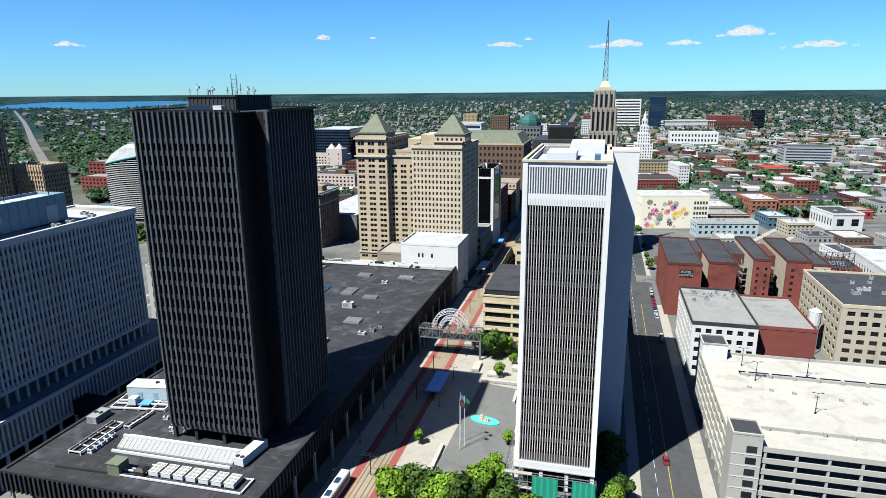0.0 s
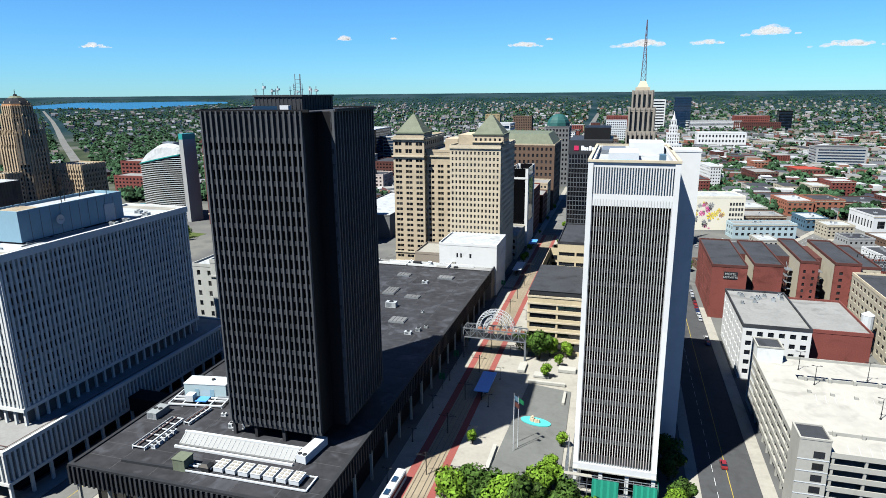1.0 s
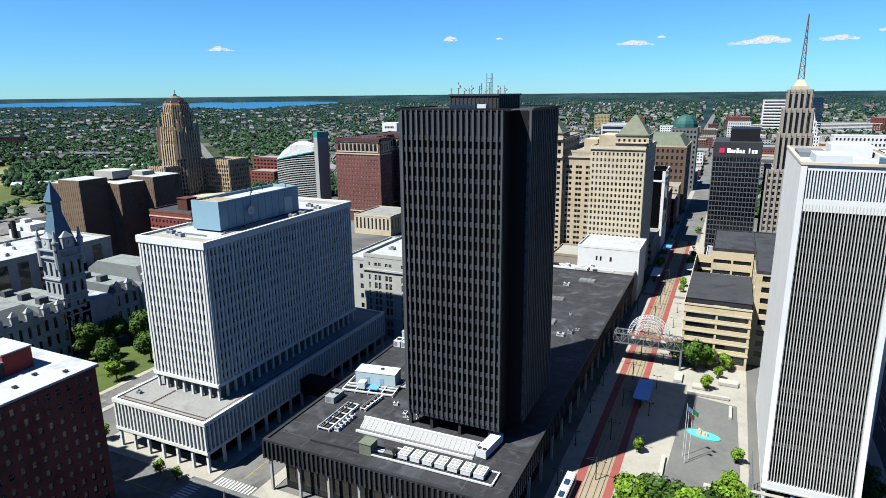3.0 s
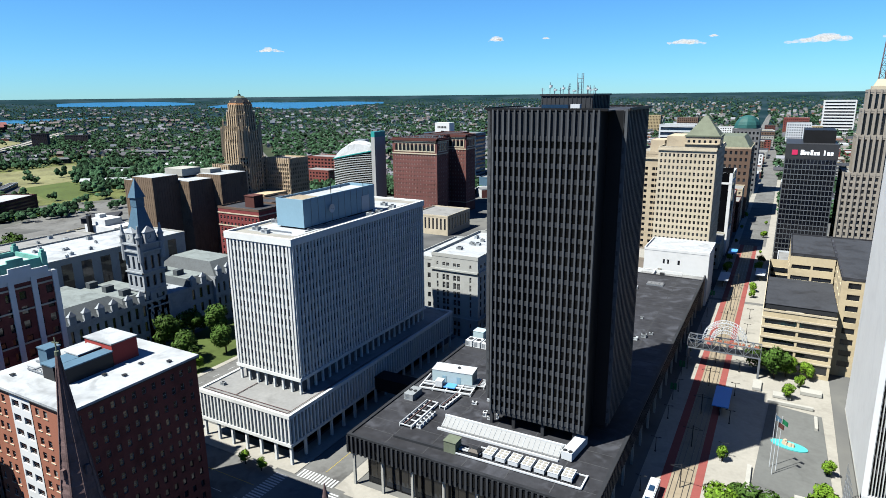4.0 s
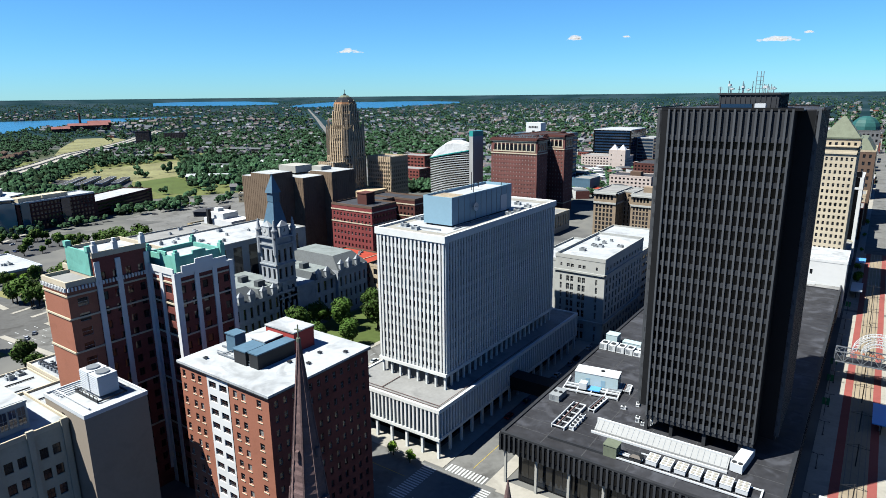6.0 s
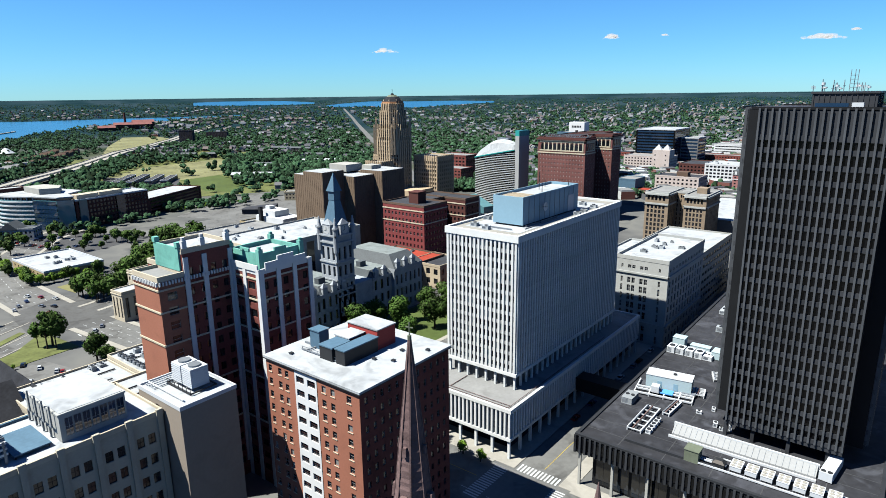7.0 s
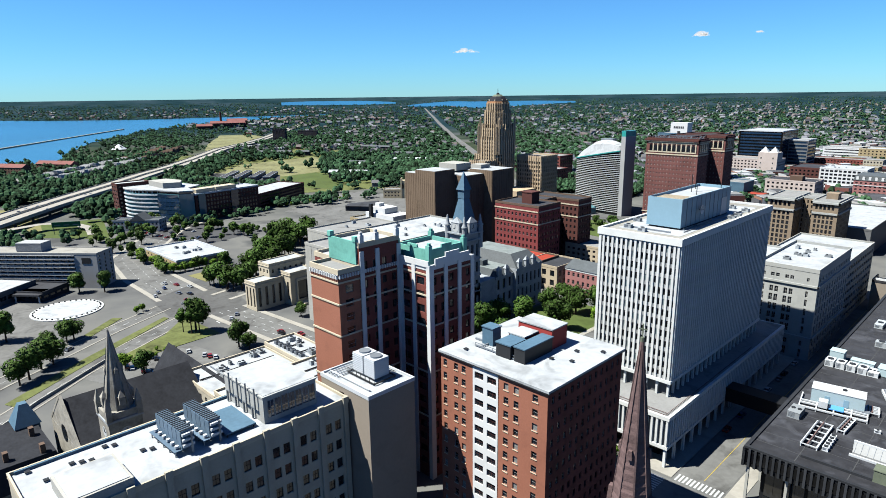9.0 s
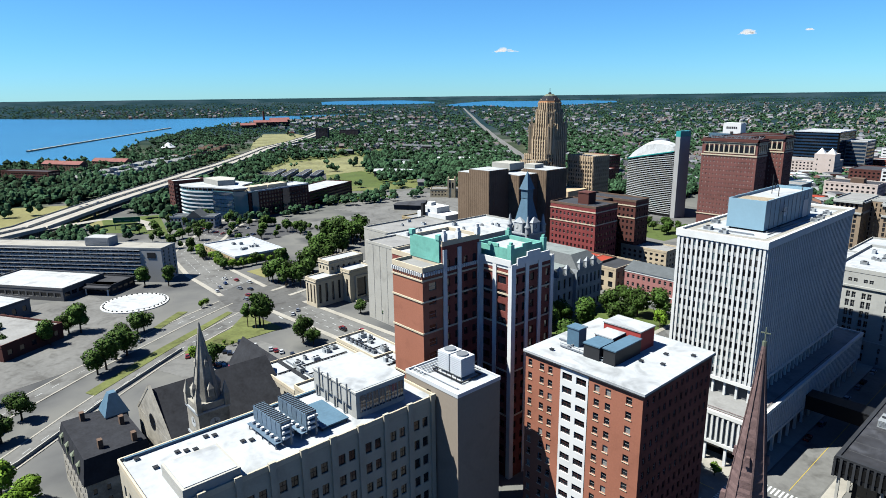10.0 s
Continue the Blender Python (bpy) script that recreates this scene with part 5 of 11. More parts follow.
    part("plant_screen", b, M["steel_grey"], t)
    # stair core behind
    b = Build()
    b.box(W + 0.01, 31.0, 0, 29.8, 40.0, 93.7), b.box(W - 0.5, 30.9, 93.7, 30, 40.2, 94.3)
    part("stair_core", b, M["white_stone"], t)
    # added mass hidden behind the tower, there to cast shadow over the street
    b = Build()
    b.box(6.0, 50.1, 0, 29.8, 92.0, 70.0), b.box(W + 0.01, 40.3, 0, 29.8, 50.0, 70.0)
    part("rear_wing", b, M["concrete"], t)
    # open base: columns, lobby, netting
    b = Build()
    b.box(2, 2, 0, W - 2, D - 2, 9.4)
    part("lobby", b, M["glass"], t)
    b = Build()
    b.box(-0.1, -4.4, 9.2, W + 0.1, D, 9.5)
    part("soffit", b, M["concrete"], t)
    for x in (0.6, 7.5, 14.5, W - 0.6):
        b = Build()
        b.box(x - 0.5, -3.9, 0, x + 0.5, -2.7, 9.2)
        part("column", b, M["white_stone"], t)
    s = thing("scaffold", -19.3, 152.4, 0, "steel scaffold hung with green netting at the tower base", "scaffold")
    for x0, x1 in ((5.4, 12.4), (16.2, 22.3)):
        b = Build()
        k = 12
        for i in range(k):
            a, c = x0 + (x1 - x0) * i / k, x0 + (x1 - x0) * (i + 1) / k
            w0, w1 = 0.12 * math.sin(i * 2.1), 0.12 * math.sin((i + 1) * 2.1)
            b.poly([(a, -2.3 + w0, 0.2), (c, -2.3 + w1, 0.2), (c, -2.3 + w1, 8.8), (a, -2.3 + w0, 8.8)])
        part("net", b, M["net_green"], s)
    b = Build()
    b.poly([(22.6, -2.3, 0.2), (22.6, 12, 0.2), (22.6, 12, 8.8), (22.6, -2.3, 8.8)])
    part("net", b, M["net_green"], s)
    b = Build()
    for z in (2.2, 4.4, 6.6, 8.8):
        b.bar((-2, -0.9, z), (22.4, -0.9, z), 0.14), b.bar((-2, -2.0, z), (22.4, -2.0, z), 0.14), b.bar((-2, -2, z), (-2, 14, z), 0.14)
    for i in range(13):
        b.bar((-2 + i * 2.03, -2.0, 0), (-2 + i * 2.03, -2.0, 9), 0.12), b.bar((-2 + i * 2.03, -0.9, 0), (-2 + i * 2.03, -0.9, 9), 0.12)
    for i in range(8):
        b.bar((-2, i * 2, 0), (-2, i * 2, 12), 0.12)
    part("tube", b, M["steel_grey"], s)
    b = Build()
    for z in (4.45, 8.85):
        b.box(-2.2, -2.1, z, 5.3, -0.8, z + 0.08)
    part("platform", b, M["pavement"], s)


white_tower()


# ---- the parking garage ----
def garage():
    t = thing("parking_garage", 37.6, 160.0, 0, "pale concrete parking garage with open decks and sloping roof level", "garage")
    W, D, n, step = 92.0, 63.0, 6, 3.25
    for k in range(1, n + 1):
        b = Build()
        b.box(0.3, 0.3, k * step - 0.35, W - 0.3, D - 0.3, k * step)
        part("deck", b, M["deck"], t, "pale worn parking deck" if k == n else "")
    for k in range(1, n + 1):
        z0, z1 = k * step - 0.6, k * step + 0.9
        for x0, y0, x1, y1 in ((0, 0, W, 0.3), (0, D - 0.3, W, D), (0, 0.3, 0.3, D - 0.3), (W - 0.3, 0.3, W, D - 0.3)):
            b = Build()
            b.box(x0, y0, z0, x1, y1, z1)
            part("spandrel", b, M["concrete"], t)
    b = Build()
    b.box(-0.3, -0.3, 0, 0.3, 0.3, n * step - 0.4)
    col = b.mesh("column", M["concrete"])
    for i in range(13):
        part("column", col, None, t, "", (0.5 + i * (W - 1) / 12, 0.45, 0))
    for i in range(1, 10):
        part("column", col, None, t, "", (0.45, i * D / 10, 0))
    b = Build()
    b.box(12, 10, 0.1, W - 12, D - 10, n * step - 0.4)
    part("ramp_core", b, M["precast_dark"], t)
    # upper ramp edges: low walls beside black sheets painted for the shaded gaps
    for y, x0 in ((11.0, 9.0), (46.0, 10.5)):
        b = Build()
        b.box(x0, y, 19.5, W, y + 0.3, 20.5)
        part("ramp_wall", b, M["concrete"], t)
        b = Build()
        b.box(x0, y + 0.31, 19.505, W, y + (3.6 if y > 20 else 1.6), 19.53)
        part("ramp_gap", b, M["glass_black"], t, "black sheet on the deck standing for a shaded ramp gap")
        b = Build()
        b.box(-0.4, 0, 0, 0.4, 1.4 if y > 20 else 0.8, 1.3)
        post = b.mesh("ramp_post", M["concrete"])
        for i in range(11):
            part("ramp_post", post, None, t, "", (x0 + 2 + i * 7, y - 0.6, 19.5))
    b = Build()
    for i in range(30):
        for y0, y1 in ((1.2, 6.5), (31, 36)):
            b.poly([(12 + i * 2.6, y0, 19.53), (12.12 + i * 2.6, y0, 19.53), (13.0 + i * 2.6, y1, 19.53), (12.88 + i * 2.6, y1, 19.53)])
    tagged(part("bay_line", b, M["paint_white"], t), kind="stuff")
    for x, y, w, d, h in ((-0.4, -0.6, 7.4, 8.0, 23.6), (0.2, 58.0, 8.2, 9.0, 24.6)):
        b = Build()
        b.box(x, y, 0, x + w, y + d, h)
        part("stair_tower", b, M["concrete"] if y < 0 else M["precast"], t)
        b = Build()
        b.box(x + 0.4, y + 0.4, h, x + w - 0.4, y + d - 0.4, h + 0.12)
        part("stair_roof", b, M["roof_dark"], t)
        b = Build()
        b.box(x - 0.1, y - 0.1, h, x + w + 0.1, y + 0.35, h + 0.5), b.box(x - 0.1, y + d - 0.35, h, x + w + 0.1, y + d + 0.1, h + 0.5), b.box(x - 0.1, y + 0.35, h, x + 0.35, y + d - 0.35, h + 0.5), b.box(x + w - 0.35, y + 0.35, h, x + w + 0.1, y + d - 0.35, h + 0.5)
        part("stair_coping", b, M["concrete"], t)
        if y < 0:
            for k in range(6):
                part("window", pane_mesh(2.6, 1.9, "pair", M["glass"], M["sash_dark"]), None, t, "", (x + 3.6, y - 0.02, 1.6 + k * 3.4))
                b = Build()
                b.box(x - 0.05, y - 0.08, 0.9 + k * 3.4, x + w + 0.05, y - 0.01, 1.15 + k * 3.4)
                part("band", b, M["steel_white"], t)
    for x, y in ((50, 214), (52, 203), (69, 210), (64, 184), (90, 188), (100, 212)):
        lamp_post(x, y, 19.5, 6.5, "grey lamp post on the garage roof")
    b = Build()
    b.box(-0.5, -0.4, 0, 0.5, 0.4, 0.9)
    stub = b.mesh("bollard", M["concrete"])
    for i in range(9):
        tagged(new("bollard", stub), "short concrete block on the parking deck", "bollard", "garage blocks").matrix_basis = pose(49 + i * 6.2, 197 - i * 0.8, 19.5)


POSTS = {}
def lamp_post(x, y, z, h, label, rz=0.0, arms=2):
    key = (h, arms, label)
    if key in POSTS:
        return copy_thing(POSTS[key], pose(x, y, z, 0, 0, rz))
    ob = thing("lamp_post", x, y, z, label, "lamp post", rz, "lamp posts")
    b = Build()
    b.ring(0, 0, 0.14, 0, h, 8, r1=0.08), b.ring(0, 0, 0.3, 0, 0.3, 8)
    part("pole", b, M["steel_dark"], ob)
    for s in (-1, 1)[:arms]:
        b = Build()
        b.bar((0, 0, h - 0.1), (s * 1.2, 0, h + 0.1), 0.1), b.box(s * 1.2 - 0.35, -0.16, h + 0.02, s * 1.2 + 0.35, 0.16, h + 0.18)
        part("lamp_head", b, M["steel_dark"], ob)
    POSTS[key] = ob
    return ob


garage()


# ---- blocks east of the main street ----
def east_blocks():
    building("office_building", "low white-fronted office with dark roof edge", 38, 246, 24, 46, 22, M["white_stone"], 6, 10, 5, share=0.55, roof_mat=M["roof_grey"], rim=M["roof_dark"], cap=0, style="pair", frame=M["sash_dark"])
    building("brick_building", "plain low red brick block", 62.2, 252, 22, 40, 20, M["red_brick"], 4, 6, 4, roof_mat=M["roof_grey"], cap=0, plain="S")
    scatter_units(41, 270, 60, 290, 22.0, 14, 11, (1.0, 1.8))
    t = thing("hotel", 35, 316, 0, "old red brick hotel with projecting wings and fire escapes", "hotel")
    bud = [60]
    rows = floors(3, 26, 7, 0.5)
    for x, y, W, D, H, plain in ((0, 0, 16, 58, 27, "S"), (20, 6, 13, 52, 27, "S"), (41, 9, 8, 50, 29, ""), (56, 9, 11, 50, 29, ""), (67.3, 12, 9, 46, 27, "")):
        block(t, x, y, W, D, 0, H, M["red_brick"] if x < 60 else M["beige_brick"], max(1, int(W / 4)), int(D / 4), rows, 0.3, budget=bud, plain=plain)
        if 10 < x < 60:
            b = Build()
            b.poly([(x - 0.06, y + D, 1), (x - 0.06, y + 1.2, 1), (x - 0.06, y + 1.2, H - 0.6), (x - 0.06, y + D, H - 0.6)])
            part("painted_wall", b, M["beige_brick"], t, "pale painted light-well wall")
        roof(t, W, D, H, M["roof_dark"], 0.8, M["maroon_brick"], x, y)
    b = Build()
    b.box(16.1, 30, 0, 66, 57, 26.4)
    part("link_wing", b, M["maroon_brick"], t)
    b = Build()
    b.box(16.2, 30.1, 26.4, 40.9, 56.9, 26.5)
    part("link_roof", b, M["roof_dark"], t)
    for x, y, z in ((37.5, 20, 5), (51, 20, 5)):
        for k in range(6):
            b = Build()
            b.box(x, y, z + k * 3.3, x + 3.2, y + 6, z + k * 3.3 + 0.1), b.bar((x + 1, y, z + k * 3.3), (x + 1, y + 5, z + (k + 1) * 3.3), 0.25), b.bar((x, y, z + k * 3.3 + 1), (x, y + 6, z + k * 3.3 + 1), 0.1)
            part("fire_escape", b, M["steel_grey"], t, "grey iron fire escape landing")
    sg = thing("hotel_sign", 38.5, 315.85, 18.6, "black painted wall sign lettered HOTEL LAFAYETTE in white", "sign")
    b = Build()
    b.box(0, -0.06, 0, 10, 0.12, 6.0)
    part("board", b, M["steel_dark"], sg)
    words(sg, "HOTEL", (5, -0.1, 3.3), 2.6, M["paint_white"])
    words(sg, "LAFAYETTE", (5, -0.1, 0.8), 2.1, M["paint_white"])
    sg.matrix_basis = pose(40.5, 315.85, 20.6) @ Matrix.Scale(0.62, 4)
    t2 = building("brick_building", "low brick hotel annex with rooftop sign frame", 104, 352, 30, 26, 19, M["red_brick"], 7, 5, 4, roof_mat=M["roof_dark"], cap=0)
    sg = thing("roof_sign", 108, 350, 19.9, "dark steel rooftop sign frame lettered LAFAYETTE HOTEL", "sign")
    b = Build()
    for i in range(9):
        b.bar((i * 2.6, 0, 0), (i * 2.6, 0, 9), 0.2), b.bar((i * 2.6, 4, 0), (i * 2.6, 0, 9), 0.2)
    for z in (2, 5, 8.8):
        b.bar((0, 0, z), (20.8, 0, z), 0.2)
    part("frame", b, M["steel_dark"], sg)
    words(sg, "LAFAYETTE", (10.4, -0.2, 5.6), 3.4, M["unit"])
    words(sg, "HOTEL", (12.4, -0.2, 2.2), 3.0, M["unit"])
    building("green_corniced_building", "low building with green copper cornice", 79, 296, 15, 16, 9, M["maroon_brick"], 3, 3, 2, rim=M["copper"], cap=0)
    building("office_building", "cream brick office with large steel windows and roof plant", 97, 268, 68, 52, 26, M["beige_brick"], 14, 11, 6, share=0.62, vshare=0.5, roof_mat=M["roof_dark"], rim=M["limestone_pale"], cap=54, style="double", frame=M["sash_dark"])
    scatter_units(106, 275, 150, 312, 26.0, 26, 5, (1.6, 3.0))
    tk = thing("water_tank", 92, 281, 0, "white roof-top water tank on legs", "water tank")
    b = Build()
    b.ring(0, 0, 2.4, 13, 19, 14), b.ring(0, 0, 2.5, 19, 20.5, 14, r1=0.2)
    part("tank", b, M["steel_white"], tk)
    b = Build()
    for x, y in ((-1.5, -1.5), (1.5, -1.5), (1.5, 1.5), (-1.5, 1.5)):
        b.bar((x, y, 0), (x, y, 13), 0.3)
    part("leg", b, M["steel_grey"], tk)
    # beige stepped office on the transit street
    t = thing("office_building", -46.5, 250, 0, "buff stone office building with stepped top and dark ribbon windows", "office")
    bud = [60]
    rb = [(2, 5.6), (7.8, 9.8), (12.0, 14.0), (16.2, 18.2), (20.2, 22.2)]
    block(t, 0, 0, 25.2, 86, 0, 26.4, M["buff_stone"], 2, 7, rb, 0.93, M["glass"], M["sash_dark"], "pair", 0.4, bud)
    for z in (5.9, 10.1, 14.3, 18.5, 22.5, 25.6):
        b = Build()
        b.box(-0.25, -0.25, z, 25.4, -0.01, z + 0.7), b.box(-0.25, 0, z, -0.01, 86, z + 0.7)
        part("stone_band", b, M["limestone_pale"], t)
    b = Build()
    b.box(0.6, 0.6, 26.4, 25.0, 41.6, 28.4)
    part("dark_attic", b, M["black_panel"], t)
    b = Build()
    b.box(0.4, 0.4, 28.4, 25.2, 41.6, 28.6)
    part("terrace", b, M["roof_dark"], t)
    rb = [(28.5, 30.4), (33.6, 35.4)]
    block(t, 8, 41.8, 17.3, 44, 26.4, 40, M["buff_stone"], 2, 5, rb, 0.9, M["glass"], M["sash_dark"], "pair", 0.4, bud)
    block(t, 25.6, 8, 24, 78, 0, 40, M["buff_stone"], 3, 8, [(4 + k * 4.6, 6.4 + k * 4.6) for k in range(8)], 0.55, M["glass"], M["sash_dark"], "pair", 0.4, bud)
    roof(t, 17.3, 44, 40, M["roof_dark"], 0.7, M["roof_tar"], 8, 41.8)
    roof(t, 24, 78, 40, M["roof_dark"], 0.7, M["roof_tar"], 25.6, 8)
    building("low_building", "low building with pale flat roof and round corner", -43, 346, 40, 58, 15, M["concrete"], 8, 10, 3, roof_mat=M["roof_grey"], rim=M["steel_white"], cap=0)
    scatter_units(-38, 352, -8, 398, 15.0, 8, 8)
    # black hotel tower
    t = thing("hotel_tower", -45.5, 423, 0, "black gridded glass hotel tower with a white sign below its roof", "hotel tower")
    W, D, H = 27.5, 48.0, 79.0
    b = Build()
    b.box(0.2, 0.2, 0, W - 0.2, D - 0.2, H)
    part("core", b, M["black_steel"], t)
    bud = [30]
    for way, corner, width, bays in (("S", (0, 0), W, 14), ("E", (W, 0), D, 22), ("W", (0, D), D, 22)):
        finned_face(t, corner, FACES[way], width, 10, 70, bays, 19, 0.24, 0.25, 0.5, M["mullion"], M["mullion"], M["glass_navy"], bud)
    b = Build()
    b.box(-0.3, -0.3, 70, W + 0.3, D + 0.3, 79.2)
    part("crown", b, M["black_panel"], t)
    b = Build()
    b.box(9, 10, 79.2, 26, 40, 87)
    part("penthouse", b, M["black_steel"], t)
    for k, (w, h) in enumerate(((1.9, 3.0), (1.4, 2.0), (1.2, 2.0), (1.4, 3.0), (1.4, 2.0), (1.4, 2.0), (0.0, 0.0), (0.8, 3.0), (1.4, 2.0), (1.4, 2.0))):
        if w:
            b = Build()
            b.box(8.0 + k * 1.75, -0.5, 72.6, 8.0 + k * 1.75 + w, -0.32, 72.6 + h)
            part("sign_letter", b, M["sign_white"], t)
    b = Build()
    b.box(3.4, -0.55, 72.6, 6.4, -0.35, 75.6)
    part("emblem", b, M["emblem"], t, "small crimson square emblem")
    # art deco tower with mast
    t = thing("art_deco_tower", -17.2, 424, 0, "buff art deco office tower with stepped crown and steel radio mast", "office tower")
    bud = [30]
    tiers = ((3, 0, 29, 36, 0, 62, 9, 10, 16), (7.6, 3, 18.2, 22, 62, 84, 6, 7, 6), (8.6, 4, 16.2, 20, 84, 99, 5, 6, 4), (10.2, 6, 13, 16, 99, 110, 4, 4, 3))
    for x, y, W, D, z0, z1, nS, nE, nf in tiers:
        block(t, x, y, W, D, z0, z1, M["art_deco_stone"], nS, nE, floors(z0 + 0.8, z1 - 1.0, nf, 0.62) if z0 == 0 else [(z0 + 1, z1 - 1.5)], 0.42, budget=bud, style="plain", depth=0.5)
        roof(t, W, D, z1, M["roof_grey"], 1.0, M["art_deco_stone"], x, y)
        b = Build()
        b.box(-0.45, -0.6, 0, 0.45, -0.01, z1 + 1.2 - z0)
        pier = b.mesh("pier", M["art_deco_stone"])
        for i in range(nS + 1):
            part("pier", pier, None, t, "", (x + 0.45 + i * (W - 0.9) / nS, y, z0))
        for i in range(nE + 1):
            part("pier", pier, None, t, "", (x + W, y + 0.45 + i * (D - 0.9) / nE, z0), 90)
    b = Build()
    b.box(12.2, 10, 110, 21.2, 19, 113), b.prism(rect(13.2, 11, 20.2, 18), 113, 117, taper=0.5)
    part("crown", b, M["limestone_pale"], t)
    b = Build()
    for k in range(10):
        z, w = 117 + k * 3.8, 1.6 * (1 - k / 10.5)
        z2, w2 = z + 3.8, 1.6 * (1 - (k + 1) / 10.5)
        q, q2 = [(16.7 + a * w, 14.5 + c * w, z) for a, c in ((-1, -1), (1, -1), (1, 1), (-1, 1))], [(16.7 + a * w2, 14.5 + c * w2, z2) for a, c in ((-1, -1), (1, -1), (1, 1), (-1, 1))]
        for i in range(4):
            b.bar(q[i], q2[i], 0.3), b.bar(q[i], q2[(i + 1) % 4], 0.2), b.bar(q[i], q[(i + 1) % 4], 0.2)
    part("mast", b, M["spire_stone"], t, "tall red-brown lattice radio mast")


def words(parent, text, at, size, mat, rz=0.0):
    cu = bpy.data.curves.new("lettering", "FONT")
    cu.body, cu.size, cu.align_x, cu.extrude = text, size, "CENTER", 0.03
    cu.materials.append(mat)
    ob = new("lettering", cu)
    ob.parent = parent
    ob.matrix_basis = pose(*at, 90, 0, rz)
    return ob


east_blocks()


# ---- twin-roofed bank building and its annex ----
def twin_building():
    t = thing("twin_tower_building", -147, 351, 0, "buff brick office building with two green pyramid roofs", "office building")
    bud = [65]
    rows = floors(27, 78, 15, 0.55)
    block(t, 38.3, 0, 30.5, 48, 0, 80, M["limestone_pale"], 13, 12, rows, 0.48, budget=bud, depth=0.35)
    rows2 = floors(8, 72, 19, 0.52)
    block(t, 0, 8, 20, 44, 0, 84, M["limestone"], 5, 10, rows2 + [(75, 77.4), (79.5, 81.8)], 0.5, budget=bud, colsS=groups(20, 3, 2, 0.62), depth=0.35)
    block(t, 20.2, 12, 18, 40, 0, 76, M["limestone"], 5, 8, rows2[:18], 0.5, budget=bud, colsS=groups(18, 3, 2, 0.6), plain="NEW", depth=0.35)
    roof(t, 30.5, 48, 80, M["roof_tan"], 1.0, M["limestone_pale"], 38.3, 0)
    roof(t, 20, 44, 84, M["roof_tan"], 1.0, M["limestone"], 0, 8)
    roof(t, 18, 40, 76, M["roof_tan"], 1.0, M["limestone"], 20.2, 12)
    for x, y, W, D, z, o in ((0, 8, 20, 44, 72.6, 0.9), (0, 8, 20, 44, 83.2, 1.0), (20.2, 12, 18, 40, 72.6, 0.7), (38.3, 0, 30.5, 48, 79.0, 0.6), (0, 8, 20, 44, 12, 0.5), (0, 8, 20, 44, 6, 0.5)):
        b = Build()
        b.box(x - o, y - o, z, x + W + o, y - 0.01, z + 0.9), b.box(x + W + 0.01, y - o, z, x + W + o, y + D, z + 0.9)
        part("cornice", b, M["limestone_pale"], t)
    for cx, cy in ((60.6, 12.5), (6.1 + 4.0, 19.0)):
        b = Build()
        b.box(cx - 9, cy - 9, 80.5, cx + 9, cy + 9, 86.6), b.box(cx - 9.4, cy - 9.4, 81.4, cx + 9.4, cy + 9.4, 81.9)
        part("turret_base", b, M["limestone"], t)
        for i in range(6):
            part("window", pane_mesh(1.2, 2.2, "plain", M["glass"], M["sash"]), None, t, "", (cx - 7.8 + i * 2.8, cy - 9.03, 82.6))
        for i in range(6):
            part("window", pane_mesh(1.2, 2.2, "plain", M["glass"], M["sash"]), None, t, "", (cx + 9.03, cy - 7.8 + i * 2.8, 82.6), 90)
        b = Build()
        b.box(cx - 9.5, cy - 9.5, 86.6, cx + 9.5, cy + 9.5, 87.3)
        for k in range(7):
            s0 = 8.6 * (1 - k / 7.6)
            s1 = 8.6 * (1 - (k + 0.85) / 7.6)
            b.prism([(cx - s0, cy - s0), (cx + s0, cy - s0), (cx + s0, cy + s0), (cx - s0, cy + s0)], 87.3 + k * 1.5, 88.8 + k * 1.5, taper=s1 / s0)
        part("pyramid_roof", b, M["copper_pale"], t, "stepped pale green pyramid roof")
        b = Build()
        b.ring(cx, cy, 0.35, 97.8, 101.5, 8, r1=0.08)
        part("finial", b, M["copper_pale"], t)
    b = Build()
    b.box(52, 0.4, 80.9, 68.4, 6, 82.6), b.box(51.6, -0.4, 82.6, 69.2, 6.4, 83.2)
    part("roof_porch", b, M["limestone"], t)
    b = Build()
    b.box(40, 14, 80.1, 52, 40, 86), b.box(30, 20, 76.1, 38, 40, 83)
    part("penthouse", b, M["limestone"], t)
    building("bank_annex", "plain white bank annex with few small windows", -107.5, 323.2, 33, 27.6, 28, M["white_stone"], 6, 4, 3, share=0.14, vshare=0.3, roof_mat=M["roof_white"], rim=M["white_stone"], cap=0, colsS=[(10, 11), (12.2, 13.2), (17.5, 18.7)])
    building("annex_building", "buff brick annex below the tower", -123, 326, 15.3, 24.6, 21, M["taupe"], 3, 4, 4, share=0.2, roof_mat=M["roof_tan"], cap=0, plain="S")
    # neighbours up the street
    building("slab_building", "narrow black glass slab with white edges", -88, 441, 13, 34, 50, M["white_stone"], 1, 1, 1, share=0.72, vshare=0.97, base=6, head=2, glass=M["glass_black"], style="plain", cap=4, roof_mat=M["roof_white"])
    r = random.Random(21)
    for x, y, W, D, H, w in ((-106, 480, 30, 40, 35, "red_brick"), (-100, 526, 26, 30, 24, "maroon_brick"), (-98, 558, 24, 26, 30, "limestone"), (-108, 402, 32, 36, 16, "beige_brick")):
        building("shop_building", "old city commercial building with rows of windows", x, y, W, D, H, M[w], int(W / 3.2), int(D / 3.2), int(H / 4.2), roof_mat=M["roof_grey"], cap=0)
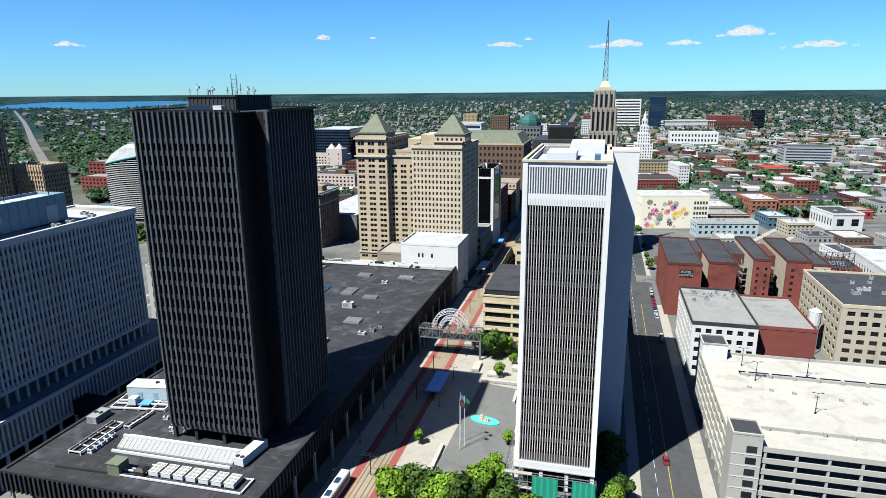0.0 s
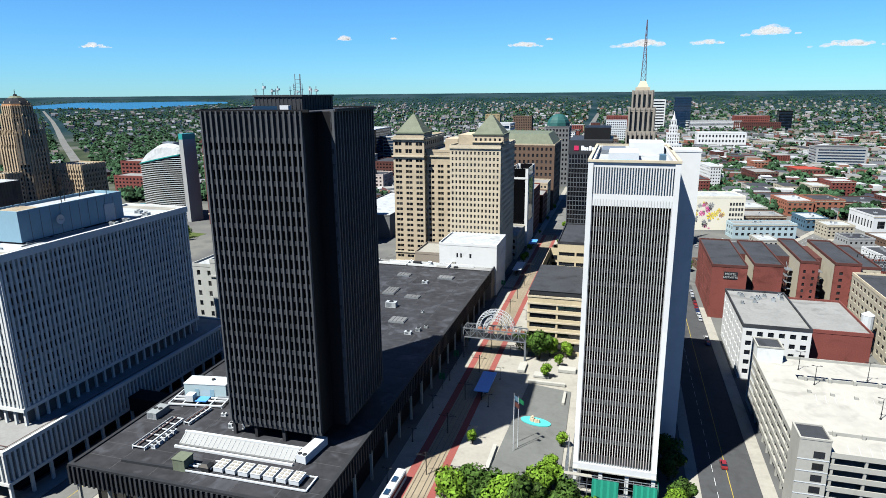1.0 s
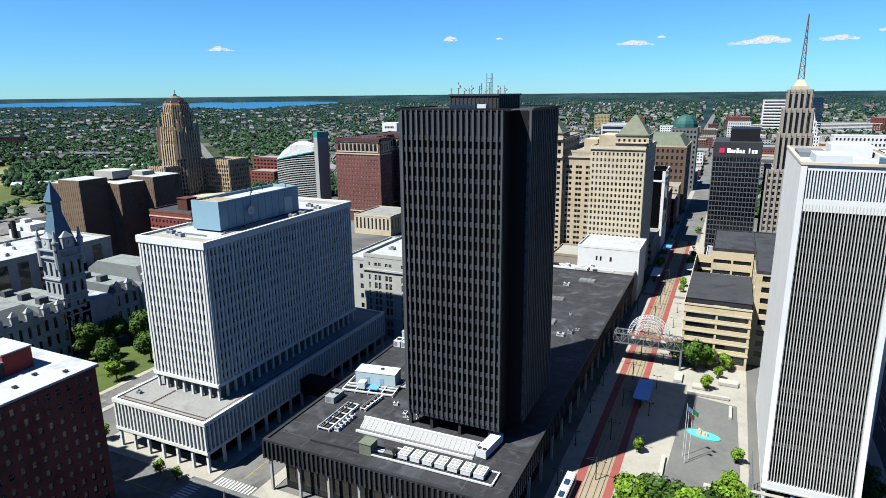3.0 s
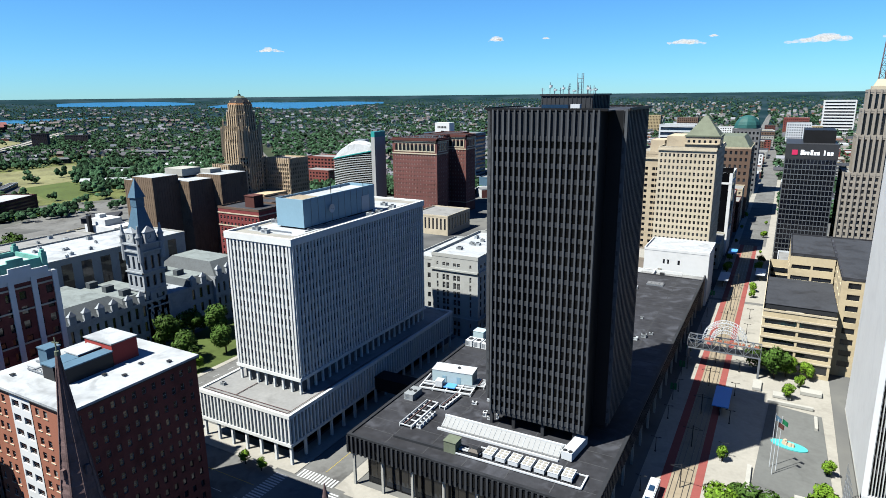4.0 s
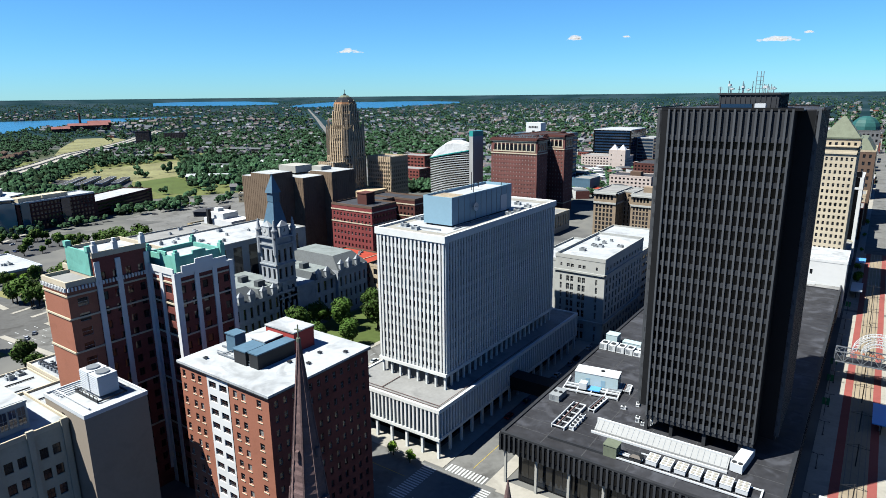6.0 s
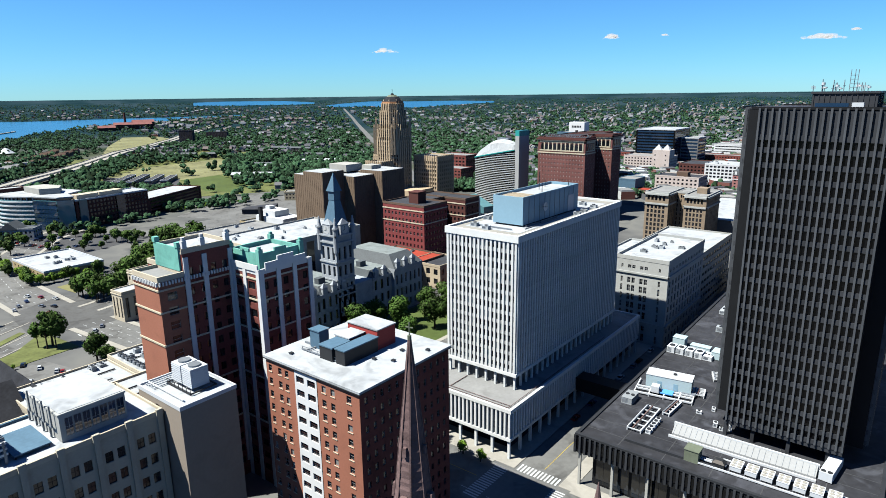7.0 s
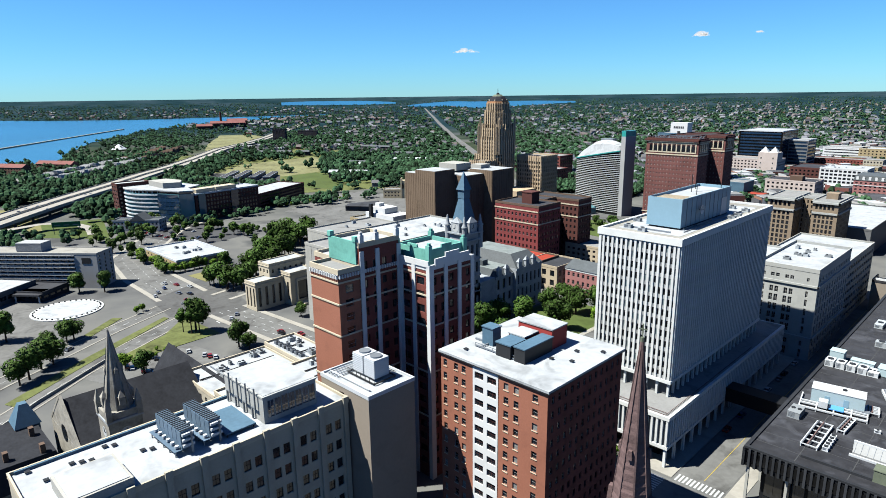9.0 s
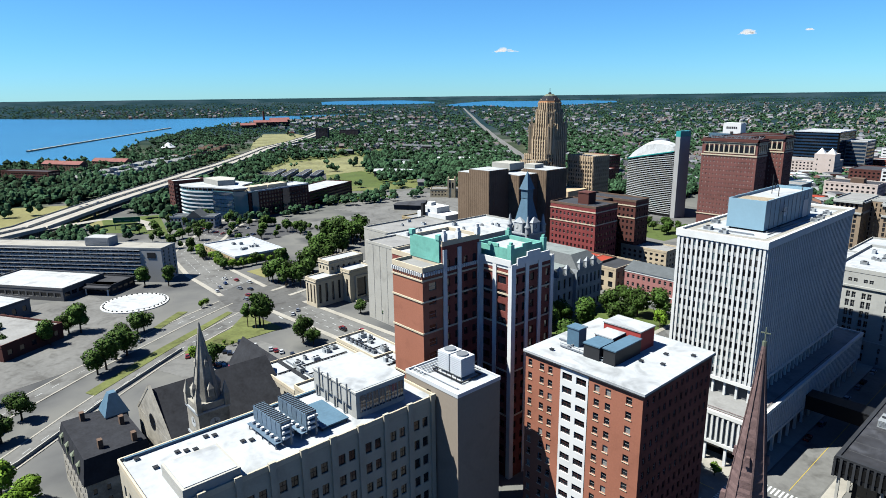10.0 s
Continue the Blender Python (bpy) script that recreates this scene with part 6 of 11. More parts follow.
    t = building("department_store", "large brown stone building with arched attic and green hip roof", -142, 590, 70, 62, 62, M["brown_brick"], 16, 14, 10, share=0.45, roof_mat=M["copper_pale"], rim=M["limestone"], cap=0)
    b = Build()
    b.prism(rect(1, 1, 69, 61), 62, 72, taper=0.82)
    part("hip_roof", b, M["copper_pale"], t, "pale green hipped metal roof")
    t = building("domed_building", "stone office tower with dark green dome", -100, 746, 28, 28, 70, M["precast_dark"], 7, 7, 12, share=0.5, cap=0)
    b = Build()
    for k in range(6):
        a0, a1 = k * 15, (k + 1) * 15
        b.ring(14, 14, 13.5 * math.cos(radians(a0)) + 0.01, 71 + 14 * math.sin(radians(a0)), 71 + 14 * math.sin(radians(a1)), 8, r1=13.5 * math.cos(radians(a1)) + 0.02)
    part("dome", b, M["dome_green"], t, "dark green metal dome")
    building("glass_office", "blue and white banded glass office", -168, 690, 36, 30, 76, M["steel_white"], 1, 1, 14, share=0.96, vshare=0.6, glass=M["glass_blue"], style="plain", cap=0)


twin_building()


# ---- north-west of the county block ----
def north_west():
    t = thing("stone_building", -184.2, 223, 0, "grey limestone bank building with tall grouped windows and white roof", "stone building")
    bud = [50]
    rows = [(1, 4.5), (6.0, 8.2), (11.5, 14.8), (15.8, 18.6), (19.6, 22.6), (23.6, 26.6), (27.6, 30.2), (34.4, 36.0)]
    block(t, 0, 0, 23.7, 52, 0, 39, M["grey_lime"], 6, 12, rows, 0.4, budget=bud, colsS=[(2.5, 3.4), (5.6, 7.0), (7.6, 9.0), (11.2, 12.6), (13.2, 14.6), (19.5, 20.4)], style="double")
    roof(t, 23.7, 52, 39, M["roof_white"], 1.2, M["grey_lime"])
    b = Build()
    for z in (9.6, 32.2):
        b.box(-0.6, -0.6, z, 24.3, -0.01, z + 0.8), b.box(23.71, -0.6, z, 24.3, 52, z + 0.8)
    part("cornice", b, M["grey_lime"], t)
    building("stone_building", "grey low tower end of a bank block", -196.0, 226, 11.5, 44, 36, M["grey_lime"], 2, 8, 7, share=0.3, cap=0, roof_mat=M["roof_white"])
    scatter_units(-180, 232, -164, 272, 39, 8, 31)
    building("stone_building", "pale open-sided parking and office block with white roof", -198, 275.4, 36, 60, 31, M["concrete"], 8, 12, 7, share=0.8, vshare=0.45, glass=M["glass_black"], style="plain", cap=12, roof_mat=M["roof_white"])
    # H-shaped brick offices: two wings with tall window strips, a recessed link between
    t = thing("twin_block", -239, 406, 0, "brown brick offices, two wings round a dark court, stone tops", "office building")
    for x0, W in ((0, 17), (28, 15)):
        cols = [(x0 + 1.6 + k * (W - 3.0) / 5, x0 + 1.6 + (k + 0.62) * (W - 3.0) / 5) for k in range(5)]
        rows = floors(5, 31, 8, 0.78) + floors(33.2, 39, 1, 0.6)
        block(t, x0, 0, W, 34, 0, 40, M["wing_brick"], 5, 10, rows, 0.35, budget=[60], style="plain", colsS=[(a - x0, b2 - x0) for a, b2 in cols])
        roof(t, W, 34, 40, M["roof_grey"], 0.9, M["grey_lime"], x0, 0)
        b = Build()
        for z, q in ((31.6, 0.7), (38.6, 1.1)):
            b.box(x0 - q, -q, z, x0 + W + q, -0.02, z + 1.2), b.box(x0 + W + 0.02, -q, z, x0 + W + q, 34, z + 1.2), b.box(x0 - q, -q, z, x0 - 0.02, 34, z + 1.2)
        part("cornice", b, M["grey_lime"], t)
    block(t, 17.01, 15, 10.98, 19, 0, 39.5, M["wing_brick"], 4, 4, floors(5, 38, 10, 0.7), 0.35, budget=[0], style="plain")
    roof(t, 10.98, 19, 39.5, M["roof_grey"], 0.9, M["grey_lime"], 17.01, 15)
    b = Build()
    b.box(32, 14, 40, 39, 22, 44)
    part("penthouse", b, M["wing_brick"], t)
    building("arena", "large white flat roofed hall", -222, 440, 40, 110, 18, M["precast_dark"], 0, 0, 0, cap=0, roof_mat=M["roof_white"])
    building("tan_hall", "tan stone hall with tall pilastered windows", -311, 410, 34, 40, 15.3, M["limestone_pale"], 9, 8, 1, share=0.45, vshare=0.7, roof_mat=M["roof_grey"], cap=0)
    # large red brick hotel with court
    t = thing("grand_hotel", -356.5, 454, 0, "large dark red brick hotel with arched white loggia and side court", "hotel")
    bud = [45]
    rows = floors(10, 60, 14, 0.42)
    for x, y, W, D in ((0, 0, 45.7, 20), (0, 20.1, 28, 36), (0, 56.2, 45.7, 20), (0, 76.3, 28, 22)):
        block(t, x, y, W, D, 0, 73, M["hotel_brick"], int(W / 3.0), int(D / 3.0), rows, 0.36, glass=M["blind"], frame=M["sash"], budget=bud)
        roof(t, W, D, 73, M["roof_dark"], 0.8, M["maroon_brick"], x, y)
        b = Build()
        for z, o, h in ((59.6, 0.4, 1.0), (70.6, 1.0, 0.7), (9, 0.5, 0.8)):
            b.box(x - o, y - o, z, x + W + o, y - 0.01, z + h), b.box(x + W + 0.01, y - o, z, x + W + o, y + D, z + h)
        part("cornice", b, M["limestone_pale"], t)
        b = Build()
        b.box(x - 1.3, y - 1.3, 71.3, x + W + 1.3, y - 0.01, 72.6), b.box(x + W + 0.01, y - 1.3, 71.3, x + W + 1.3, y + D, 72.6)
        part("eave", b, M["maroon_brick"], t)
        for fx, fy, L, ang in ((x, y, W, 0), (x + W, y, D, 90)):
            n = max(2, int(L / 4.2))
            c, sn = (1, 0) if ang == 0 else (0, 1)
            b = Build()
            b.box(1.6, -0.28, 61.6, L - 1.6, -0.01, 62.6), b.box(1.6, -0.28, 69.0, L - 1.6, -0.01, 70.2)
            part("loggia_band", b, M["limestone_pale"], t, "", (fx, fy, 0), ang)
            for i in range(n):
                u0, u1 = 2.2 + i * (L - 4.4) / n + 0.7, 2.2 + (i + 1) * (L - 4.4) / n - 0.7
                b = Build()
                m = (u0 + u1) / 2
                b.poly([(u0, -0.06, 62.7), (u1, -0.06, 62.7), (u1, -0.06, 66.6), (m + (u1 - m) * 0.7, -0.06, 67.9), (m, -0.06, 68.5), (m - (u1 - m) * 0.7, -0.06, 67.9), (u0, -0.06, 66.6)])
                part("arched_window", b, M["glass"], t, "", (fx, fy, 0), ang)
                b = Build()
                b.box(u1 + 0.25, -0.42, 62.6, u1 + 1.15, -0.01, 69.0)
                part("loggia_column", b, M["limestone_pale"], t, "", (fx, fy, 0), ang)
    r = Build()
    rr = random.Random(3)
    for i in range(60):
        a, c = rr.uniform(1, 44), rr.uniform(1, 19)
        r.bar((a, c, 73), (a + rr.uniform(-2, 2), c + rr.uniform(-1, 1), 73 + rr.uniform(1, 3)), 0.3)
    part("roof_steel", r, M["steel_grey"], t)
    # courthouse with curved white roof and glass fin tower
    t = thing("courthouse", -437, 471, 0, "white louvred glass courthouse with swelling white roof and tall fin", "courthouse", -10.8)
    N, L = 14, 53.4
    bow = [(L * i / N, -3.2 * math.sin(math.pi * i / N)) for i in range(N + 1)]
    edge = lambda u: 50.0 + 10.0 * u / L
    b = Build()
    for (xa, ya), (xb, yb) in zip(bow, bow[1:]):
        b.poly([(xa, ya, 0), (xb, yb, 0), (xb, yb, edge(xb)), (xa, ya, edge(xa))])
    b.poly([(L, 0, 0), (L, 16, 0), (L, 16, 60), (L, 0, 60)]), b.poly([(0, 16, 0), (0, 0, 0), (0, 0, 50), (0, 16, 50)]), b.poly([(L, 16, 0), (0, 16, 0), (0, 16, 50), (L, 16, 60)])
    part("glass_body", b, M["glass"], t)
    for k in range(33):
        z = 3.0 + k * 1.72
        b = Build()
        for (xa, ya), (xb, yb) in zip(bow, bow[1:]):
            if z < edge(xa):
                b.bar((xa, ya - 0.5, z), (xb, yb - 0.5, z), 0.5)
        part("louvre", b, M["louvre_white"], t)
        if z < 50:
            b = Build()
            b.box(-0.5, 0.4, z - 0.35, -0.01, 15.6, z + 0.35), b.box(L + 0.01, 13.2, z - 0.25, L + 0.3, 15.6, z + 0.25)
            part("louvre", b, M["louvre_white"], t)
    b = Build()
    swell = lambda u: edge(u) + 13.0 * max(0.0, math.sin(math.pi * u / L)) ** 0.55
    for (xa, ya), (xb, yb) in zip(bow, bow[1:]):
        lift = lambda x, y: [(x, y - 0.9, edge(x)), (x, y + 1.5, edge(x) + (swell(x) - edge(x)) * 0.75), (x, y + 8, swell(x)), (x, 16, swell(x) - 3)]
        A, B_ = lift(xa, ya), lift(xb, yb)
        for p in range(3):
            b.poly([A[p], B_[p], B_[p + 1], A[p + 1]])
        b.poly([(xb, 16, edge(xb) - 1), (xa, 16, edge(xa) - 1), A[3], B_[3]])
    part("curved_roof", b, M["roof_white"], t, "bowed white metal roof")
    b = Build()
    for (xa, ya), (xb, yb) in zip(bow, bow[1:]):
        b.bar((xa, ya - 1.0, edge(xa)), (xb, yb - 1.0, edge(xb)), 0.9)
    part("eave", b, M["teal_glass"], t, "teal metal eave along the sloping roof line")
    b = Build()
    b.box(22, 8, 66.2, 36, 14, 69.4)
    part("roof_plant", b, M["steel_grey"], t)
    b = Build()
    b.box(L + 0.6, -1.0, 0, L + 5.4, 13, 73)
    part("fin_tower", b, M["precast_mid"], t)
    b = Build()
    b.box(L + 0.6, -1.0, 73, L + 5.4, 13, 78)
    part("fin_glass", b, M["teal_glass"], t, "teal glass tower top")
    b = Build()
    q = [(8, -26), (34, -22), (34, -8), (8, -8)]
    top = (15, 6, 6, 15)
    for i in range(4):
        j = (i + 1) % 4
        b.poly([(*q[i], 0), (*q[j], 0), (*q[j], top[j]), (*q[i], top[i])])
    b.poly([(*q[i], top[i]) for i in range(4)])
    part("pavilion", b, M["glass_green"], t, "pale glass entrance pavilion")
    ob = thing("obelisk", -387.5, 405, 0, "white stone obelisk in a round square", "obelisk")
    b = Build()
    b.prism(rect(-3.5, -3.5, 3.5, 3.5), 0, 4, taper=0.9), b.prism(rect(-1.7, -1.7, 1.7, 1.7), 4, 22.5, taper=0.6), b.prism(rect(-1.0, -1.0, 1.0, 1.0), 22.5, 24.5, taper=0.05)
    part("shaft", b, M["white_stone"], ob)
    building("garage_building", "white banded parking building", -396, 560, 48, 36, 26, M["steel_white"], 1, 1, 6, share=0.96, vshare=0.4, glass=M["glass_black"], style="plain", cap=0, roof_mat=M["roof_grey"])
    building("brick_office", "red brick and white framed office", -620, 640, 48, 30, 30, M["red_brick"], 8, 6, 6, share=0.6, cap=0, roof_mat=M["roof_grey"])
    building("brick_office", "lower red brick office with square windows", -585, 590, 42, 26, 19, M["red_brick"], 8, 5, 4, share=0.5, cap=0, roof_mat=M["roof_grey"])
    building("glass_office", "dark blue glass medical office with white top floors", -446, 920, 60, 70, 55, M["glass_black"], 1, 1, 12, share=0.97, vshare=0.6, glass=M["glass_blue"], style="plain", cap=0, roof_mat=M["roof_white"], rim=M["steel_white"])
    building("glass_office", "lower dark glass clinic wing", -386, 950, 26, 40, 42, M["precast_dark"], 1, 1, 8, share=0.97, vshare=0.6, glass=M["glass_blue"], style="plain", cap=0, roof_mat=M["roof_grey"], rim=M["steel_white"])
    t = building("glass_office", "long blue panelled block with white sign tower", -462, 690, 74, 30, 62, M["slate_blue"], 1, 1, 12, share=0.97, vshare=0.5, glass=M["glass_blue"], style="plain", cap=0, roof_mat=M["roof_grey"])
    b = Build()
    b.box(16, 0, 62.1, 37, 14, 75.2)
    part("sign_block", b, M["white_stone"], t, "white sign tower with a dark name panel")
    b = Build()
    for k in range(6):
        b.box(20 + k * 2.2, -0.2, 68.6, 21.5 + k * 2.2, -0.02, 71.0)
    b.box(25, -0.15, 62.3, 28.5, -0.02, 65.4)
    part("sign_bar", b, M["steel_dark"], t)
    t = building("pink_office", "pale pink stone office with two white pyramid turrets", -431, 838, 66, 34, 22, M["pink_stone"], 14, 8, 5, share=0.5, cap=0, roof_mat=M["roof_grey"])
    b = Build()
    b.box(42, -1, 0, 66, -0.02, 32), b.box(42, -0.01, 22.02, 66, 20, 32)
    part("turret_block", b, M["pink_stone"], t)
    for x in (43, 55):
        b = Build()
        b.prism(rect(x, 1, x + 10, 11), 32.02, 39, taper=0.05)
        part("turret", b, M["white_stone"], t)
    for k in range(8):
        part("window", pane_mesh(1.6, 2.2, "pair", M["glass"], M["sash"]), None, t, "", (45 + (k % 2) * 15, -1.03, 4 + (k // 2) * 6.5))
    building("white_office", "white six storey loft building with large square windows", -292, 746, 46, 36, 26, M["white_stone"], 10, 8, 6, share=0.7, vshare=0.6, cap=0, roof_mat=M["roof_white"], rim=M["white_stone"])
    scatter_units(-286, 752, -252, 776, 26, 5, 61)
    building("brick_office", "dark red brick warehouse with flat roof", -327, 760, 32, 50, 23, M["maroon_brick"], 7, 8, 5, share=0.5, cap=0, roof_mat=M["roof_dark"])
    t = building("brick_office", "pink brick apartment house with grey mansard storey", -246, 688, 34, 34, 22, M["pink_brick"], 8, 8, 6, share=0.5, cap=0, roof_mat=M["slate_grey"], band=((17, 0.6, 0.4),), cornice=M["white_stone"])
    b = Build()
    b.prism(rect(-0.4, -0.4, 34.4, 34.4), 22.02, 27, taper=0.93)
    part("mansard", b, M["slate_grey"], t)
    for k in range(6):
        b = Build()
        b.box(2 + k * 5.4, -0.3, 22.6, 4.2 + k * 5.4, 1.8, 25.8)
        part("dormer", b, M["white_stone"], t)
    t = building("tan_office", "cream stone office with rooftop plant", -322, 662, 48, 32, 19, M["pink_stone"], 10, 7, 4, share=0.5, cap=0, roof_mat=M["roof_dark"])
    b = Build()
    b.box(22, 6, 19, 34, 16, 24)
    part("penthouse", b, M["brown_brick"], t)
    building("white_office", "long white office with ribbon windows", -384, 1130, 60, 40, 20, M["white_stone"], 1, 1, 4, share=0.96, vshare=0.4, style="plain", cap=0, roof_mat=M["roof_grey"])
    building("brick_office", "long low red brick loft block", -368, 1000, 70, 24, 13, M["red_brick"], 16, 5, 3, share=0.5, cap=0, roof_mat=M["roof_grey"])
    building("tan_office", "pale tan flat roofed block", -332, 1125, 44, 40, 20, M["tan_brick"], 8, 6, 4, share=0.4, cap=0, roof_mat=M["roof_white"])
    building("tan_office", "low tan block with flat roof", -292, 915, 26, 26, 12, M["tan_brick"], 6, 6, 3, share=0.4, cap=0, roof_mat=M["roof_grey"])
    building("low_building", "low building with blue metal walls", -356, 634, 22, 30, 16, M["slate_blue"], 0, 0, 0, cap=0, roof_mat=M["roof_grey"])
    building("low_building", "low shop with red roof", -336, 628, 24, 18, 6, M["maroon_brick"], 5, 4, 1, cap=0, roof_mat=M["roof_red"])


north_west()


# ---- city hall ----
def city_hall():
    t = thing("city_hall", -460, 376, 0, "tall ochre stone art deco city hall with stepped tower and crown", "city hall")
    stone = M["cityhall"]
    def chamfered(h, c):
        return [(h - c, -h), (h, -h + c), (h, h - c), (h - c, h), (-h + c, h), (-h, h - c), (-h, -h + c), (-h + c, -h)]
    def tier(h, c, z0, z1, nf, bays=6, thin=3, pier_up=1.6, budget=None):
        """A storeyed ring of walls with cut corners, its piers running past the top."""
        pts = chamfered(h, c)
        for i in range(8):
            (x0, y0), (x1, y1) = pts[i - 1], pts[i]
            L = math.hypot(x1 - x0, y1 - y0)
            way = ((x1 - x0) / L, (y1 - y0) / L)
            n = bays if i % 2 == 0 else thin
            facade(t, (x0, y0), way, L, z0, z1, spans(L, n, 0.42), floors(z0 + 0.4, z1 - 0.6, nf, 0.6), stone, M["glass"], M["sash_dark"], 0.6, "plain", budget or [0])
            b = Build()
            w = L / n * 0.2
            b.prism([(-w, -0.75), (w, -0.75), (w, 0.0), (-w, 0.0)], 0, z1 - z0 + 0.2), b.prism([(-w * 0.7, -0.6), (w * 0.7, -0.6), (w * 0.7, 0.3), (-w * 0.7, 0.3)], z1 - z0 + 0.2, z1 - z0 + pier_up, taper=0.6)
            pier = b.mesh("pier", stone)
            for k in range(n + 1):
                part("pier", pier, None, t, "", (x0 + way[0] * (w + k * (L - 2 * w) / n), y0 + way[1] * (w + k * (L - 2 * w) / n), z0), math.degrees(math.atan2(way[1], way[0])))
        b = Build()
        b.prism(pts, z1 - 0.4, z1 + 0.3)
        part("ledge", b, M["limestone"], t)
    tier(13.0, 5.6, 0, 72, 20, 5, 3, 3.4, [20])
    tier(12.2, 5.2, 72, 82, 3, 5, 3, 4.2)
    tier(10.2, 4.6, 82, 95.5, 4, 4, 3, 2.6)
    tier(8.7, 4.2, 95.5, 103.6, 2, 4, 3, 0.8)
    # taller buttress piers that climb the cut corners
    for sx in (-1, 1):
        for sy in (-1, 1):
            for q, up in ((0.0, 90.0), (-2.2, 84.0), (2.2, 84.0)):
                b = Build()
                b.prism(rect(-0.7, -1.5, 0.7, 0.5), 60, up, taper=0.75), b.prism(rect(-0.45, -1.1, 0.45, 0.4), up, up + 2.4, taper=0.2)
                part("buttress", b, stone, t, "", (sx * (10.4 - abs(q) * 0.1) - sy * q * 0.7 * sx * sy, sy * (10.4 - abs(q) * 0.1) + q * 0.7 * sx * sy, 0), {(1, -1): 45, (1, 1): 135, (-1, 1): 225, (-1, -1): 315}[(sx, sy)])
    # tiled crown
    for h, c, z0, z1, mat, tp in ((8.9, 4.3, 103.6, 105.4, "roof_red_tile", 0.97), (8.4, 4.1, 105.4, 107.6, "slate", 0.82), (6.8, 3.3, 107.6, 109.6, "slate", 0.72), (4.6, 2.2, 109.6, 111.2, "copper_pale", 0.6)):
        b = Build()
        b.prism(chamfered(h, c), z0, z1, taper=tp)
        part("crown_tier", b, M[mat], t)
    for i in range(8):
        a = radians(22.5 + 45 * i)
        b = Build()
        b.prism(rect(8.2 * math.cos(a) - 0.7, 8.2 * math.sin(a) - 0.7, 8.2 * math.cos(a) + 0.7, 8.2 * math.sin(a) + 0.7), 103.6, 107.2, taper=0.4)
        part("pinnacle", b, M["limestone"], t)
    b = Build()
    b.ring(0, 0, 1.6, 111.2, 112.6, 8, r1=1.0), b.bar((0, 0, 112.6), (0, 0, 116), 0.3)
    part("lantern", b, M["slate"], t)
    # wings and the front bay
    for x, y, W, D, H in ((12.0, 13.2, 27, 24, 57), (-39.0, 13.2, 27, 24, 55), (-9.5, -27, 19, 14, 54), (-6.5, -30, 13, 3, 50)):
        nS, nE = int(W / 2.7), int(D / 2.7)
        block(t, x, y, W, D, 0, H, stone, nS, max(1, nE), floors(2, H - 3, 14, 0.6), 0.42, budget=[6], style="plain", depth=0.5)
        roof(t, W, D, H, M["roof_tan"], 1.2, stone, x, y)
        b = Build()
        b.box(-0.4, -0.5, 0, 0.4, -0.005, H + 1.8)
        pier = b.mesh("pier", stone)
        for i in range(nS + 1):
            part("pier", pier, None, t, "", (x + 0.5 + i * (W - 1) / nS, y, 0))
        for i in range(nE + 1):
            part("pier", pier, None, t, "", (x + W, y + 0.5 + i * (D - 1) / max(1, nE), 0), 90)
    b = Build()
    b.box(-34, -14, 0, -13.2, 13, 30), b.box(13.2, -14, 0, 34, 13, 30)
    part("low_wing", b, stone, t)
    # brown ribbed court house
    t = thing("court_building", -425, 243, 0, "brown ribbed concrete court building with blind tower slabs", "court building")
    for x, y, W, D, H in ((0, 0, 20, 20, 59.7), (-18, 6, 18, 26, 56), (8, 20.1, 22, 20, 55.5), (16, 40.2, 22, 24, 58), (-10, 40.2, 26, 24, 57)):
        b = Build()
        b.box(x, y, 0, x + W, y + D, H)
        part("slab", b, M["brown_concrete"], t)
        b = Build()
        for i in range(int(W / 2)):
            b.box(x + 0.4 + i * 2.0, y - 0.12, 0, x + 1.4 + i * 2.0, y - 0.005, H)
        for i in range(int(D / 2)):
            b.box(x + W + 0.005, y + 0.4 + i * 2.0, 0, x + W + 0.12, y + 1.4 + i * 2.0, H)
        tagged(part("ribbing", b, M["brown_concrete"], t), kind="stuff")
        b = Build()
        b.box(x + 0.3, y + 0.3, H, x + W - 0.3, y + D - 0.3, H + 0.2)
        part("roof", b, M["roof_white"], t)
    b = Build()
    b.box(-6, 30, 57, 12, 46, 62), b.box(14, 44, 58, 24, 54, 61)
    part("plant_room", b, M["concrete"], t)
    # red brick block with courts
    t = thing("brick_office", -361, 256, 0, "dark red brick office with pale string courses and side court", "brick office")
    bud = [45]
    rows = floors(2, 38, 9, 0.5)
    for x, y, W, D, H in ((0, 0, 35.4, 24, 42), (0, 24.1, 22, 14, 42), (0, 38.2, 40, 16, 42)):
        block(t, x, y, W, D, 0, H, M["crimson_brick"] if y < 5 else M["maroon_brick"], int(W / 3.2), int(D / 3), rows, 0.45, budget=bud)
        roof(t, W, D, H, M["roof_dark"], 0.9, M["brown_brick"], x, y)
        b = Build()
        for z in (30.6, 38.6):
            b.box(x - 0.3, y - 0.3, z, x + W + 0.3, y - 0.01, z + 0.7), b.box(x + W + 0.01, y - 0.3, z, x + W + 0.3, y + D, z + 0.7)
        part("string_course", b, M["limestone_pale"], t)
    b = Build()
    b.box(16, 8, 42, 24, 16, 49), b.box(15.7, 7.7, 49, 24.3, 16.3, 49.6)
    part("penthouse", b, M["maroon_brick"], t)
    building("low_building", "low building with bright red flat roof", -348, 222, 40, 32, 14, M["maroon_brick"], 9, 6, 3, roof_mat=M["roof_red"], rim=M["brown_brick"], cap=0)
    scatter_units(-340, 226, -312, 250, 14, 8, 41)
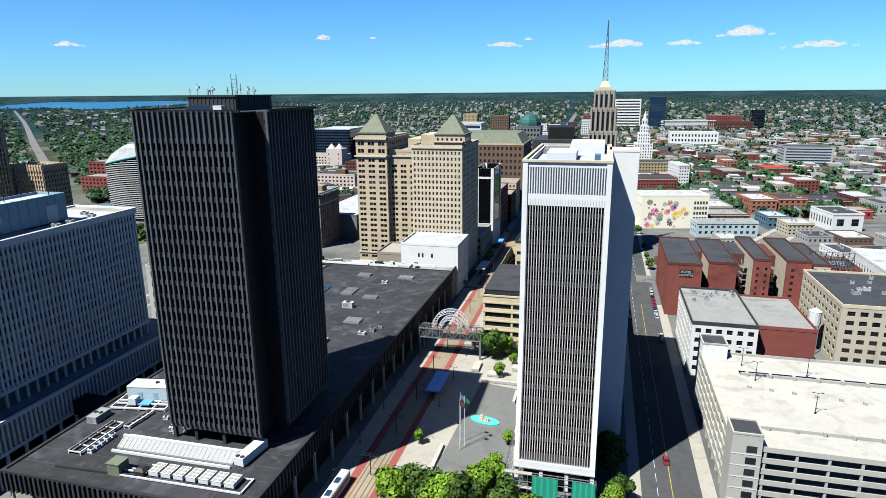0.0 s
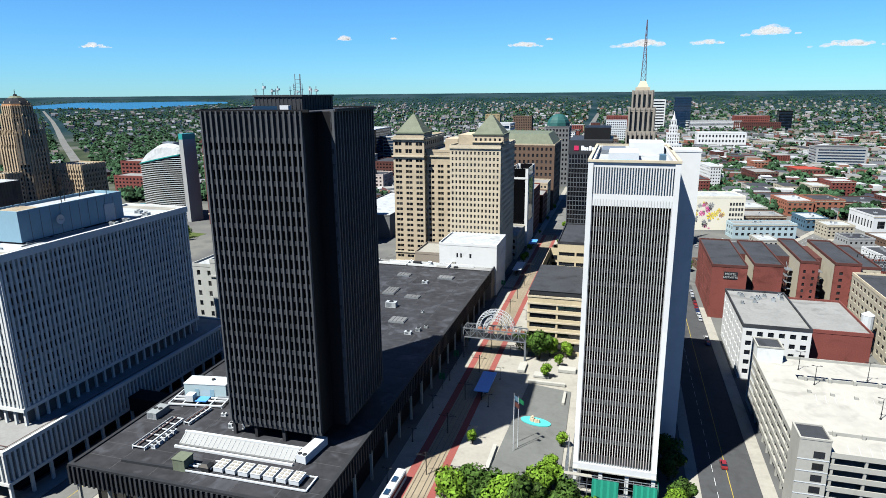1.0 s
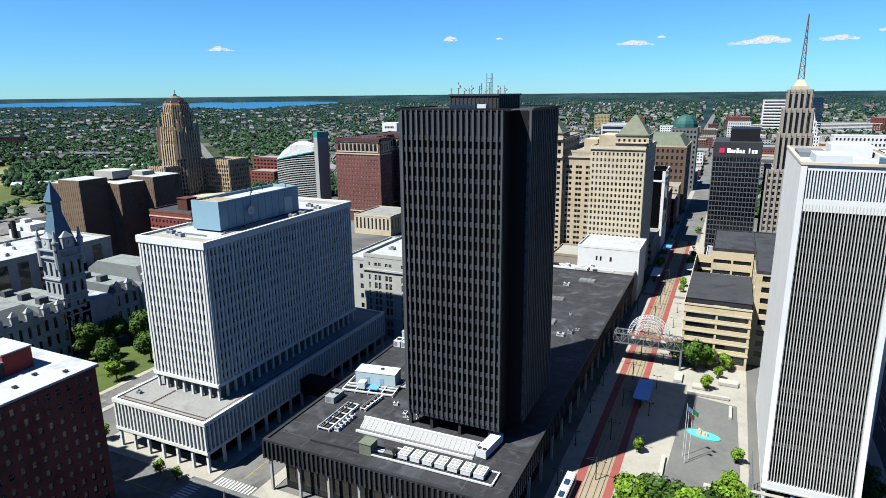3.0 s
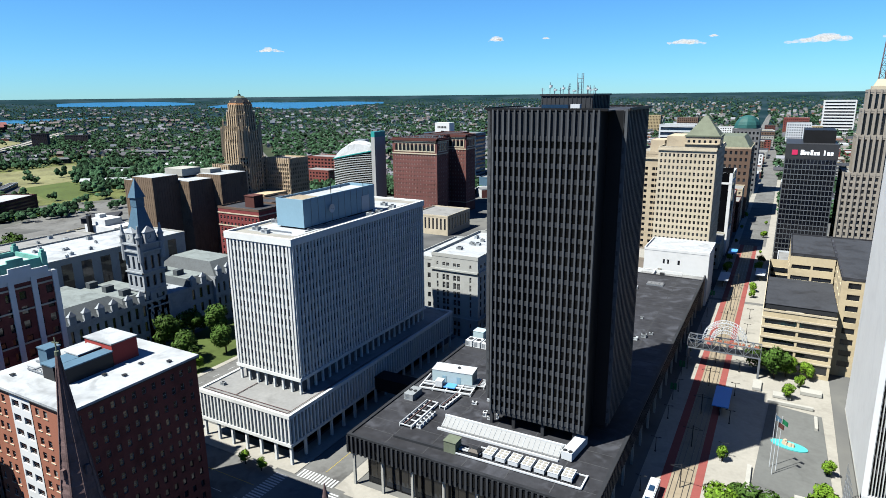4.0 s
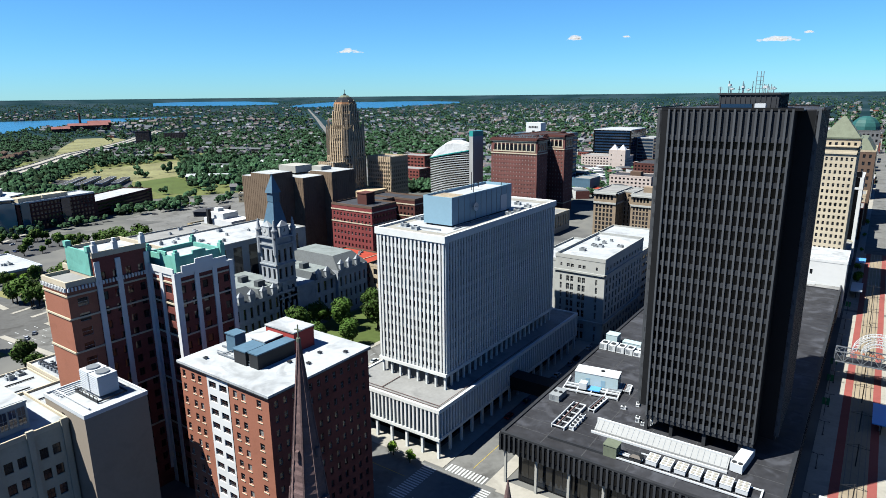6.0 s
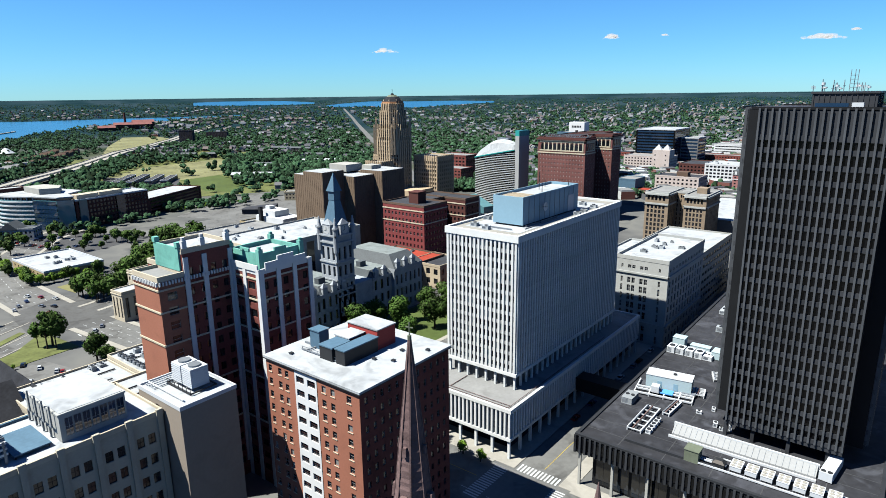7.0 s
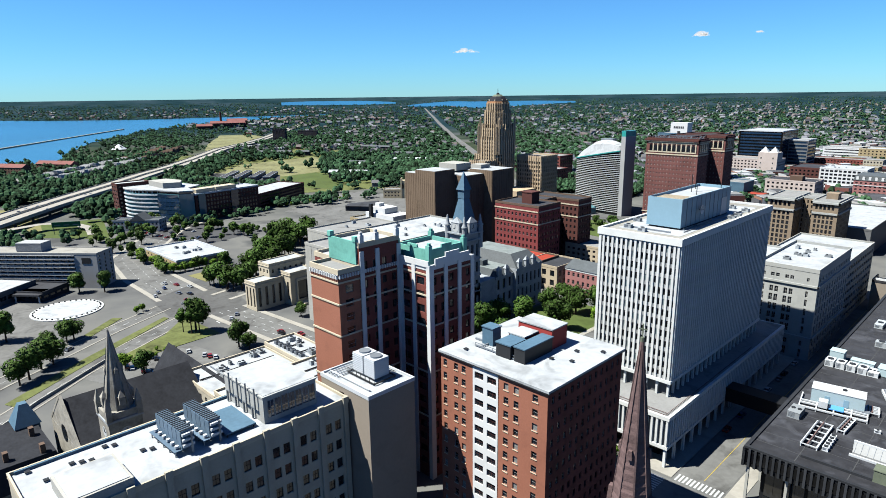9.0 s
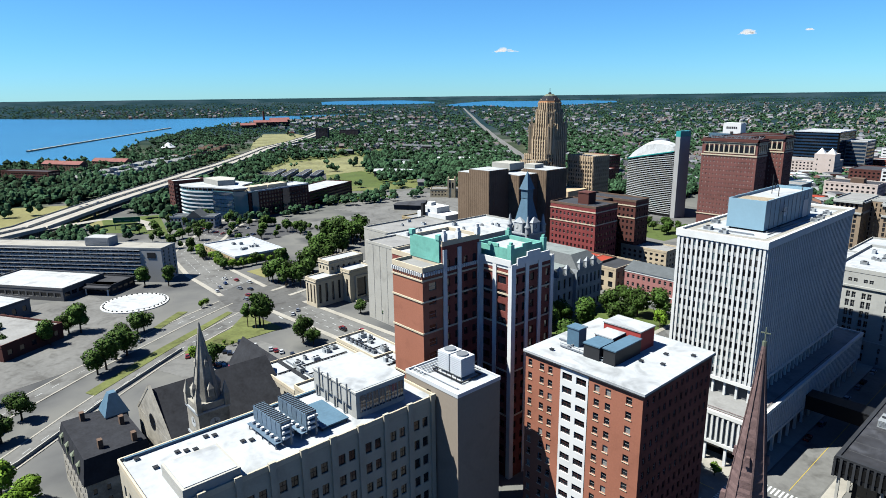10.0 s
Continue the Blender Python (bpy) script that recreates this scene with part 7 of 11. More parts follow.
    building("stone_building", "tan stone club house with large arched windows", -318, 232, 24, 24, 13.5, M["limestone"], 4, 5, 2, share=0.5, vshare=0.6, roof_mat=M["roof_dark"], cap=0)
    t = building("town_building", "pink brick building with grey pitched roof", -288, 231.5, 33, 18, 15.5, M["pink_brick"], 10, 5, 3, share=0.45, cap=20, parapet=0)
    gable(t, 0, 0, 33, 18, 15.5, 3.5, M["slate_grey"])
    b = Build()
    b.box(-0.12, -0.12, 0, 33.12, -0.005, 0.9), b.box(-0.12, -0.12, 4.6, 33.12, -0.005, 5.3), b.box(-0.15, -0.2, 14.4, 33.15, -0.005, 15.4)
    part("stone_band", b, M["white_stone"], t)
    building("stone_building", "grey stone building with gabled roof", -330, 294, 33, 18, 12, M["limestone"], 8, 5, 3, roof_mat=M["roof_grey"], cap=0)


def gable(parent, x, y, W, D, z, h, mat, over=0.5, along="x", name="pitched_roof"):
    b = Build()
    if along == "x":
        q = [(x - over, y - over, z), (x + W + over, y - over, z), (x + W + over, y + D + over, z), (x - over, y + D + over, z)]
        r0, r1 = (x - over, y + D / 2, z + h), (x + W + over, y + D / 2, z + h)
        b.poly([q[0], q[1], r1, r0]), b.poly([q[2], q[3], r0, r1]), b.poly([q[1], q[2], r1]), b.poly([q[3], q[0], r0])
    else:
        q = [(x - over, y - over, z), (x + W + over, y - over, z), (x + W + over, y + D + over, z), (x - over, y + D + over, z)]
        r0, r1 = (x + W / 2, y - over, z + h), (x + W / 2, y + D + over, z + h)
        b.poly([q[1], q[2], r1, r0]), b.poly([q[3], q[0], r0, r1]), b.poly([q[0], q[1], r0]), b.poly([q[2], q[3], r1])
    b.poly([q[3], q[2], q[1], q[0]])
    return part(name, b, mat, parent)


city_hall()


# ---- south-west blocks, near the camera ----
VENT = []
def roof_vent(x, y, z):
    if VENT:
        return copy_thing(VENT[0], pose(x, y, z))
    ob = thing("roof_vent", x, y, z, "small dark hooded vent on the white roof", "roof vent", 0, "roof vents")
    b = Build()
    b.box(-0.4, -0.4, 0, 0.4, 0.4, 0.35)
    part("curb", b, M["steel_grey"], ob)
    b = Build()
    b.box(-0.5, -0.5, 0.35, 0.5, 0.5, 0.5)
    part("hood", b, M["steel_dark"], ob)
    VENT.append(ob)
    return ob


def crowned_block():
    t = thing("apartment_block", -241, 34, 0, "tall red brick block with white stone piers and green copper crowns", "apartment block")
    bud = [150]
    rows = floors(3, 63, 15, 0.55)
    block(t, 0, 0, 13, 7, 0, 66, M["orange_brick"], 0, 1, rows, 0.4, budget=bud, plain="SWN")
    block(t, 0, 7.1, 13, 14.2, 0, 72, M["red_brick"], 3, 4, rows + [(65, 67.5)], 0.45, budget=bud, style="pair", frame=M["sash_dark"])
    block(t, 0, 21.4, 25.3, 17.6, 0, 65, M["red_brick"], 4, 5, rows, 0.5, budget=bud, style="pair", frame=M["sash_dark"])
    block(t, -16, 12, 15.8, 27, 0, 64, M["red_brick"], 4, 7, rows, 0.45, budget=bud)
    roof(t, 13, 7, 66, M["roof_grey"], 0.9, M["limestone_pale"])
    roof(t, 13, 14.2, 72, M["roof_white"], 1.0, M["limestone_pale"], 0, 7.1)
    roof(t, 25.3, 17.6, 65, M["roof_white"], 1.0, M["white_stone"], 0, 21.4)
    roof(t, 15.8, 27, 64, M["roof_white"], 1.0, M["limestone_pale"], -16, 12)
    # stone piers
    b = Build()
    b.box(0, -0.35, 0, 1.35, 0, 66)
    pier = b.mesh("pier", M["white_stone"])
    for y in (7.2, 12.6, 20.4):
        part("pier", pier, None, t, "", (13.02, y, 4.5), 90)
    for y in (21.5, 27.0, 32.6, 38.1):
        part("pier", pier, None, t, "", (25.32, y, 0), 90)
    for x in (13.3, 18.5, 24.4):
        part("pier", pier, None, t, "", (x, 21.4, 0))
    # string courses
    for z in (20, 34, 48, 57, 63):
        b = Build()
        b.box(-0.2, -0.25, z, 13.2, -0.005, z + 0.45), b.box(13.005, -0.25, z, 13.25, 21.2, z + 0.45)
        part("string_course", b, M["limestone_pale"], t)
        b = Build()
        b.box(13.3, 21.15, z, 25.5, 21.39, z + 0.45), b.box(25.305, 21.15, z, 25.55, 39, z + 0.45)
        part("string_course", b, M["limestone_pale"], t)
    # toothed cornice
    b = Build()
    for i in range(16):
        b.box(0.1 + i * 0.82, -0.5, 64.4, 0.5 + i * 0.82, -0.01, 65.4)
    for i in range(24):
        b.box(13.01, 0.1 + i * 0.86, 64.4, 13.5, 0.5 + i * 0.86, 65.4)
    part("dentil", b, M["white_stone"], t)
    # copper crowns: screen walls with shaped tops
    def crown(x0, y0, x1, y1, z, h, steps=2):
        b = Build()
        th = 0.5
        for xa, ya, xb, yb in ((x0, y0, x1, y0 + th), (x0, y1 - th, x1, y1), (x0, y0 + th, x0 + th, y1 - th), (x1 - th, y0 + th, x1, y1 - th)):
            b.box(xa, ya, z, xb, yb, z + h)
        for xa, ya in ((x0, y0), (x1, y0), (x0, y1), (x1, y1)):
            b.box(xa - 0.7, ya - 0.7, z, xa + 0.7, ya + 0.7, z + h + 1.3), b.box(xa - 0.4, ya - 0.4, z + h + 1.3, xa + 0.4, ya + 0.4, z + h + 2.0)
        mx, my = (x0 + x1) / 2, (y0 + y1) / 2
        b.box(mx - 2, y0 - 0.1, z + h, mx + 2, y0 + 0.4, z + h + 0.9), b.box(x1 - 0.4, my - 2, z + h, x1 + 0.1, my + 2, z + h + 0.9)
        part("crown", b, M["copper"], t, "green copper parapet screen")
    b = Build()
    b.box(-0.2, 6.6, 66.9, 12.2, 7.08, 73.2), b.box(-0.4, 6.4, 73.2, 1.0, 7.8, 74.6), b.box(11.0, 6.4, 73.2, 12.4, 7.8, 74.6)
    part("crown", b, M["copper"], t, "green copper parapet screen")
    b = Build()
    for y in (7.2, 12.4, 19.8):
        b.box(12.4, y, 72.9, 13.6, y + 1.3, 75.0), b.ring(13, y + 0.65, 0.5, 75.0, 75.9, 8)
    part("finial", b, M["white_stone"], t)
    crown(9.0, 24.0, 22.6, 38.0, 65.05, 4.4)
    b = Build()
    b.box(9.5, 24.5, 65.1, 22.1, 37.5, 68.2)
    part("raised_roof", b, M["roof_white"], t, "raised white roof inside the copper screen")
    b = Build()
    b.box(25.31, 23.4, 65.5, 25.75, 37.2, 67.6), b.box(25.31, 27.5, 67.6, 25.75, 33, 68.8), b.box(13.4, 21.0, 65.5, 25.3, 21.38, 67.2)
    part("shaped_gable", b, M["white_stone"], t)


crowned_block()


def orange_block():
    t = thing("apartment_block", -202, 46, 0, "orange brick block with white central strip and white roof", "apartment block")
    W, D, H = 33.0, 32.0, 48.0
    bud = [190]
    rows = floors(1.0, 47.2, 13, 0.5)
    S = [(0.9, 2.1), (4.6, 5.9), (7.2, 8.5)]
    mid = [(11.6, 14.4), (15.6, 18.4)]
    R = [(20.6, 22.0), (23.6, 25.0), (28.9, 30.4)]
    facade(t, (0, 0), FACES["S"], 11.0, 0, H, S, rows, M["orange_brick"], M["glass_flat"], M["sash"], 0.3, "sash", bud)
    facade(t, (11.0, -0.12), FACES["S"], 8.0, 0, H + 0.4, [(a - 11, c - 11) for a, c in mid], rows, M["white_stone"], M["glass"], M["maroon_brick"], 0.35, "double", bud)
    facade(t, (19.0, 0), FACES["S"], 14.0, 0, H, [(a - 19, c - 19) for a, c in R], rows, M["orange_brick"], M["glass_flat"], M["sash"], 0.3, "sash", bud)
    # east wall takes the darker red brick, unlike the other three sides
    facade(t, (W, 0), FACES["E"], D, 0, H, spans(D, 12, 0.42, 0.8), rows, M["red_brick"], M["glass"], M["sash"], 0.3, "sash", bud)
    facade(t, (W, D), FACES["N"], W, 0, H, spans(W, 8, 0.4, 1), rows, M["orange_brick"], M["glass"], M["sash"], 0.3, "sash")
    facade(t, (0, D), FACES["W"], D, 0, H, spans(D, 8, 0.4, 1), rows, M["orange_brick"], M["glass"], M["sash"], 0.3, "sash")
    b = Build()
    for r0, r1 in rows:
        for a, c in S + R:
            b.box(a - 0.1, -0.14, r0 - 0.18, c + 0.1, -0.003, r0 - 0.01)
    tagged(part("window_sill", b, M["limestone_pale"], t), kind="stuff")
    b = Build()
    b.box(-0.5, -0.5, H, W + 0.6, D + 0.5, H + 0.55)
    part("roof", b, M["roof_white"], t, "bright white flat roof")
    b = Build()
    b.box(-0.55, -0.55, H - 0.25, W + 0.65, D + 0.55, H - 0.02)
    part("eave", b, M["steel_dark"], t)
    z = H + 0.55
    for nm, x0, y0, x1, y1, h, mat, lab in (("penthouse", 10.2, 18.6, 20.8, 25.2, 5.2, "red_panel", "bright red stucco stair house"), ("machine_house", 12.5, 6.8, 17.0, 12.6, 3.4, "steel_dark", "dark grey machine enclosure"), ("machine_house", 18.0, 7.0, 21.2, 18.3, 3.6, "steel_dark", "dark grey louvred plant enclosure"),
                                            ("tank_house", 5.0, 10.2, 8.6, 13.4, 4.6, "slate_blue", "blue-grey metal tank house"), ("lift_house", 11.5, 13.0, 16.5, 18.4, 3.8, "red_brick", "maroon lift house")):
        b = Build()
        b.box(x0, y0, z, x1, y1, z + h)
        part(nm, b, M[mat], t, lab)
        b = Build()
        b.box(x0 - 0.2, y0 - 0.2, z + h, x1 + 0.2, y1 + 0.2, z + h + 0.3)
        part("flat_top", b, M["roof_white"] if nm in ("penthouse", "lift_house") else M["slate_blue"], t)
    b = Build()
    for i in range(5):
        b.bar((5.2 + i * 2.8, 7.4, z), (5.2 + i * 2.8, 7.4, z + 1.1), 0.1)
    b.bar((5, 7.4, z + 1.1), (19, 7.4, z + 1.1), 0.12), b.bar((5, 7.4, z + 0.4), (19, 7.4, z + 0.4), 0.3), b.bar((7, 7.4, z + 0.4), (7, 14, z + 0.4), 0.3), b.bar((2, 11, z + 0.3), (8, 11, z + 0.3), 0.4)
    b.bar((7.2, 13, z), (7.2, 13, z + 4.8), 0.3), b.bar((7.2, 13, z + 4.8), (9.0, 13, z + 4.8), 0.3)
    part("pipework", b, M["steel_grey"], t)
    for x, y in ((-176, 68), (-173.5, 62), (-178, 60), (-197, 50), (-171, 72)):
        roof_vent(x, y, z)
    # windowless taupe stair tower with cooling plant
    t = building("office_tower", "plain taupe block with blind side wall and white roof", -222.3, 23.2, 19.2, 14.4, 43, M["taupe"], 3, 0, 9, share=0.28, vshare=0.5, base=6, roof_mat=M["roof_white"], rim=M["steel_white"], parapet=0.5, cap=18, colsS=[(8.0, 9.6)], frame=M["sash_dark"])
    b = Build()
    b.box(0.1, 0.0, -0.2, 19.31, 14.5, 9.0)
    part("brick_base", b, M["maroon_brick"], t)
    ct = thing("cooling_tower", -212.5, 31.5, 43.1, "pair of white cooling tower cells on a steel frame", "cooling tower")
    for x in (-4.3, 0.2):
        b = Build()
        b.box(x, -2.2, 0.8, x + 4.0, 2.4, 5.6)
        for k in range(9):
            b.box(x - 0.05, -2.28, 1.0 + k * 0.5, x + 4.05, -2.2, 1.2 + k * 0.5), b.box(x + 4.0, -2.2, 1.0 + k * 0.5, x + 4.06, 2.4, 1.2 + k * 0.5)
        part("cell", b, M["steel_white"], ct)
        b = Build()
        b.ring(x + 2.0, 0.1, 1.5, 5.6, 6.0, 14)
        part("fan_ring", b, M["steel_grey"], ct)
    b = Build()
    for x in (-5, 5.5):
        b.bar((x, -3.4, 0.4), (x, 3.4, 0.4), 0.3)
    for y in (-3.4, 3.4):
        b.bar((-5, y, 0.4), (5.5, y, 0.4), 0.3), b.bar((-5, y, 1.5), (5.5, y, 1.5), 0.12)
    for i in range(7):
        b.bar((-5 + i * 1.75, -3.4, 0), (-5 + i * 1.75, -3.4, 1.5), 0.12)
    part("frame", b, M["steel_dark"], ct)
    pr = thing("pipe_rack", -212.5, 27.0, 43.05, "long white roof pipes on sleepers", "pipe rack")
    b = Build()
    for k in range(4):
        b.bar((-8.5 + k * 1.2, -2.5, 0.3), (-8.5 + k * 1.2, 8, 0.3), 0.25)
    b.bar((-9, -1.5, 0.4), (7, -1.5, 0.4), 0.3)
    part("pipe", b, M["steel_white"], pr)


orange_block()


def long_block():
    t = thing("long_office_building", -233.8, -42, 0, "long taupe masonry building with white roof and pilastered wall", "office building")
    W, D, H = 22.8, 65, 40
    bud = [120]
    rows = [(3, 5.4), (8, 10.6), (13, 15.6), (18, 20.6), (23, 25.6), (28, 30.6), (33.2, 35.8)]
    facade(t, (0, 0), FACES["S"], W, 0, H, spans(W, 6, 0.4, 1), rows, M["beige_brick"], M["glass"], M["sash_dark"], 0.35, "sash", bud)
    facade(t, (W, 0), FACES["E"], D, 0, H, groups(D, 9, 2, 0.62, 1, 0.9), rows, M["beige_brick"], M["glass"], M["sash_dark"], 0.35, "double", bud)
    facade(t, (W, D), FACES["N"], W, 0, H, [], [], M["beige_brick"], M["glass"], M["sash"], 0.3)
    facade(t, (0, D), FACES["W"], D, 0, H, spans(D, 14, 0.4, 1), rows, M["beige_brick"], M["glass"], M["sash_dark"], 0.3)
    b = Build()
    b.box(-0.6, 0, 0, 0.6, 0.55, 39.6)
    b.box(-0.75, -0.1, 39.6, 0.75, 0.6, 41.2)
    pil = b.mesh("pilaster", M["beige_brick"])
    for i in range(10):
        part("pilaster", pil, None, t, "", (W + 0.55, 1.0 + i * 7.0, 0), 90)
    roof(t, W, D, H, M["roof_white"], 0.7, M["limestone_pale"])
    b = Build()
    b.box(0.3, 1, H, 0.75, D - 20, H + 0.65)
    part("flashing", b, M["slate_blue"], t, "blue-grey parapet flashing")
    # penthouse with glazed side
    b = Build()
    b.box(0.4, 45, H, 18.8, 58.8, 46.2), b.box(0.2, 44.8, 46.2, 19.0, 59.0, 46.6)
    part("penthouse", b, M["grey_lime"], t, "pale penthouse with a glazed louvre side")
    b = Build()
    b.box(0.7, 45.3, 46.6, 18.5, 58.5, 46.7)
    part("penthouse_roof", b, M["roof_white"], t)
    for i in range(7):
        part("louvre_window", pane_mesh(1.6, 4.2, "double", M["glass_blue"], M["steel_grey"]), None, t, "", (18.86, 46.0 + i * 1.8, 41.2), 90)
    b = Build()
    for x in (2.5, 6.5, 10.5, 14.5):
        b.bar((x, 44.5, 40.2), (x, 44.5, 43), 0.35), b.bar((x, 44.5, 43), (x + 1.6, 44.4, 43), 0.3), b.bar((x + 1.6, 44.4, 43), (x + 1.6, 44.4, 48), 0.3)
    part("flue", b, M["steel_grey"], t)
    # raised monitor near the south end
    b = Build()
    b.box(11, 5, H, 22.5, 16, H + 2.6)
    part("roof_monitor", b, M["concrete"], t)
    b = Build()
    b.box(11.5, 5.5, H + 2.6, 22, 15.5, H + 2.75)
    part("monitor_roof", b, M["roof_white"], t)
    # tall finned cooler boxes on legs
    for y in (-14.0, -8.0):
        ob = thing("cooling_rack", -222.0, y, H + 0.05, "tall blue-grey panelled cooler on a steel platform", "cooling rack", 2)
        b = Build()
        b.box(-6, -1.25, 1.3, 6, 1.25, 5.3)
        case = part("case", b, M["cooler_blue"], ob)
        for k in range(6):
            b = Build()
            b.box(-5.9 + k * 2.0, -1.32, 2.4, -4.1 + k * 2.0, -1.25, 5.1)
            part("panel", b, M["cooler_blue"], case)
        for k in range(6):
            b = Build()
            b.ring(-5.0 + k * 2.0, -1.9, 0.42, 1.6, 2.1, 10)
            part("fan", b, M["steel_white"], case)
        for k in range(15):
            b = Build()
            b.box(-5.9 + k * 0.82, -1.3, 5.3, -5.55 + k * 0.82, 1.3, 5.42)
            part("top_slat", b, M["steel_dark"], case)
        for k in range(5):
            for s in (-2.6, 1.1):
                b = Build()
                b.bar((-5.7 + k * 2.85, s, 0), (-5.7 + k * 2.85, s, 1.3), 0.2)
                part("leg", b, M["steel_grey"], ob)
        b = Build()
        b.box(-6.2, -2.9, 1.2, 6.0, -1.3, 1.32)
        part("platform", b, M["cooler_blue"], ob)
        for z in (2.2, 3.4, 4.6):
            b = Build()
            b.bar((6.5, -1.2, z), (6.5, 1.2, z), 0.5), b.bar((6.0, 0, z), (6.6, 0, z), 0.4)
            part("pipe", b, M["steel_white"], ob)
        b = Build()
        b.bar((6.6, 0.6, 0.2), (6.6, 0.6, 5.0), 0.4)
        part("riser", b, M["steel_grey"], ob)
    deck = thing("roof_platform", -222, -2.4, H + 0.05, "flat blue-grey plant platform on the roof", "roof platform")
    b = Build()
    b.box(-5, -3.4, 0.7, 6.5, 3.6, 1.0)
    part("plate", b, M["slate_blue"], deck)
    for x in (-4.6, 6.1):
        for y in (-3, 3.2):
            b = Build()
            b.bar((x, y, 0), (x, y, 0.7), 0.25)
            part("leg", b, M["steel_dark"], deck)
    for i in range(11):
        roof_vent(-232 + (i * 7.3) % 10, -39 + (i * 5.1) % 22, H)
    for k, (x, y, W, D, H, lab) in enumerate(((-288, 13, 24, 30, 25, "lower beige wing with white roof and vents"), (-263.8, 13, 19, 37, 27, "beige link wing with stepped white roof"), (-288, 43.2, 24, 12, 26.4, "rear beige wing with rows of roof fans"))):
        building("office_building", lab, x, y, W, D, H, M["beige_brick"], int(W / 3.6), int(D / 3.6), 6, share=0.4, roof_mat=M["roof_white"], rim=M["limestone_pale"], cap=14, parapet=0.7)
        scatter_units(x + 3, y + 4, x + W - 3, y + D - 3, H, (11, 9, 6)[k], 77 + k, (1.2, 2.8))
        ob = thing("pipe_rack", x, y, H, "dark roof pipes and cable trays on sleepers", "pipe rack")
        for n, (p, c) in enumerate((((2, D * 0.3, 0.35), (W - 2, D * 0.3, 0.35)), ((W * 0.4, 2, 0.35), (W * 0.4, D - 2, 0.35)), ((W * 0.7, D * 0.3, 0.5), (W * 0.7, D * 0.8, 0.5)))):
            b = Build()
            b.bar(p, c, 0.35)
            part("pipe", b, M["steel_dark"] if n else M["steel_grey"], ob)
    for k in range(7):
        rooftop_unit(-284.5 + k * 2.6, 46, 26.4, 1.6, 1.6, 1.0, 0, 1, M["steel_grey"])
    building("office_building", "narrow beige wing with dark slots", -262, 52, 20, 18, 30, M["limestone_pale"], 5, 4, 6, share=0.5, cap=12, roof_mat=M["roof_white"])


long_block()


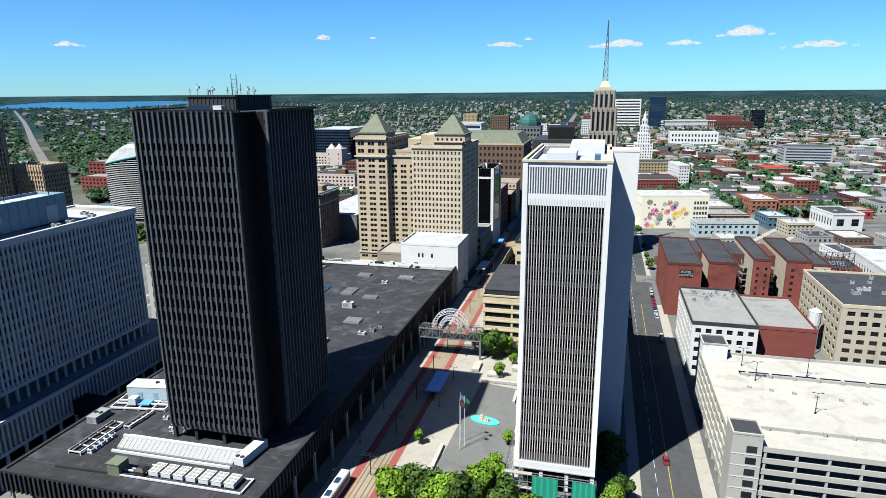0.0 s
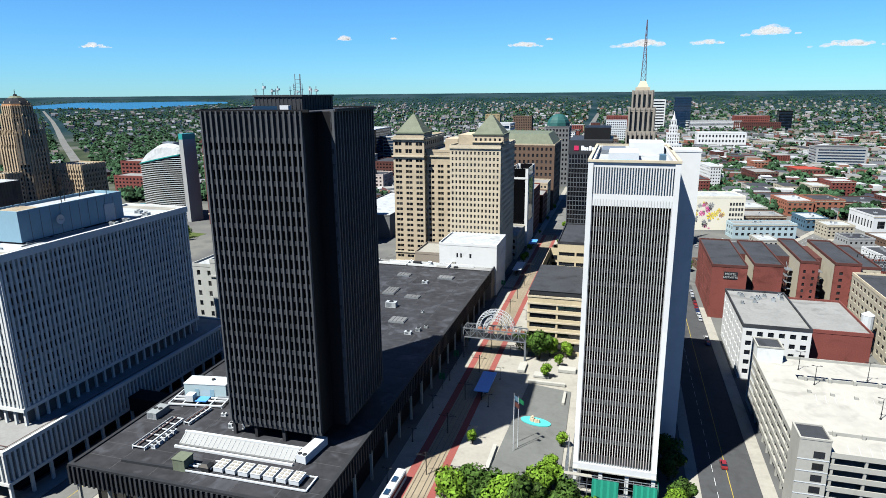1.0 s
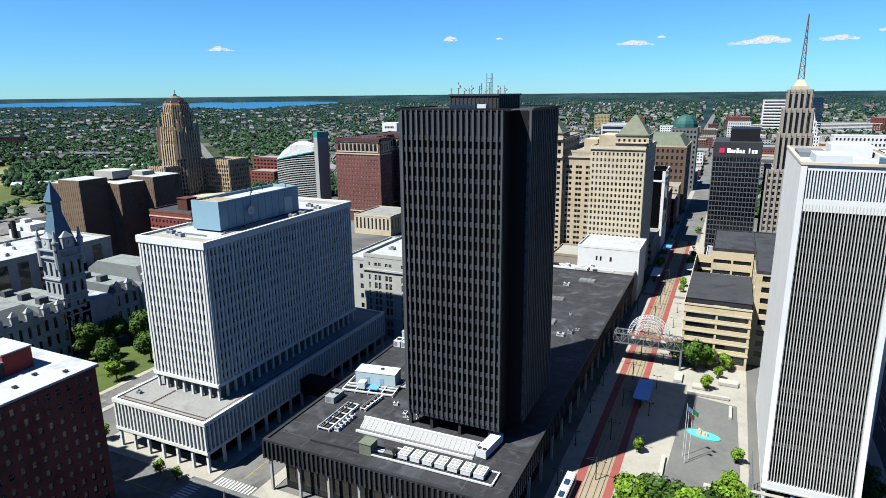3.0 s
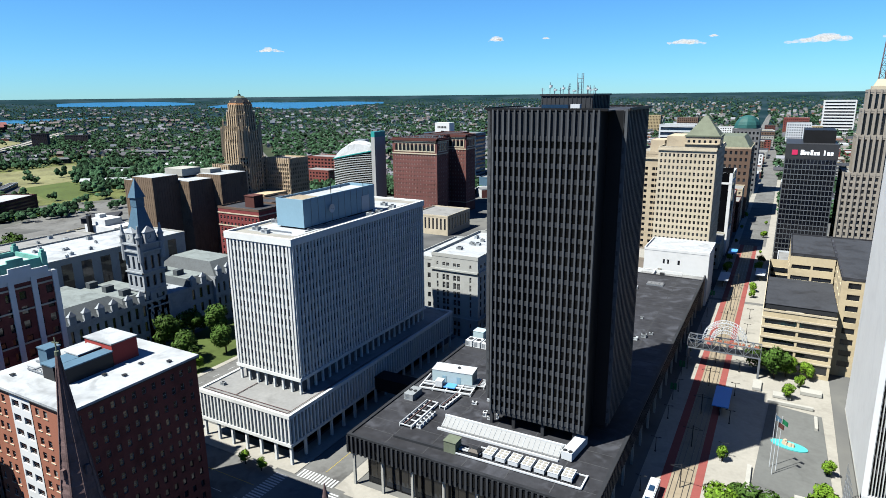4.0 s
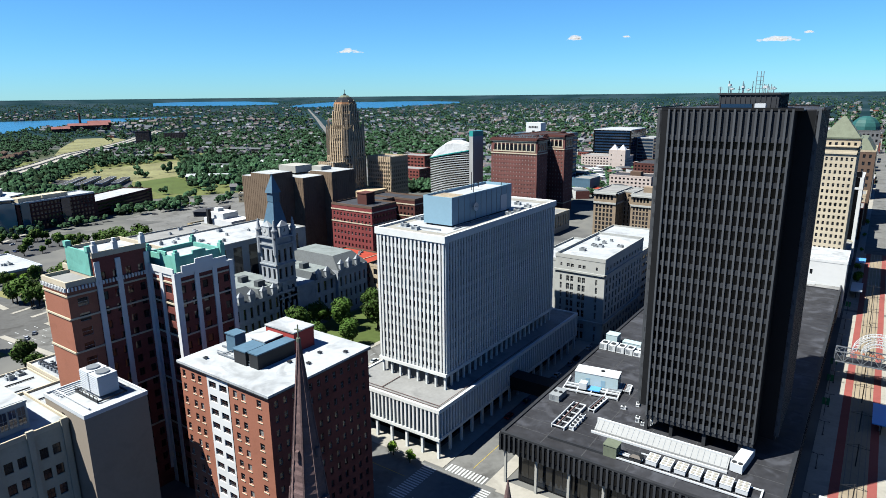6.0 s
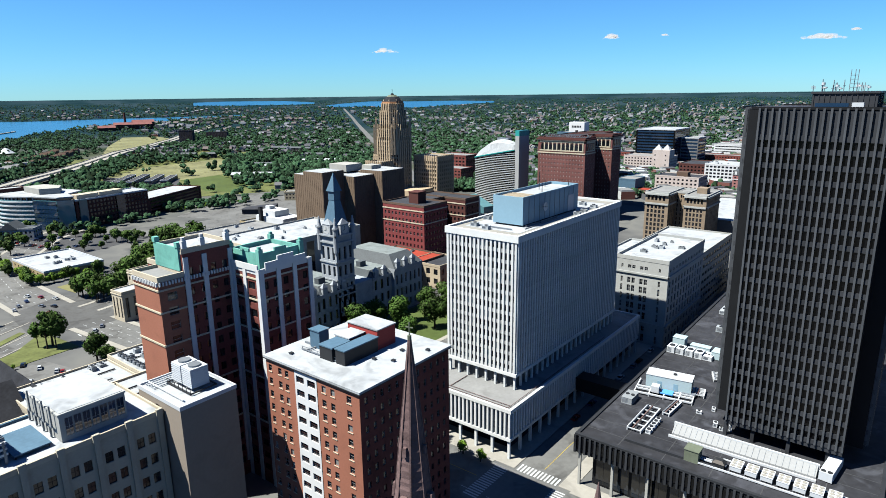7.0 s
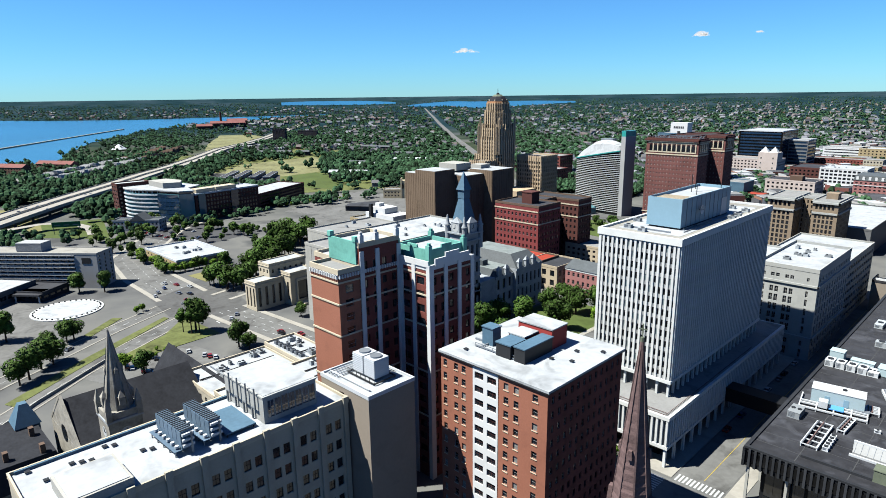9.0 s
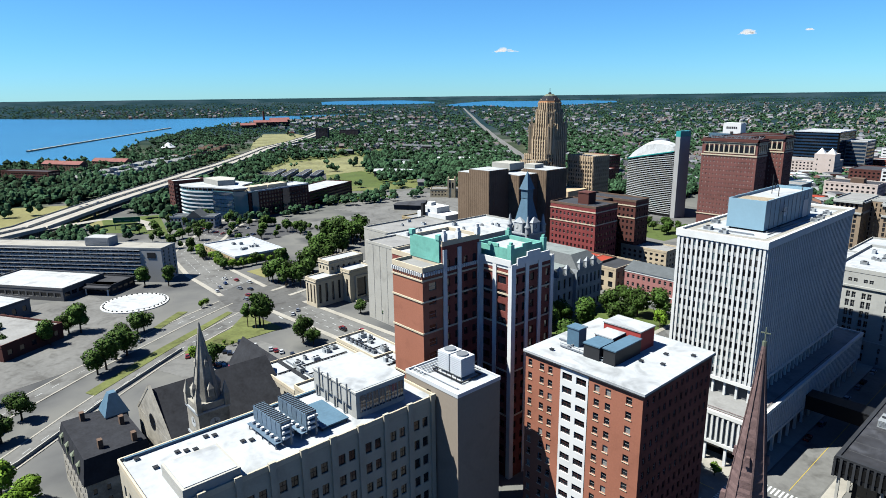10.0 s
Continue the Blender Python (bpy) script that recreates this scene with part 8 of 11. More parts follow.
def churches():
    # near spire
    t = thing("church_spire", -141.2, 31.7, 0, "tall tapering brown stone church spire with small lucarnes", "church spire", 10)
    b = Build()
    b.box(-4.4, -4.4, 0, 4.4, 4.4, 34)
    part("tower", b, M["spire_stone"], t)
    def octo(r):
        return [(r * math.cos(radians(22.5 + 45 * i)), r * math.sin(radians(22.5 + 45 * i))) for i in range(8)]
    b = Build()
    n = 56
    z0, z1, r0 = 34.0, 72.6, 4.2
    prev = None
    for k in range(n + 1):
        ra = (r0 * (1 - k / n) + 0.14) * (1.0 + 0.012 * ((k * 7) % 5 - 2))
        ring = [len(b.v) + i for i in range(8)]
        b.v += [(x, y, z0 + (z1 - z0) * k / n) for x, y in octo(ra)]
        if prev:
            for i in range(8):
                b.f.append((prev[i], prev[(i + 1) % 8], ring[(i + 1) % 8], ring[i]))
                b.mi.append(0)
        prev = ring
    part("spire", b, M["spire_stone"], t)
    b = Build()
    for i in range(8):
        a = radians(22.5 + 45 * i)
        b.bar((4.3 * math.cos(a), 4.3 * math.sin(a), 34), (0.15 * math.cos(a), 0.15 * math.sin(a), 72.4), 0.28)
    part("rib", b, M["spire_stone"], t)
    for i in range(4):
        a = radians(90 * i)
        for zz, s in ((42, 1.0), (52, 0.6)):
            r = r0 * (1 - (zz - z0) / (z1 - z0)) + 0.1
            b = Build()
            b.prism([(r * math.cos(a) + s * math.cos(a + q), r * math.sin(a) + s * math.sin(a + q)) for q in (0.8, 2.35, 3.93, 5.5)], zz, zz + 2.6 * s, taper=0.7)
            part("lucarne", b, M["spire_stone"], t)
    b = Build()
    b.bar((0, 0, 72.2), (0, 0, 75.2), 0.16), b.bar((-0.7, 0, 74.3), (0.7, 0, 74.3), 0.16), b.ring(0, 0, 0.35, 72.2, 72.9, 8)
    part("cross", b, M["copper_pale"], t, "green copper cross")
    b = Build()
    b.box(-34, -7, 0, -4.5, 7, 10)
    part("nave", b, M["spire_stone"], t)
    gable(t, -34, -7, 29.5, 14, 10, 8, M["slate"])
    s = thing("church_pinnacle", -123.8, 71.2, 0, "small dark stone pinnacle", "pinnacle")
    b = Build()
    b.box(-2, -2, 0, 2, 2, 18), b.prism([(2.2 * math.cos(radians(22.5 + 45 * i)), 2.2 * math.sin(radians(22.5 + 45 * i))) for i in range(8)], 18, 31, taper=0.05)
    part("turret", b, M["spire_stone"], s)
    # dark stone cathedral with clock spire
    t = thing("cathedral", -285, -4, 0, "dark sandstone cathedral with slate roof, rose window and clock spire", "cathedral")
    b = Build()
    b.box(-14, -17, 0, 14, 18, 19.5)
    part("nave", b, M["dark_stone"], t)
    gable(t, -14, -17, 28, 35, 19.5, 10.5, M["slate"], 0.6, "y")
    b = Build()
    b.poly([(-14, -17.65, 19.5), (14, -17.65, 19.5), (0, -17.65, 31)]), b.poly([(14, -17.05, 19.5), (-14, -17.05, 19.5), (0, -17.05, 31)])
    b.bar((-14.3, -17.4, 19.3), (0, -17.4, 31.2), 0.7), b.bar((14.3, -17.4, 19.3), (0, -17.4, 31.2), 0.7), b.box(-14, -17.7, 0, 14, -17.02, 19.5)
    part("west_gable", b, M["dark_stone"], t)
    b = Build()
    for i in range(16):
        a0, a1 = 2 * math.pi * i / 16, 2 * math.pi * (i + 1) / 16
        b.poly([(0, -17.8, 20), (2.6 * math.cos(a0), -17.8, 20 + 2.6 * math.sin(a0)), (2.6 * math.cos(a1), -17.8, 20 + 2.6 * math.sin(a1))])
    part("rose_window", b, M["glass"], t)
    b = Build()
    for i in range(7):
        b.box(14.01, -14 + i * 4.4, 6, 14.8, -13 + i * 4.4, 18), b.poly([(14.06, -12.4 + i * 4.4, 8), (14.06, -10.4 + i * 4.4, 8), (14.06, -10.4 + i * 4.4, 15), (14.06, -11.4 + i * 4.4, 17), (14.06, -12.4 + i * 4.4, 15)])
    part("buttress", b, M["dark_stone"], t)
    b = Build()
    b.box(-30, 18.2, 0, 16, 30, 17)
    part("transept", b, M["dark_stone"], t)
    gable(t, -30, 18.2, 46, 12, 17, 9, M["slate"])
    b = Build()
    b.box(15.2, -12.4, 0, 23.6, -4.0, 32.0)
    part("tower", b, M["dark_stone"], t)
    for x, y, a in ((19.4, -12.46, 0), (23.66, -8.2, 90)):
        b = Build()
        for i in range(16):
            a0, a1 = 2 * math.pi * i / 16, 2 * math.pi * (i + 1) / 16
            b.poly([(0, 0, 0), (1.5 * math.cos(a0), 0, 1.5 * math.sin(a0)), (1.5 * math.cos(a1), 0, 1.5 * math.sin(a1))])
        part("clock_face", b, M["paint_white"], t, "white clock face", (x, y, 26.0), a)
        b = Build()
        b.bar((0, -0.05, 0), (0, -0.05, 1.2), 0.14), b.bar((0, -0.05, 0), (0.8, -0.05, 0.2), 0.14)
        part("clock_hand", b, M["steel_dark"], t, "", (x, y, 26.0), a)
    b = Build()
    b.prism([(19.4 + 3.6 * math.cos(radians(22.5 + 45 * i)), -8.2 + 3.6 * math.sin(radians(22.5 + 45 * i))) for i in range(8)], 32, 53.6, taper=0.02)
    part("spire", b, M["dark_stone"], t)
    for i in range(8):
        a = radians(22.5 + 45 * i)
        b = Build()
        b.bar((19.4 + 3.7 * math.cos(a), -8.2 + 3.7 * math.sin(a), 32), (19.4, -8.2, 53.4), 0.3)
        part("spire_rib", b, M["dark_stone"], t)
    for i in range(4):
        a = radians(90 * i)
        for zz, k in ((34, 0.75), (42, 0.4)):
            b = Build()
            rad = 3.5 * (53.6 - zz) / 21.6
            px, py = 19.4 + rad * math.cos(a), -8.2 + rad * math.sin(a)
            b.prism(rect(px - k, py - k, px + k, py + k), zz - 0.5, zz + 2.2 * k), b.prism(rect(px - k * 1.15, py - k * 1.15, px + k * 1.15, py + k * 1.15), zz + 2.2 * k, zz + 4.4 * k, taper=0.05)
            part("lucarne", b, M["dark_stone"], t)
    for z in (14, 21.5, 29.5):
        b = Build()
        b.box(14.9, -12.7, z, 23.9, -3.7, z + 0.6)
        part("string_course", b, M["grey_stone"], t)
    for dx, dy, a in ((0, -4.24, 0), (4.24, 0, 90)):
        for o in (-1.7, 1.0):
            b = Build()
            b.poly([(o, 0, 15.5), (o + 0.9, 0, 15.5), (o + 0.9, 0, 19.4), (o + 0.45, 0, 20.4), (o, 0, 19.4)])
            part("lancet", b, M["glass"], t, "", (19.4 + dx, -8.2 + dy, 0), a)
    for x, y in ((15.6, -12), (23.2, -12), (15.6, -4.4), (23.2, -4.4)):
        b = Build()
        b.box(x - 0.7, y - 0.7, 30, x + 0.7, y + 0.7, 33.4), b.prism(rect(x - 0.8, y - 0.8, x + 0.8, y + 0.8), 33.4, 37, taper=0.05)
        part("pinnacle", b, M["dark_stone"], t)
    # mansard house
    t = building("mansard_house", "dark brick house with black mansard roof and dormers", -306, -42, 30, 17, 13, M["dark_stone"], 8, 5, 3, share=0.3, parapet=0, cap=18)
    b = Build()
    b.prism(rect(-0.6, -0.6, 30.6, 17.6), 13, 19.5, taper=0.86)
    part("mansard", b, M["slate"], t, "black slate mansard roof")
    for i in range(4):
        b = Build()
        b.box(4 + i * 6.6, -0.5, 14, 5.6 + i * 6.6, 1.5, 16.6), b.prism(rect(3.8 + i * 6.6, -0.7, 5.8 + i * 6.6, 1.7), 16.6, 17.8, taper=0.1)
        part("dormer", b, M["copper_pale"], t)
    b = Build()
    b.box(2, 11, 13, 9, 17, 20), b.prism(rect(1.6, 10.6, 9.4, 17.4), 20, 26, taper=0.3)
    part("turret", b, M["slate_blue"], t, "teal slate turret")
    b = Build()
    for x, y in ((4, 5), (14, 13), (24, 5), (26, 13)):
        b.box(x, y, 19, x + 1.6, y + 1.2, 22)
    part("chimney", b, M["brown_brick"], t)


churches()


def old_county_hall():
    t = thing("county_hall", -330, 112, 0, "grey granite county hall with slate roofs and clock tower", "county hall")
    bud = [45]
    rows = [(2, 5.5), (8, 12.5), (15, 20)]
    for x, y, W, D, H, rf, tp in ((0, 0, 42, 26, 23, 5.5, 0.72), (4, 26.1, 36, 20, 22, 3.5, 0.82), (4, 60.2, 36, 14, 22, 3.5, 0.82), (0, 74.3, 42, 22, 24, 6, 0.66)):
        block(t, x, y, W, D, 0, H, M["grey_stone"], int(W / 4), max(2, int(D / 3.6)), rows, 0.38, budget=bud, depth=0.5, style="plain")
        b = Build()
        b.prism(rect(x - 0.3, y, x + W + 0.3, y + D), H, H + rf, taper=tp, top=1)
        part("hip_roof", b, [M["slate_grey"], M["roof_lead"]], t, "grey slate mansard with a pale lead top")
        b = Build()
        b.box(x - 0.5, y - 0.01, H - 1.2, x + W + 0.5, y + D, H - 0.02)
        part("cornice", b, M["grey_stone"], t)
        for i in range(int(D / 6)):
            b = Build()
            yy = y + 3 + i * 6
            b.box(x + W - 0.8, yy - 1.4, H, x + W + 0.5, yy + 1.4, H + 3.2), b.prism(rect(x + W - 1.4, yy - 1.7, x + W + 0.6, yy + 1.7), H + 3.2, H + 5.2, taper=0.1)
            part("dormer", b, M["grey_stone"], t)
    b = Build()
    b.box(20, 46.2, 0, 40, 60.1, 22)
    part("entrance_block", b, M["grey_stone"], t)
    for k in range(5):
        b = Build()
        b.box(8 + k * 6, 30 + (k % 2) * 33, 25.4, 11 + k * 6, 34 + (k % 2) * 33, 28.2)
        part("roof_lantern", b, M["slate_grey"], t)
    # clock tower
    cx, cy, h = 34.5, 43.0, 5.5
    block(t, cx - h, cy - h, 2 * h, 2 * h, 0, 48, M["grey_stone"], 3, 3, [(10, 16), (20, 24), (28, 33), (36, 42)], 0.45, depth=0.8, style="plain", budget=bud)
    b = Build()
    for z, o in ((18, 0.4), (26, 0.4), (34.4, 0.5), (44, 0.8), (47.4, 1.1)):
        b.box(cx - h - o, cy - h - o, z, cx + h + o, cy - h - 0.01, z + 0.7), b.box(cx + h + 0.01, cy - h - o, z, cx + h + o, cy + h + o, z + 0.7)
    part("string_course", b, M["grey_stone"], t)
    for sx in (-1, 1):
        for sy in (-1, 1):
            b = Build()
            x, y = cx + sx * h, cy + sy * h
            b.ring(x, y, 1.25, 40, 51, 10), b.ring(x, y, 1.55, 51, 51.6, 10), b.ring(x, y, 1.2, 51.6, 55, 10, r1=0.1)
            part("corner_turret", b, M["grey_stone"], t)
            st = thing("statue", -330 + x, 112 + y, 51.6, "small weathered stone figure on a turret", "statue", 0, "tower statues")
            b = Build()
            b.ring(0, 0, 0.9, 0, 3.0, 8, r1=0.6), b.ring(0, 0, 0.55, 3.0, 4.6, 8, r1=0.3)
            part("statue", b, M["grey_stone"], st)
    b = Build()
    b.prism(rect(cx - h + 0.6, cy - h + 0.6, cx + h - 0.6, cy + h - 0.6), 48, 64, taper=0.36)
    part("steep_roof", b, M["slate_blue"], t, "steep blue slate tower roof")
    b = Build()
    b.box(cx - 2.0, cy - 2.0, 63.9, cx + 2.0, cy + 2.0, 68), b.prism(rect(cx - 2.6, cy - 2.6, cx + 2.6, cy + 2.6), 68, 76.5, taper=0.02)
    part("lantern", b, M["slate_blue"], t)
    for x, y, a in ((cx, cy - h - 0.2, 0), (cx + h + 0.2, cy, 90)):
        b = Build()
        w = Build()
        w.box(-2.6, -0.3, -0.6, 2.6, 2.2, 4.9), w.prism(rect(-2.9, -0.5, 2.9, 2.4), 4.9, 7.4, taper=0.08)
        dm = part("clock_dormer", w, M["grey_stone"], t, "", (x, y, 48), a)
        for i in range(18):
            a0, a1 = 2 * math.pi * i / 18, 2 * math.pi * (i + 1) / 18
            b.poly([(0, -0.36, 2.4), (2.0 * math.cos(a0), -0.36, 2.4 + 2.0 * math.sin(a0)), (2.0 * math.cos(a1), -0.36, 2.4 + 2.0 * math.sin(a1))])
        part("clock_face", b, M["paint_white"], dm, "white clock face")
        b = Build()
        b.bar((0, -0.42, 2.4), (0, -0.42, 4.0), 0.16), b.bar((0, -0.42, 2.4), (-1.1, -0.42, 2.0), 0.16)
        part("clock_hand", b, M["steel_dark"], dm)
    # blank grey hall behind, concrete block, classical court
    t = building("county_hall_annex", "large plain grey annex with white roof", -372, 126, 40, 80, 38, M["concrete"], 0, 0, 0, roof_mat=M["roof_white"], cap=0)
    for i in range(7):
        b = Build()
        b.box(40.01, 12 + i * 9.5, 4, 40.1, 17 + i * 9.5, 36)
        part("dark_slot", b, M["glass"], t)
    scatter_units(-368, 130, -336, 200, 38, 12, 55)
    t = building("concrete_building", "tall pale concrete block with blind walls", -359.4, 107, 22, 18.6, 40, M["concrete"], 0, 3, 8, share=0.3, cap=12, roof_mat=M["roof_grey"], plain="SN")
    for k in range(1, 4):
        b = Build()
        b.box(k * 5.5 - 0.12, -0.05, 0.5, k * 5.5 + 0.12, -0.004, 39.2)
        part("joint", b, M["precast_dark"], t)
    building("concrete_building", "stepped pale concrete block with rooftop plant", -424, 150, 50, 50, 31, M["concrete"], 7, 6, 6, share=0.2, cap=12, roof_mat=M["roof_grey"], plain="S")
    scatter_units(-418, 155, -380, 195, 31, 10, 56, (2, 6))
    t = thing("classical_court", -404, 93, 0, "buff stone classical court with tall windows and raised attic", "court building", 4)
    bud = [20]
    stone = M["limestone_pale"]
    for x, y, W, D, H, nS, nE, rows in ((4.5, 0, 9.8, 17.8, 15.5, 3, 4, [(2.0, 12.6)]), (2, 17.9, 18.5, 15, 18.0, 4, 0, [(3, 13)]), (0, 12, 10, 24, 22.5, 3, 6, [(3, 6), (17.5, 19.5)]), (-8, 20, 7.9, 18, 17.5, 3, 5, [(3, 6), (8, 11), (13, 15.5)])):
        block(t, x, y, W, D, 0, H, stone, nS, nE, rows, 0.4, budget=bud, depth=0.6, style="pair", frame=M["sash_dark"])
        roof(t, W, D, H, M["roof_white"], 0.6, stone, x, y)
        b = Build()
        b.box(x - 0.35, y - 0.35, H - 1.4, x + W + 0.35, y - 0.01, H - 0.9), b.box(x + W + 0.01, y - 0.35, H - 1.4, x + W + 0.35, y + D, H - 0.9)
        part("cornice", b, stone, t)
    b = Build()
    b.box(20.52, 22.2, 2.5, 20.62, 28.6, 13.2)
    part("portal", b, M["glass"], t, "tall dark entrance portal")
    b = Build()
    b.box(20.53, 21.2, 0, 21.6, 22.1, 14.6), b.box(20.53, 28.7, 0, 21.6, 29.6, 14.6), b.box(20.53, 22.1, 13.3, 21.6, 28.7, 14.6), b.box(20.6, 20, 0, 26, 31, 1.2)
    part("portal_frame", b, stone, t)
    t = building("tan_warehouse", "tan brick depot with white upper storey and black chimney", -489, 231, 49, 27, 18, M["tan_brick"], 14, 7, 2, share=0.6, cap=24, roof_mat=M["roof_grey"])
    b = Build()
    b.box(11, 7, 18, 44, 25, 23.5), b.box(16, 9, 23.5, 32, 22, 28), b.box(17, 12, 28, 22, 17, 30.5)
    part("upper_storey", b, M["white_stone"], t)
    b = Build()
    b.box(19, 4, 18, 21.4, 6.4, 31)
    part("chimney", b, M["steel_dark"], t)


old_county_hall()


# ---- the western edge: glass office, hotel, low halls ----
def west_side():
    # curved banded glass office with long brick wing
    t = thing("glass_office", 0, 0, 0, "curved pale green glass office with white bands and oversailing roof", "glass office")
    A, K, C = Vector((-731, 145)), Vector((-711, 137)), Vector((-685, 158.5))
    front = [tuple(A * (1 - i / 12) ** 2 + K * 2 * (i / 12) * (1 - i / 12) + C * (i / 12) ** 2) for i in range(13)]
    outline = front + [(-662, 168.4), (-657, 180), (-679, 184), (-690, 200), (-728, 190), (-738, 165)]
    cx, cy = -700, 168
    def spread(k):
        return [(cx + (x - cx) * k, cy + (y - cy) * k) for x, y in outline]
    b = Build()
    b.prism(outline, 0, 26.2)
    part("glass_body", b, M["glass_green"], t)
    for k in range(7):
        b = Build()
        for (xa, ya), (xb, yb) in zip(front, front[1:]):
            b.bar((xa, ya - 0.3, 2.4 + k * 3.7), (xb, yb - 0.3, 2.4 + k * 3.7), 1.15)
        part("band", b, M["steel_white"], t)
    d0, d1 = Vector((-684.6, 158.3, 0)), Vector((-661.8, 168.1, 0))
    for k in range(7):
        b = Build()
        a, c = d0 + Vector((0.15, -0.35, 0)), d1 + Vector((0.15, -0.35, 0))
        b.poly([(a.x, a.y, k * 3.7 + 0.4), (c.x, c.y, k * 3.7 + 0.4), (c.x, c.y, k * 3.7 + 3.6), (a.x, a.y, k * 3.7 + 3.6)])
        part("dark_panel", b, M["glass_blue"], t)
    b = Build()
    b.prism(spread(0.93), 26.2, 28.4)
    part("top_storey", b, M["glass"], t)
    for i in range(0, 13):
        b = Build()
        x, y = front[i]
        b.ring(cx + (x - cx) * 0.97, cy + (y - cy) * 0.97, 0.5, 26.2, 28.4, 8)
        part("column", b, M["steel_white"], t)
    b = Build()
    b.prism(spread(1.03), 28.4, 29.4)
    part("roof", b, M["roof_white"], t, "broad white oversailing roof")
    b = Build()
    b.prism([(-722, 165), (-690, 166), (-684, 180), (-700, 188), (-722, 182)], 29.4, 34.5)
    part("plant_storey", b, M["concrete"], t)
    building("stair_block", "dark brick stair block at the end of a glass office", -747, 139, 15, 30, 32, M["maroon_brick"], 3, 7, 8, share=0.5, cap=20, roof_mat=M["roof_white"], style="pair", frame=M["sash"])
    t = building("brick_office", "long dark brick office wing with a grid of pale-framed windows", -656.5, 181, 71, 24, 25, M["maroon_brick"], 20, 6, 6, share=0.62, rz=99.7, roof_mat=M["roof_white"], rim=M["steel_white"], cap=60, style="pair", frame=M["sash"], vshare=0.58)
    b = Build()
    b.box(38, -0.8, 0, 46, -0.02, 24.4)
    part("glass_bay", b, M["glass_blue"], t, "blue glazed stair bay")
    b = Build()
    b.box(3, -0.8, 0, 10, -0.02, 25.4), b.box(-2, -6, 5.5, 12, -0.02, 6.2)
    part("entrance_bay", b, M["glass_green"], t, "pale glass entrance bay with canopy")
    for x0, x1 in ((6, 26), (27, 50)):
        b = Build()
        b.box(x0, 7, 25, x1, 17, 28.6)
        part("plant_screen", b, M["limestone_pale"], t, "buff metal plant screen")
    building("garage_building", "dark open parking deck with white roof", -669.5, 251, 89, 34, 15.5, M["maroon_brick"], 1, 1, 4, share=0.97, vshare=0.5, rz=116.6, glass=M["glass_black"], style="plain", cap=0, roof_mat=M["roof_white"])
    # small grey castle-like hall
    t = building("stone_hall", "small grey stone hall with crenellated gable", -671, 112, 41, 14, 9, M["grey_stone"], 12, 4, 2, share=0.5, vshare=0.55, rz=45, roof_mat=M["slate_grey"], cap=12)
    gable(t, 16, -1, 14, 14, 9, 6, M["slate_grey"], 0.3, "y")
    # hotel slab
    t = thing("hotel", -620, -55.2, 0, "long grey concrete hotel slab with dark balcony bands", "hotel", 40.8)
    L, D, H = 161, 16, 21.5
    rows = floors(1.0, 20.6, 8, 0.60, 0.3)
    facade(t, (0, 0), FACES["S"], L, 0, H, spans(L - 14, 30, 0.93), rows, M["precast_mid"], M["glass"], M["sash_dark"], 1.1, "pair", [40])
    facade(t, (L, 0), FACES["E"], D, 0, H, spans(D, 3, 0.3), rows, M["precast_mid"], M["glass"], M["sash_dark"], 0.4, "pair", [0])
    facade(t, (L, D), FACES["N"], L, 0, H, spans(L - 14, 30, 0.9), rows, M["precast_mid"], M["glass"], M["sash_dark"], 0.9, "pair", [0])
    facade(t, (0, D), FACES["W"], D, 0, H, [], [], M["precast_mid"], M["glass"], M["sash_dark"], 0.9)
    roof(t, L, D, H, M["roof_tan"], 0.5, M["precast_mid"])
    b = Build()
    b.box(108, 4, H, 124, 13, H + 5.4)
    for k in range(7):
        b.box(107.8, 3.8, H + 0.6 + k * 0.7, 124.2, 3.99, H + 0.95 + k * 0.7)
    part("penthouse", b, M["precast_mid"], t, "louvred plant house")
    for k in range(9):
        b = Build()
        b.box(-0.2, -0.7, 0.9 + k * 2.45 - 0.35, L - 14, -0.02, 0.9 + k * 2.45)
        part("balcony_slab", b, M["precast_mid"], t)
    b = Build()
    b.box(L - 9.5, -0.2, 15.5, L - 4.0, -0.02, 19.0)
    part("sign_board", b, M["steel_dark"], t, "dark green square sign panel")
    building("low_hall", "low white roofed hall beside the hotel", -548, -40, 60, 32, 7, M["precast_dark"], 12, 6, 1, share=0.8, rz=36, roof_mat=M["roof_white"], cap=0)
    building("low_hall", "low dark entrance hall with flat roof", -520, 0, 32, 20, 5, M["roof_dark"], 6, 4, 1, share=0.8, rz=36, roof_mat=M["roof_dark"], cap=0)
    t = thing("entrance_canopy", -502, 16, 0, "dark flat entrance canopy on posts", "canopy", 40)
    b = Build()
    b.box(-8, -6, 4, 8, 6, 5)
    part("slab", b, M["roof_dark"], t)
    b = Build()
    for x in (-7, 7):
        for y in (-5, 5):
            b.box(x - 0.3, y - 0.3, 0, x + 0.3, y + 0.3, 4)
    part("post", b, M["precast"], t)
    building("low_hall", "low brick hall with pale flat roof", -462, -66, 46, 30, 7, M["maroon_brick"], 6, 5, 1, share=0.4, rz=30, roof_mat=M["roof_grey"], cap=0)
    building("low_hall", "low hall with white roof and dark band", -505, -66, 36, 30, 8, M["precast_dark"], 6, 5, 1, share=0.4, rz=30, roof_mat=M["roof_white"], cap=0)
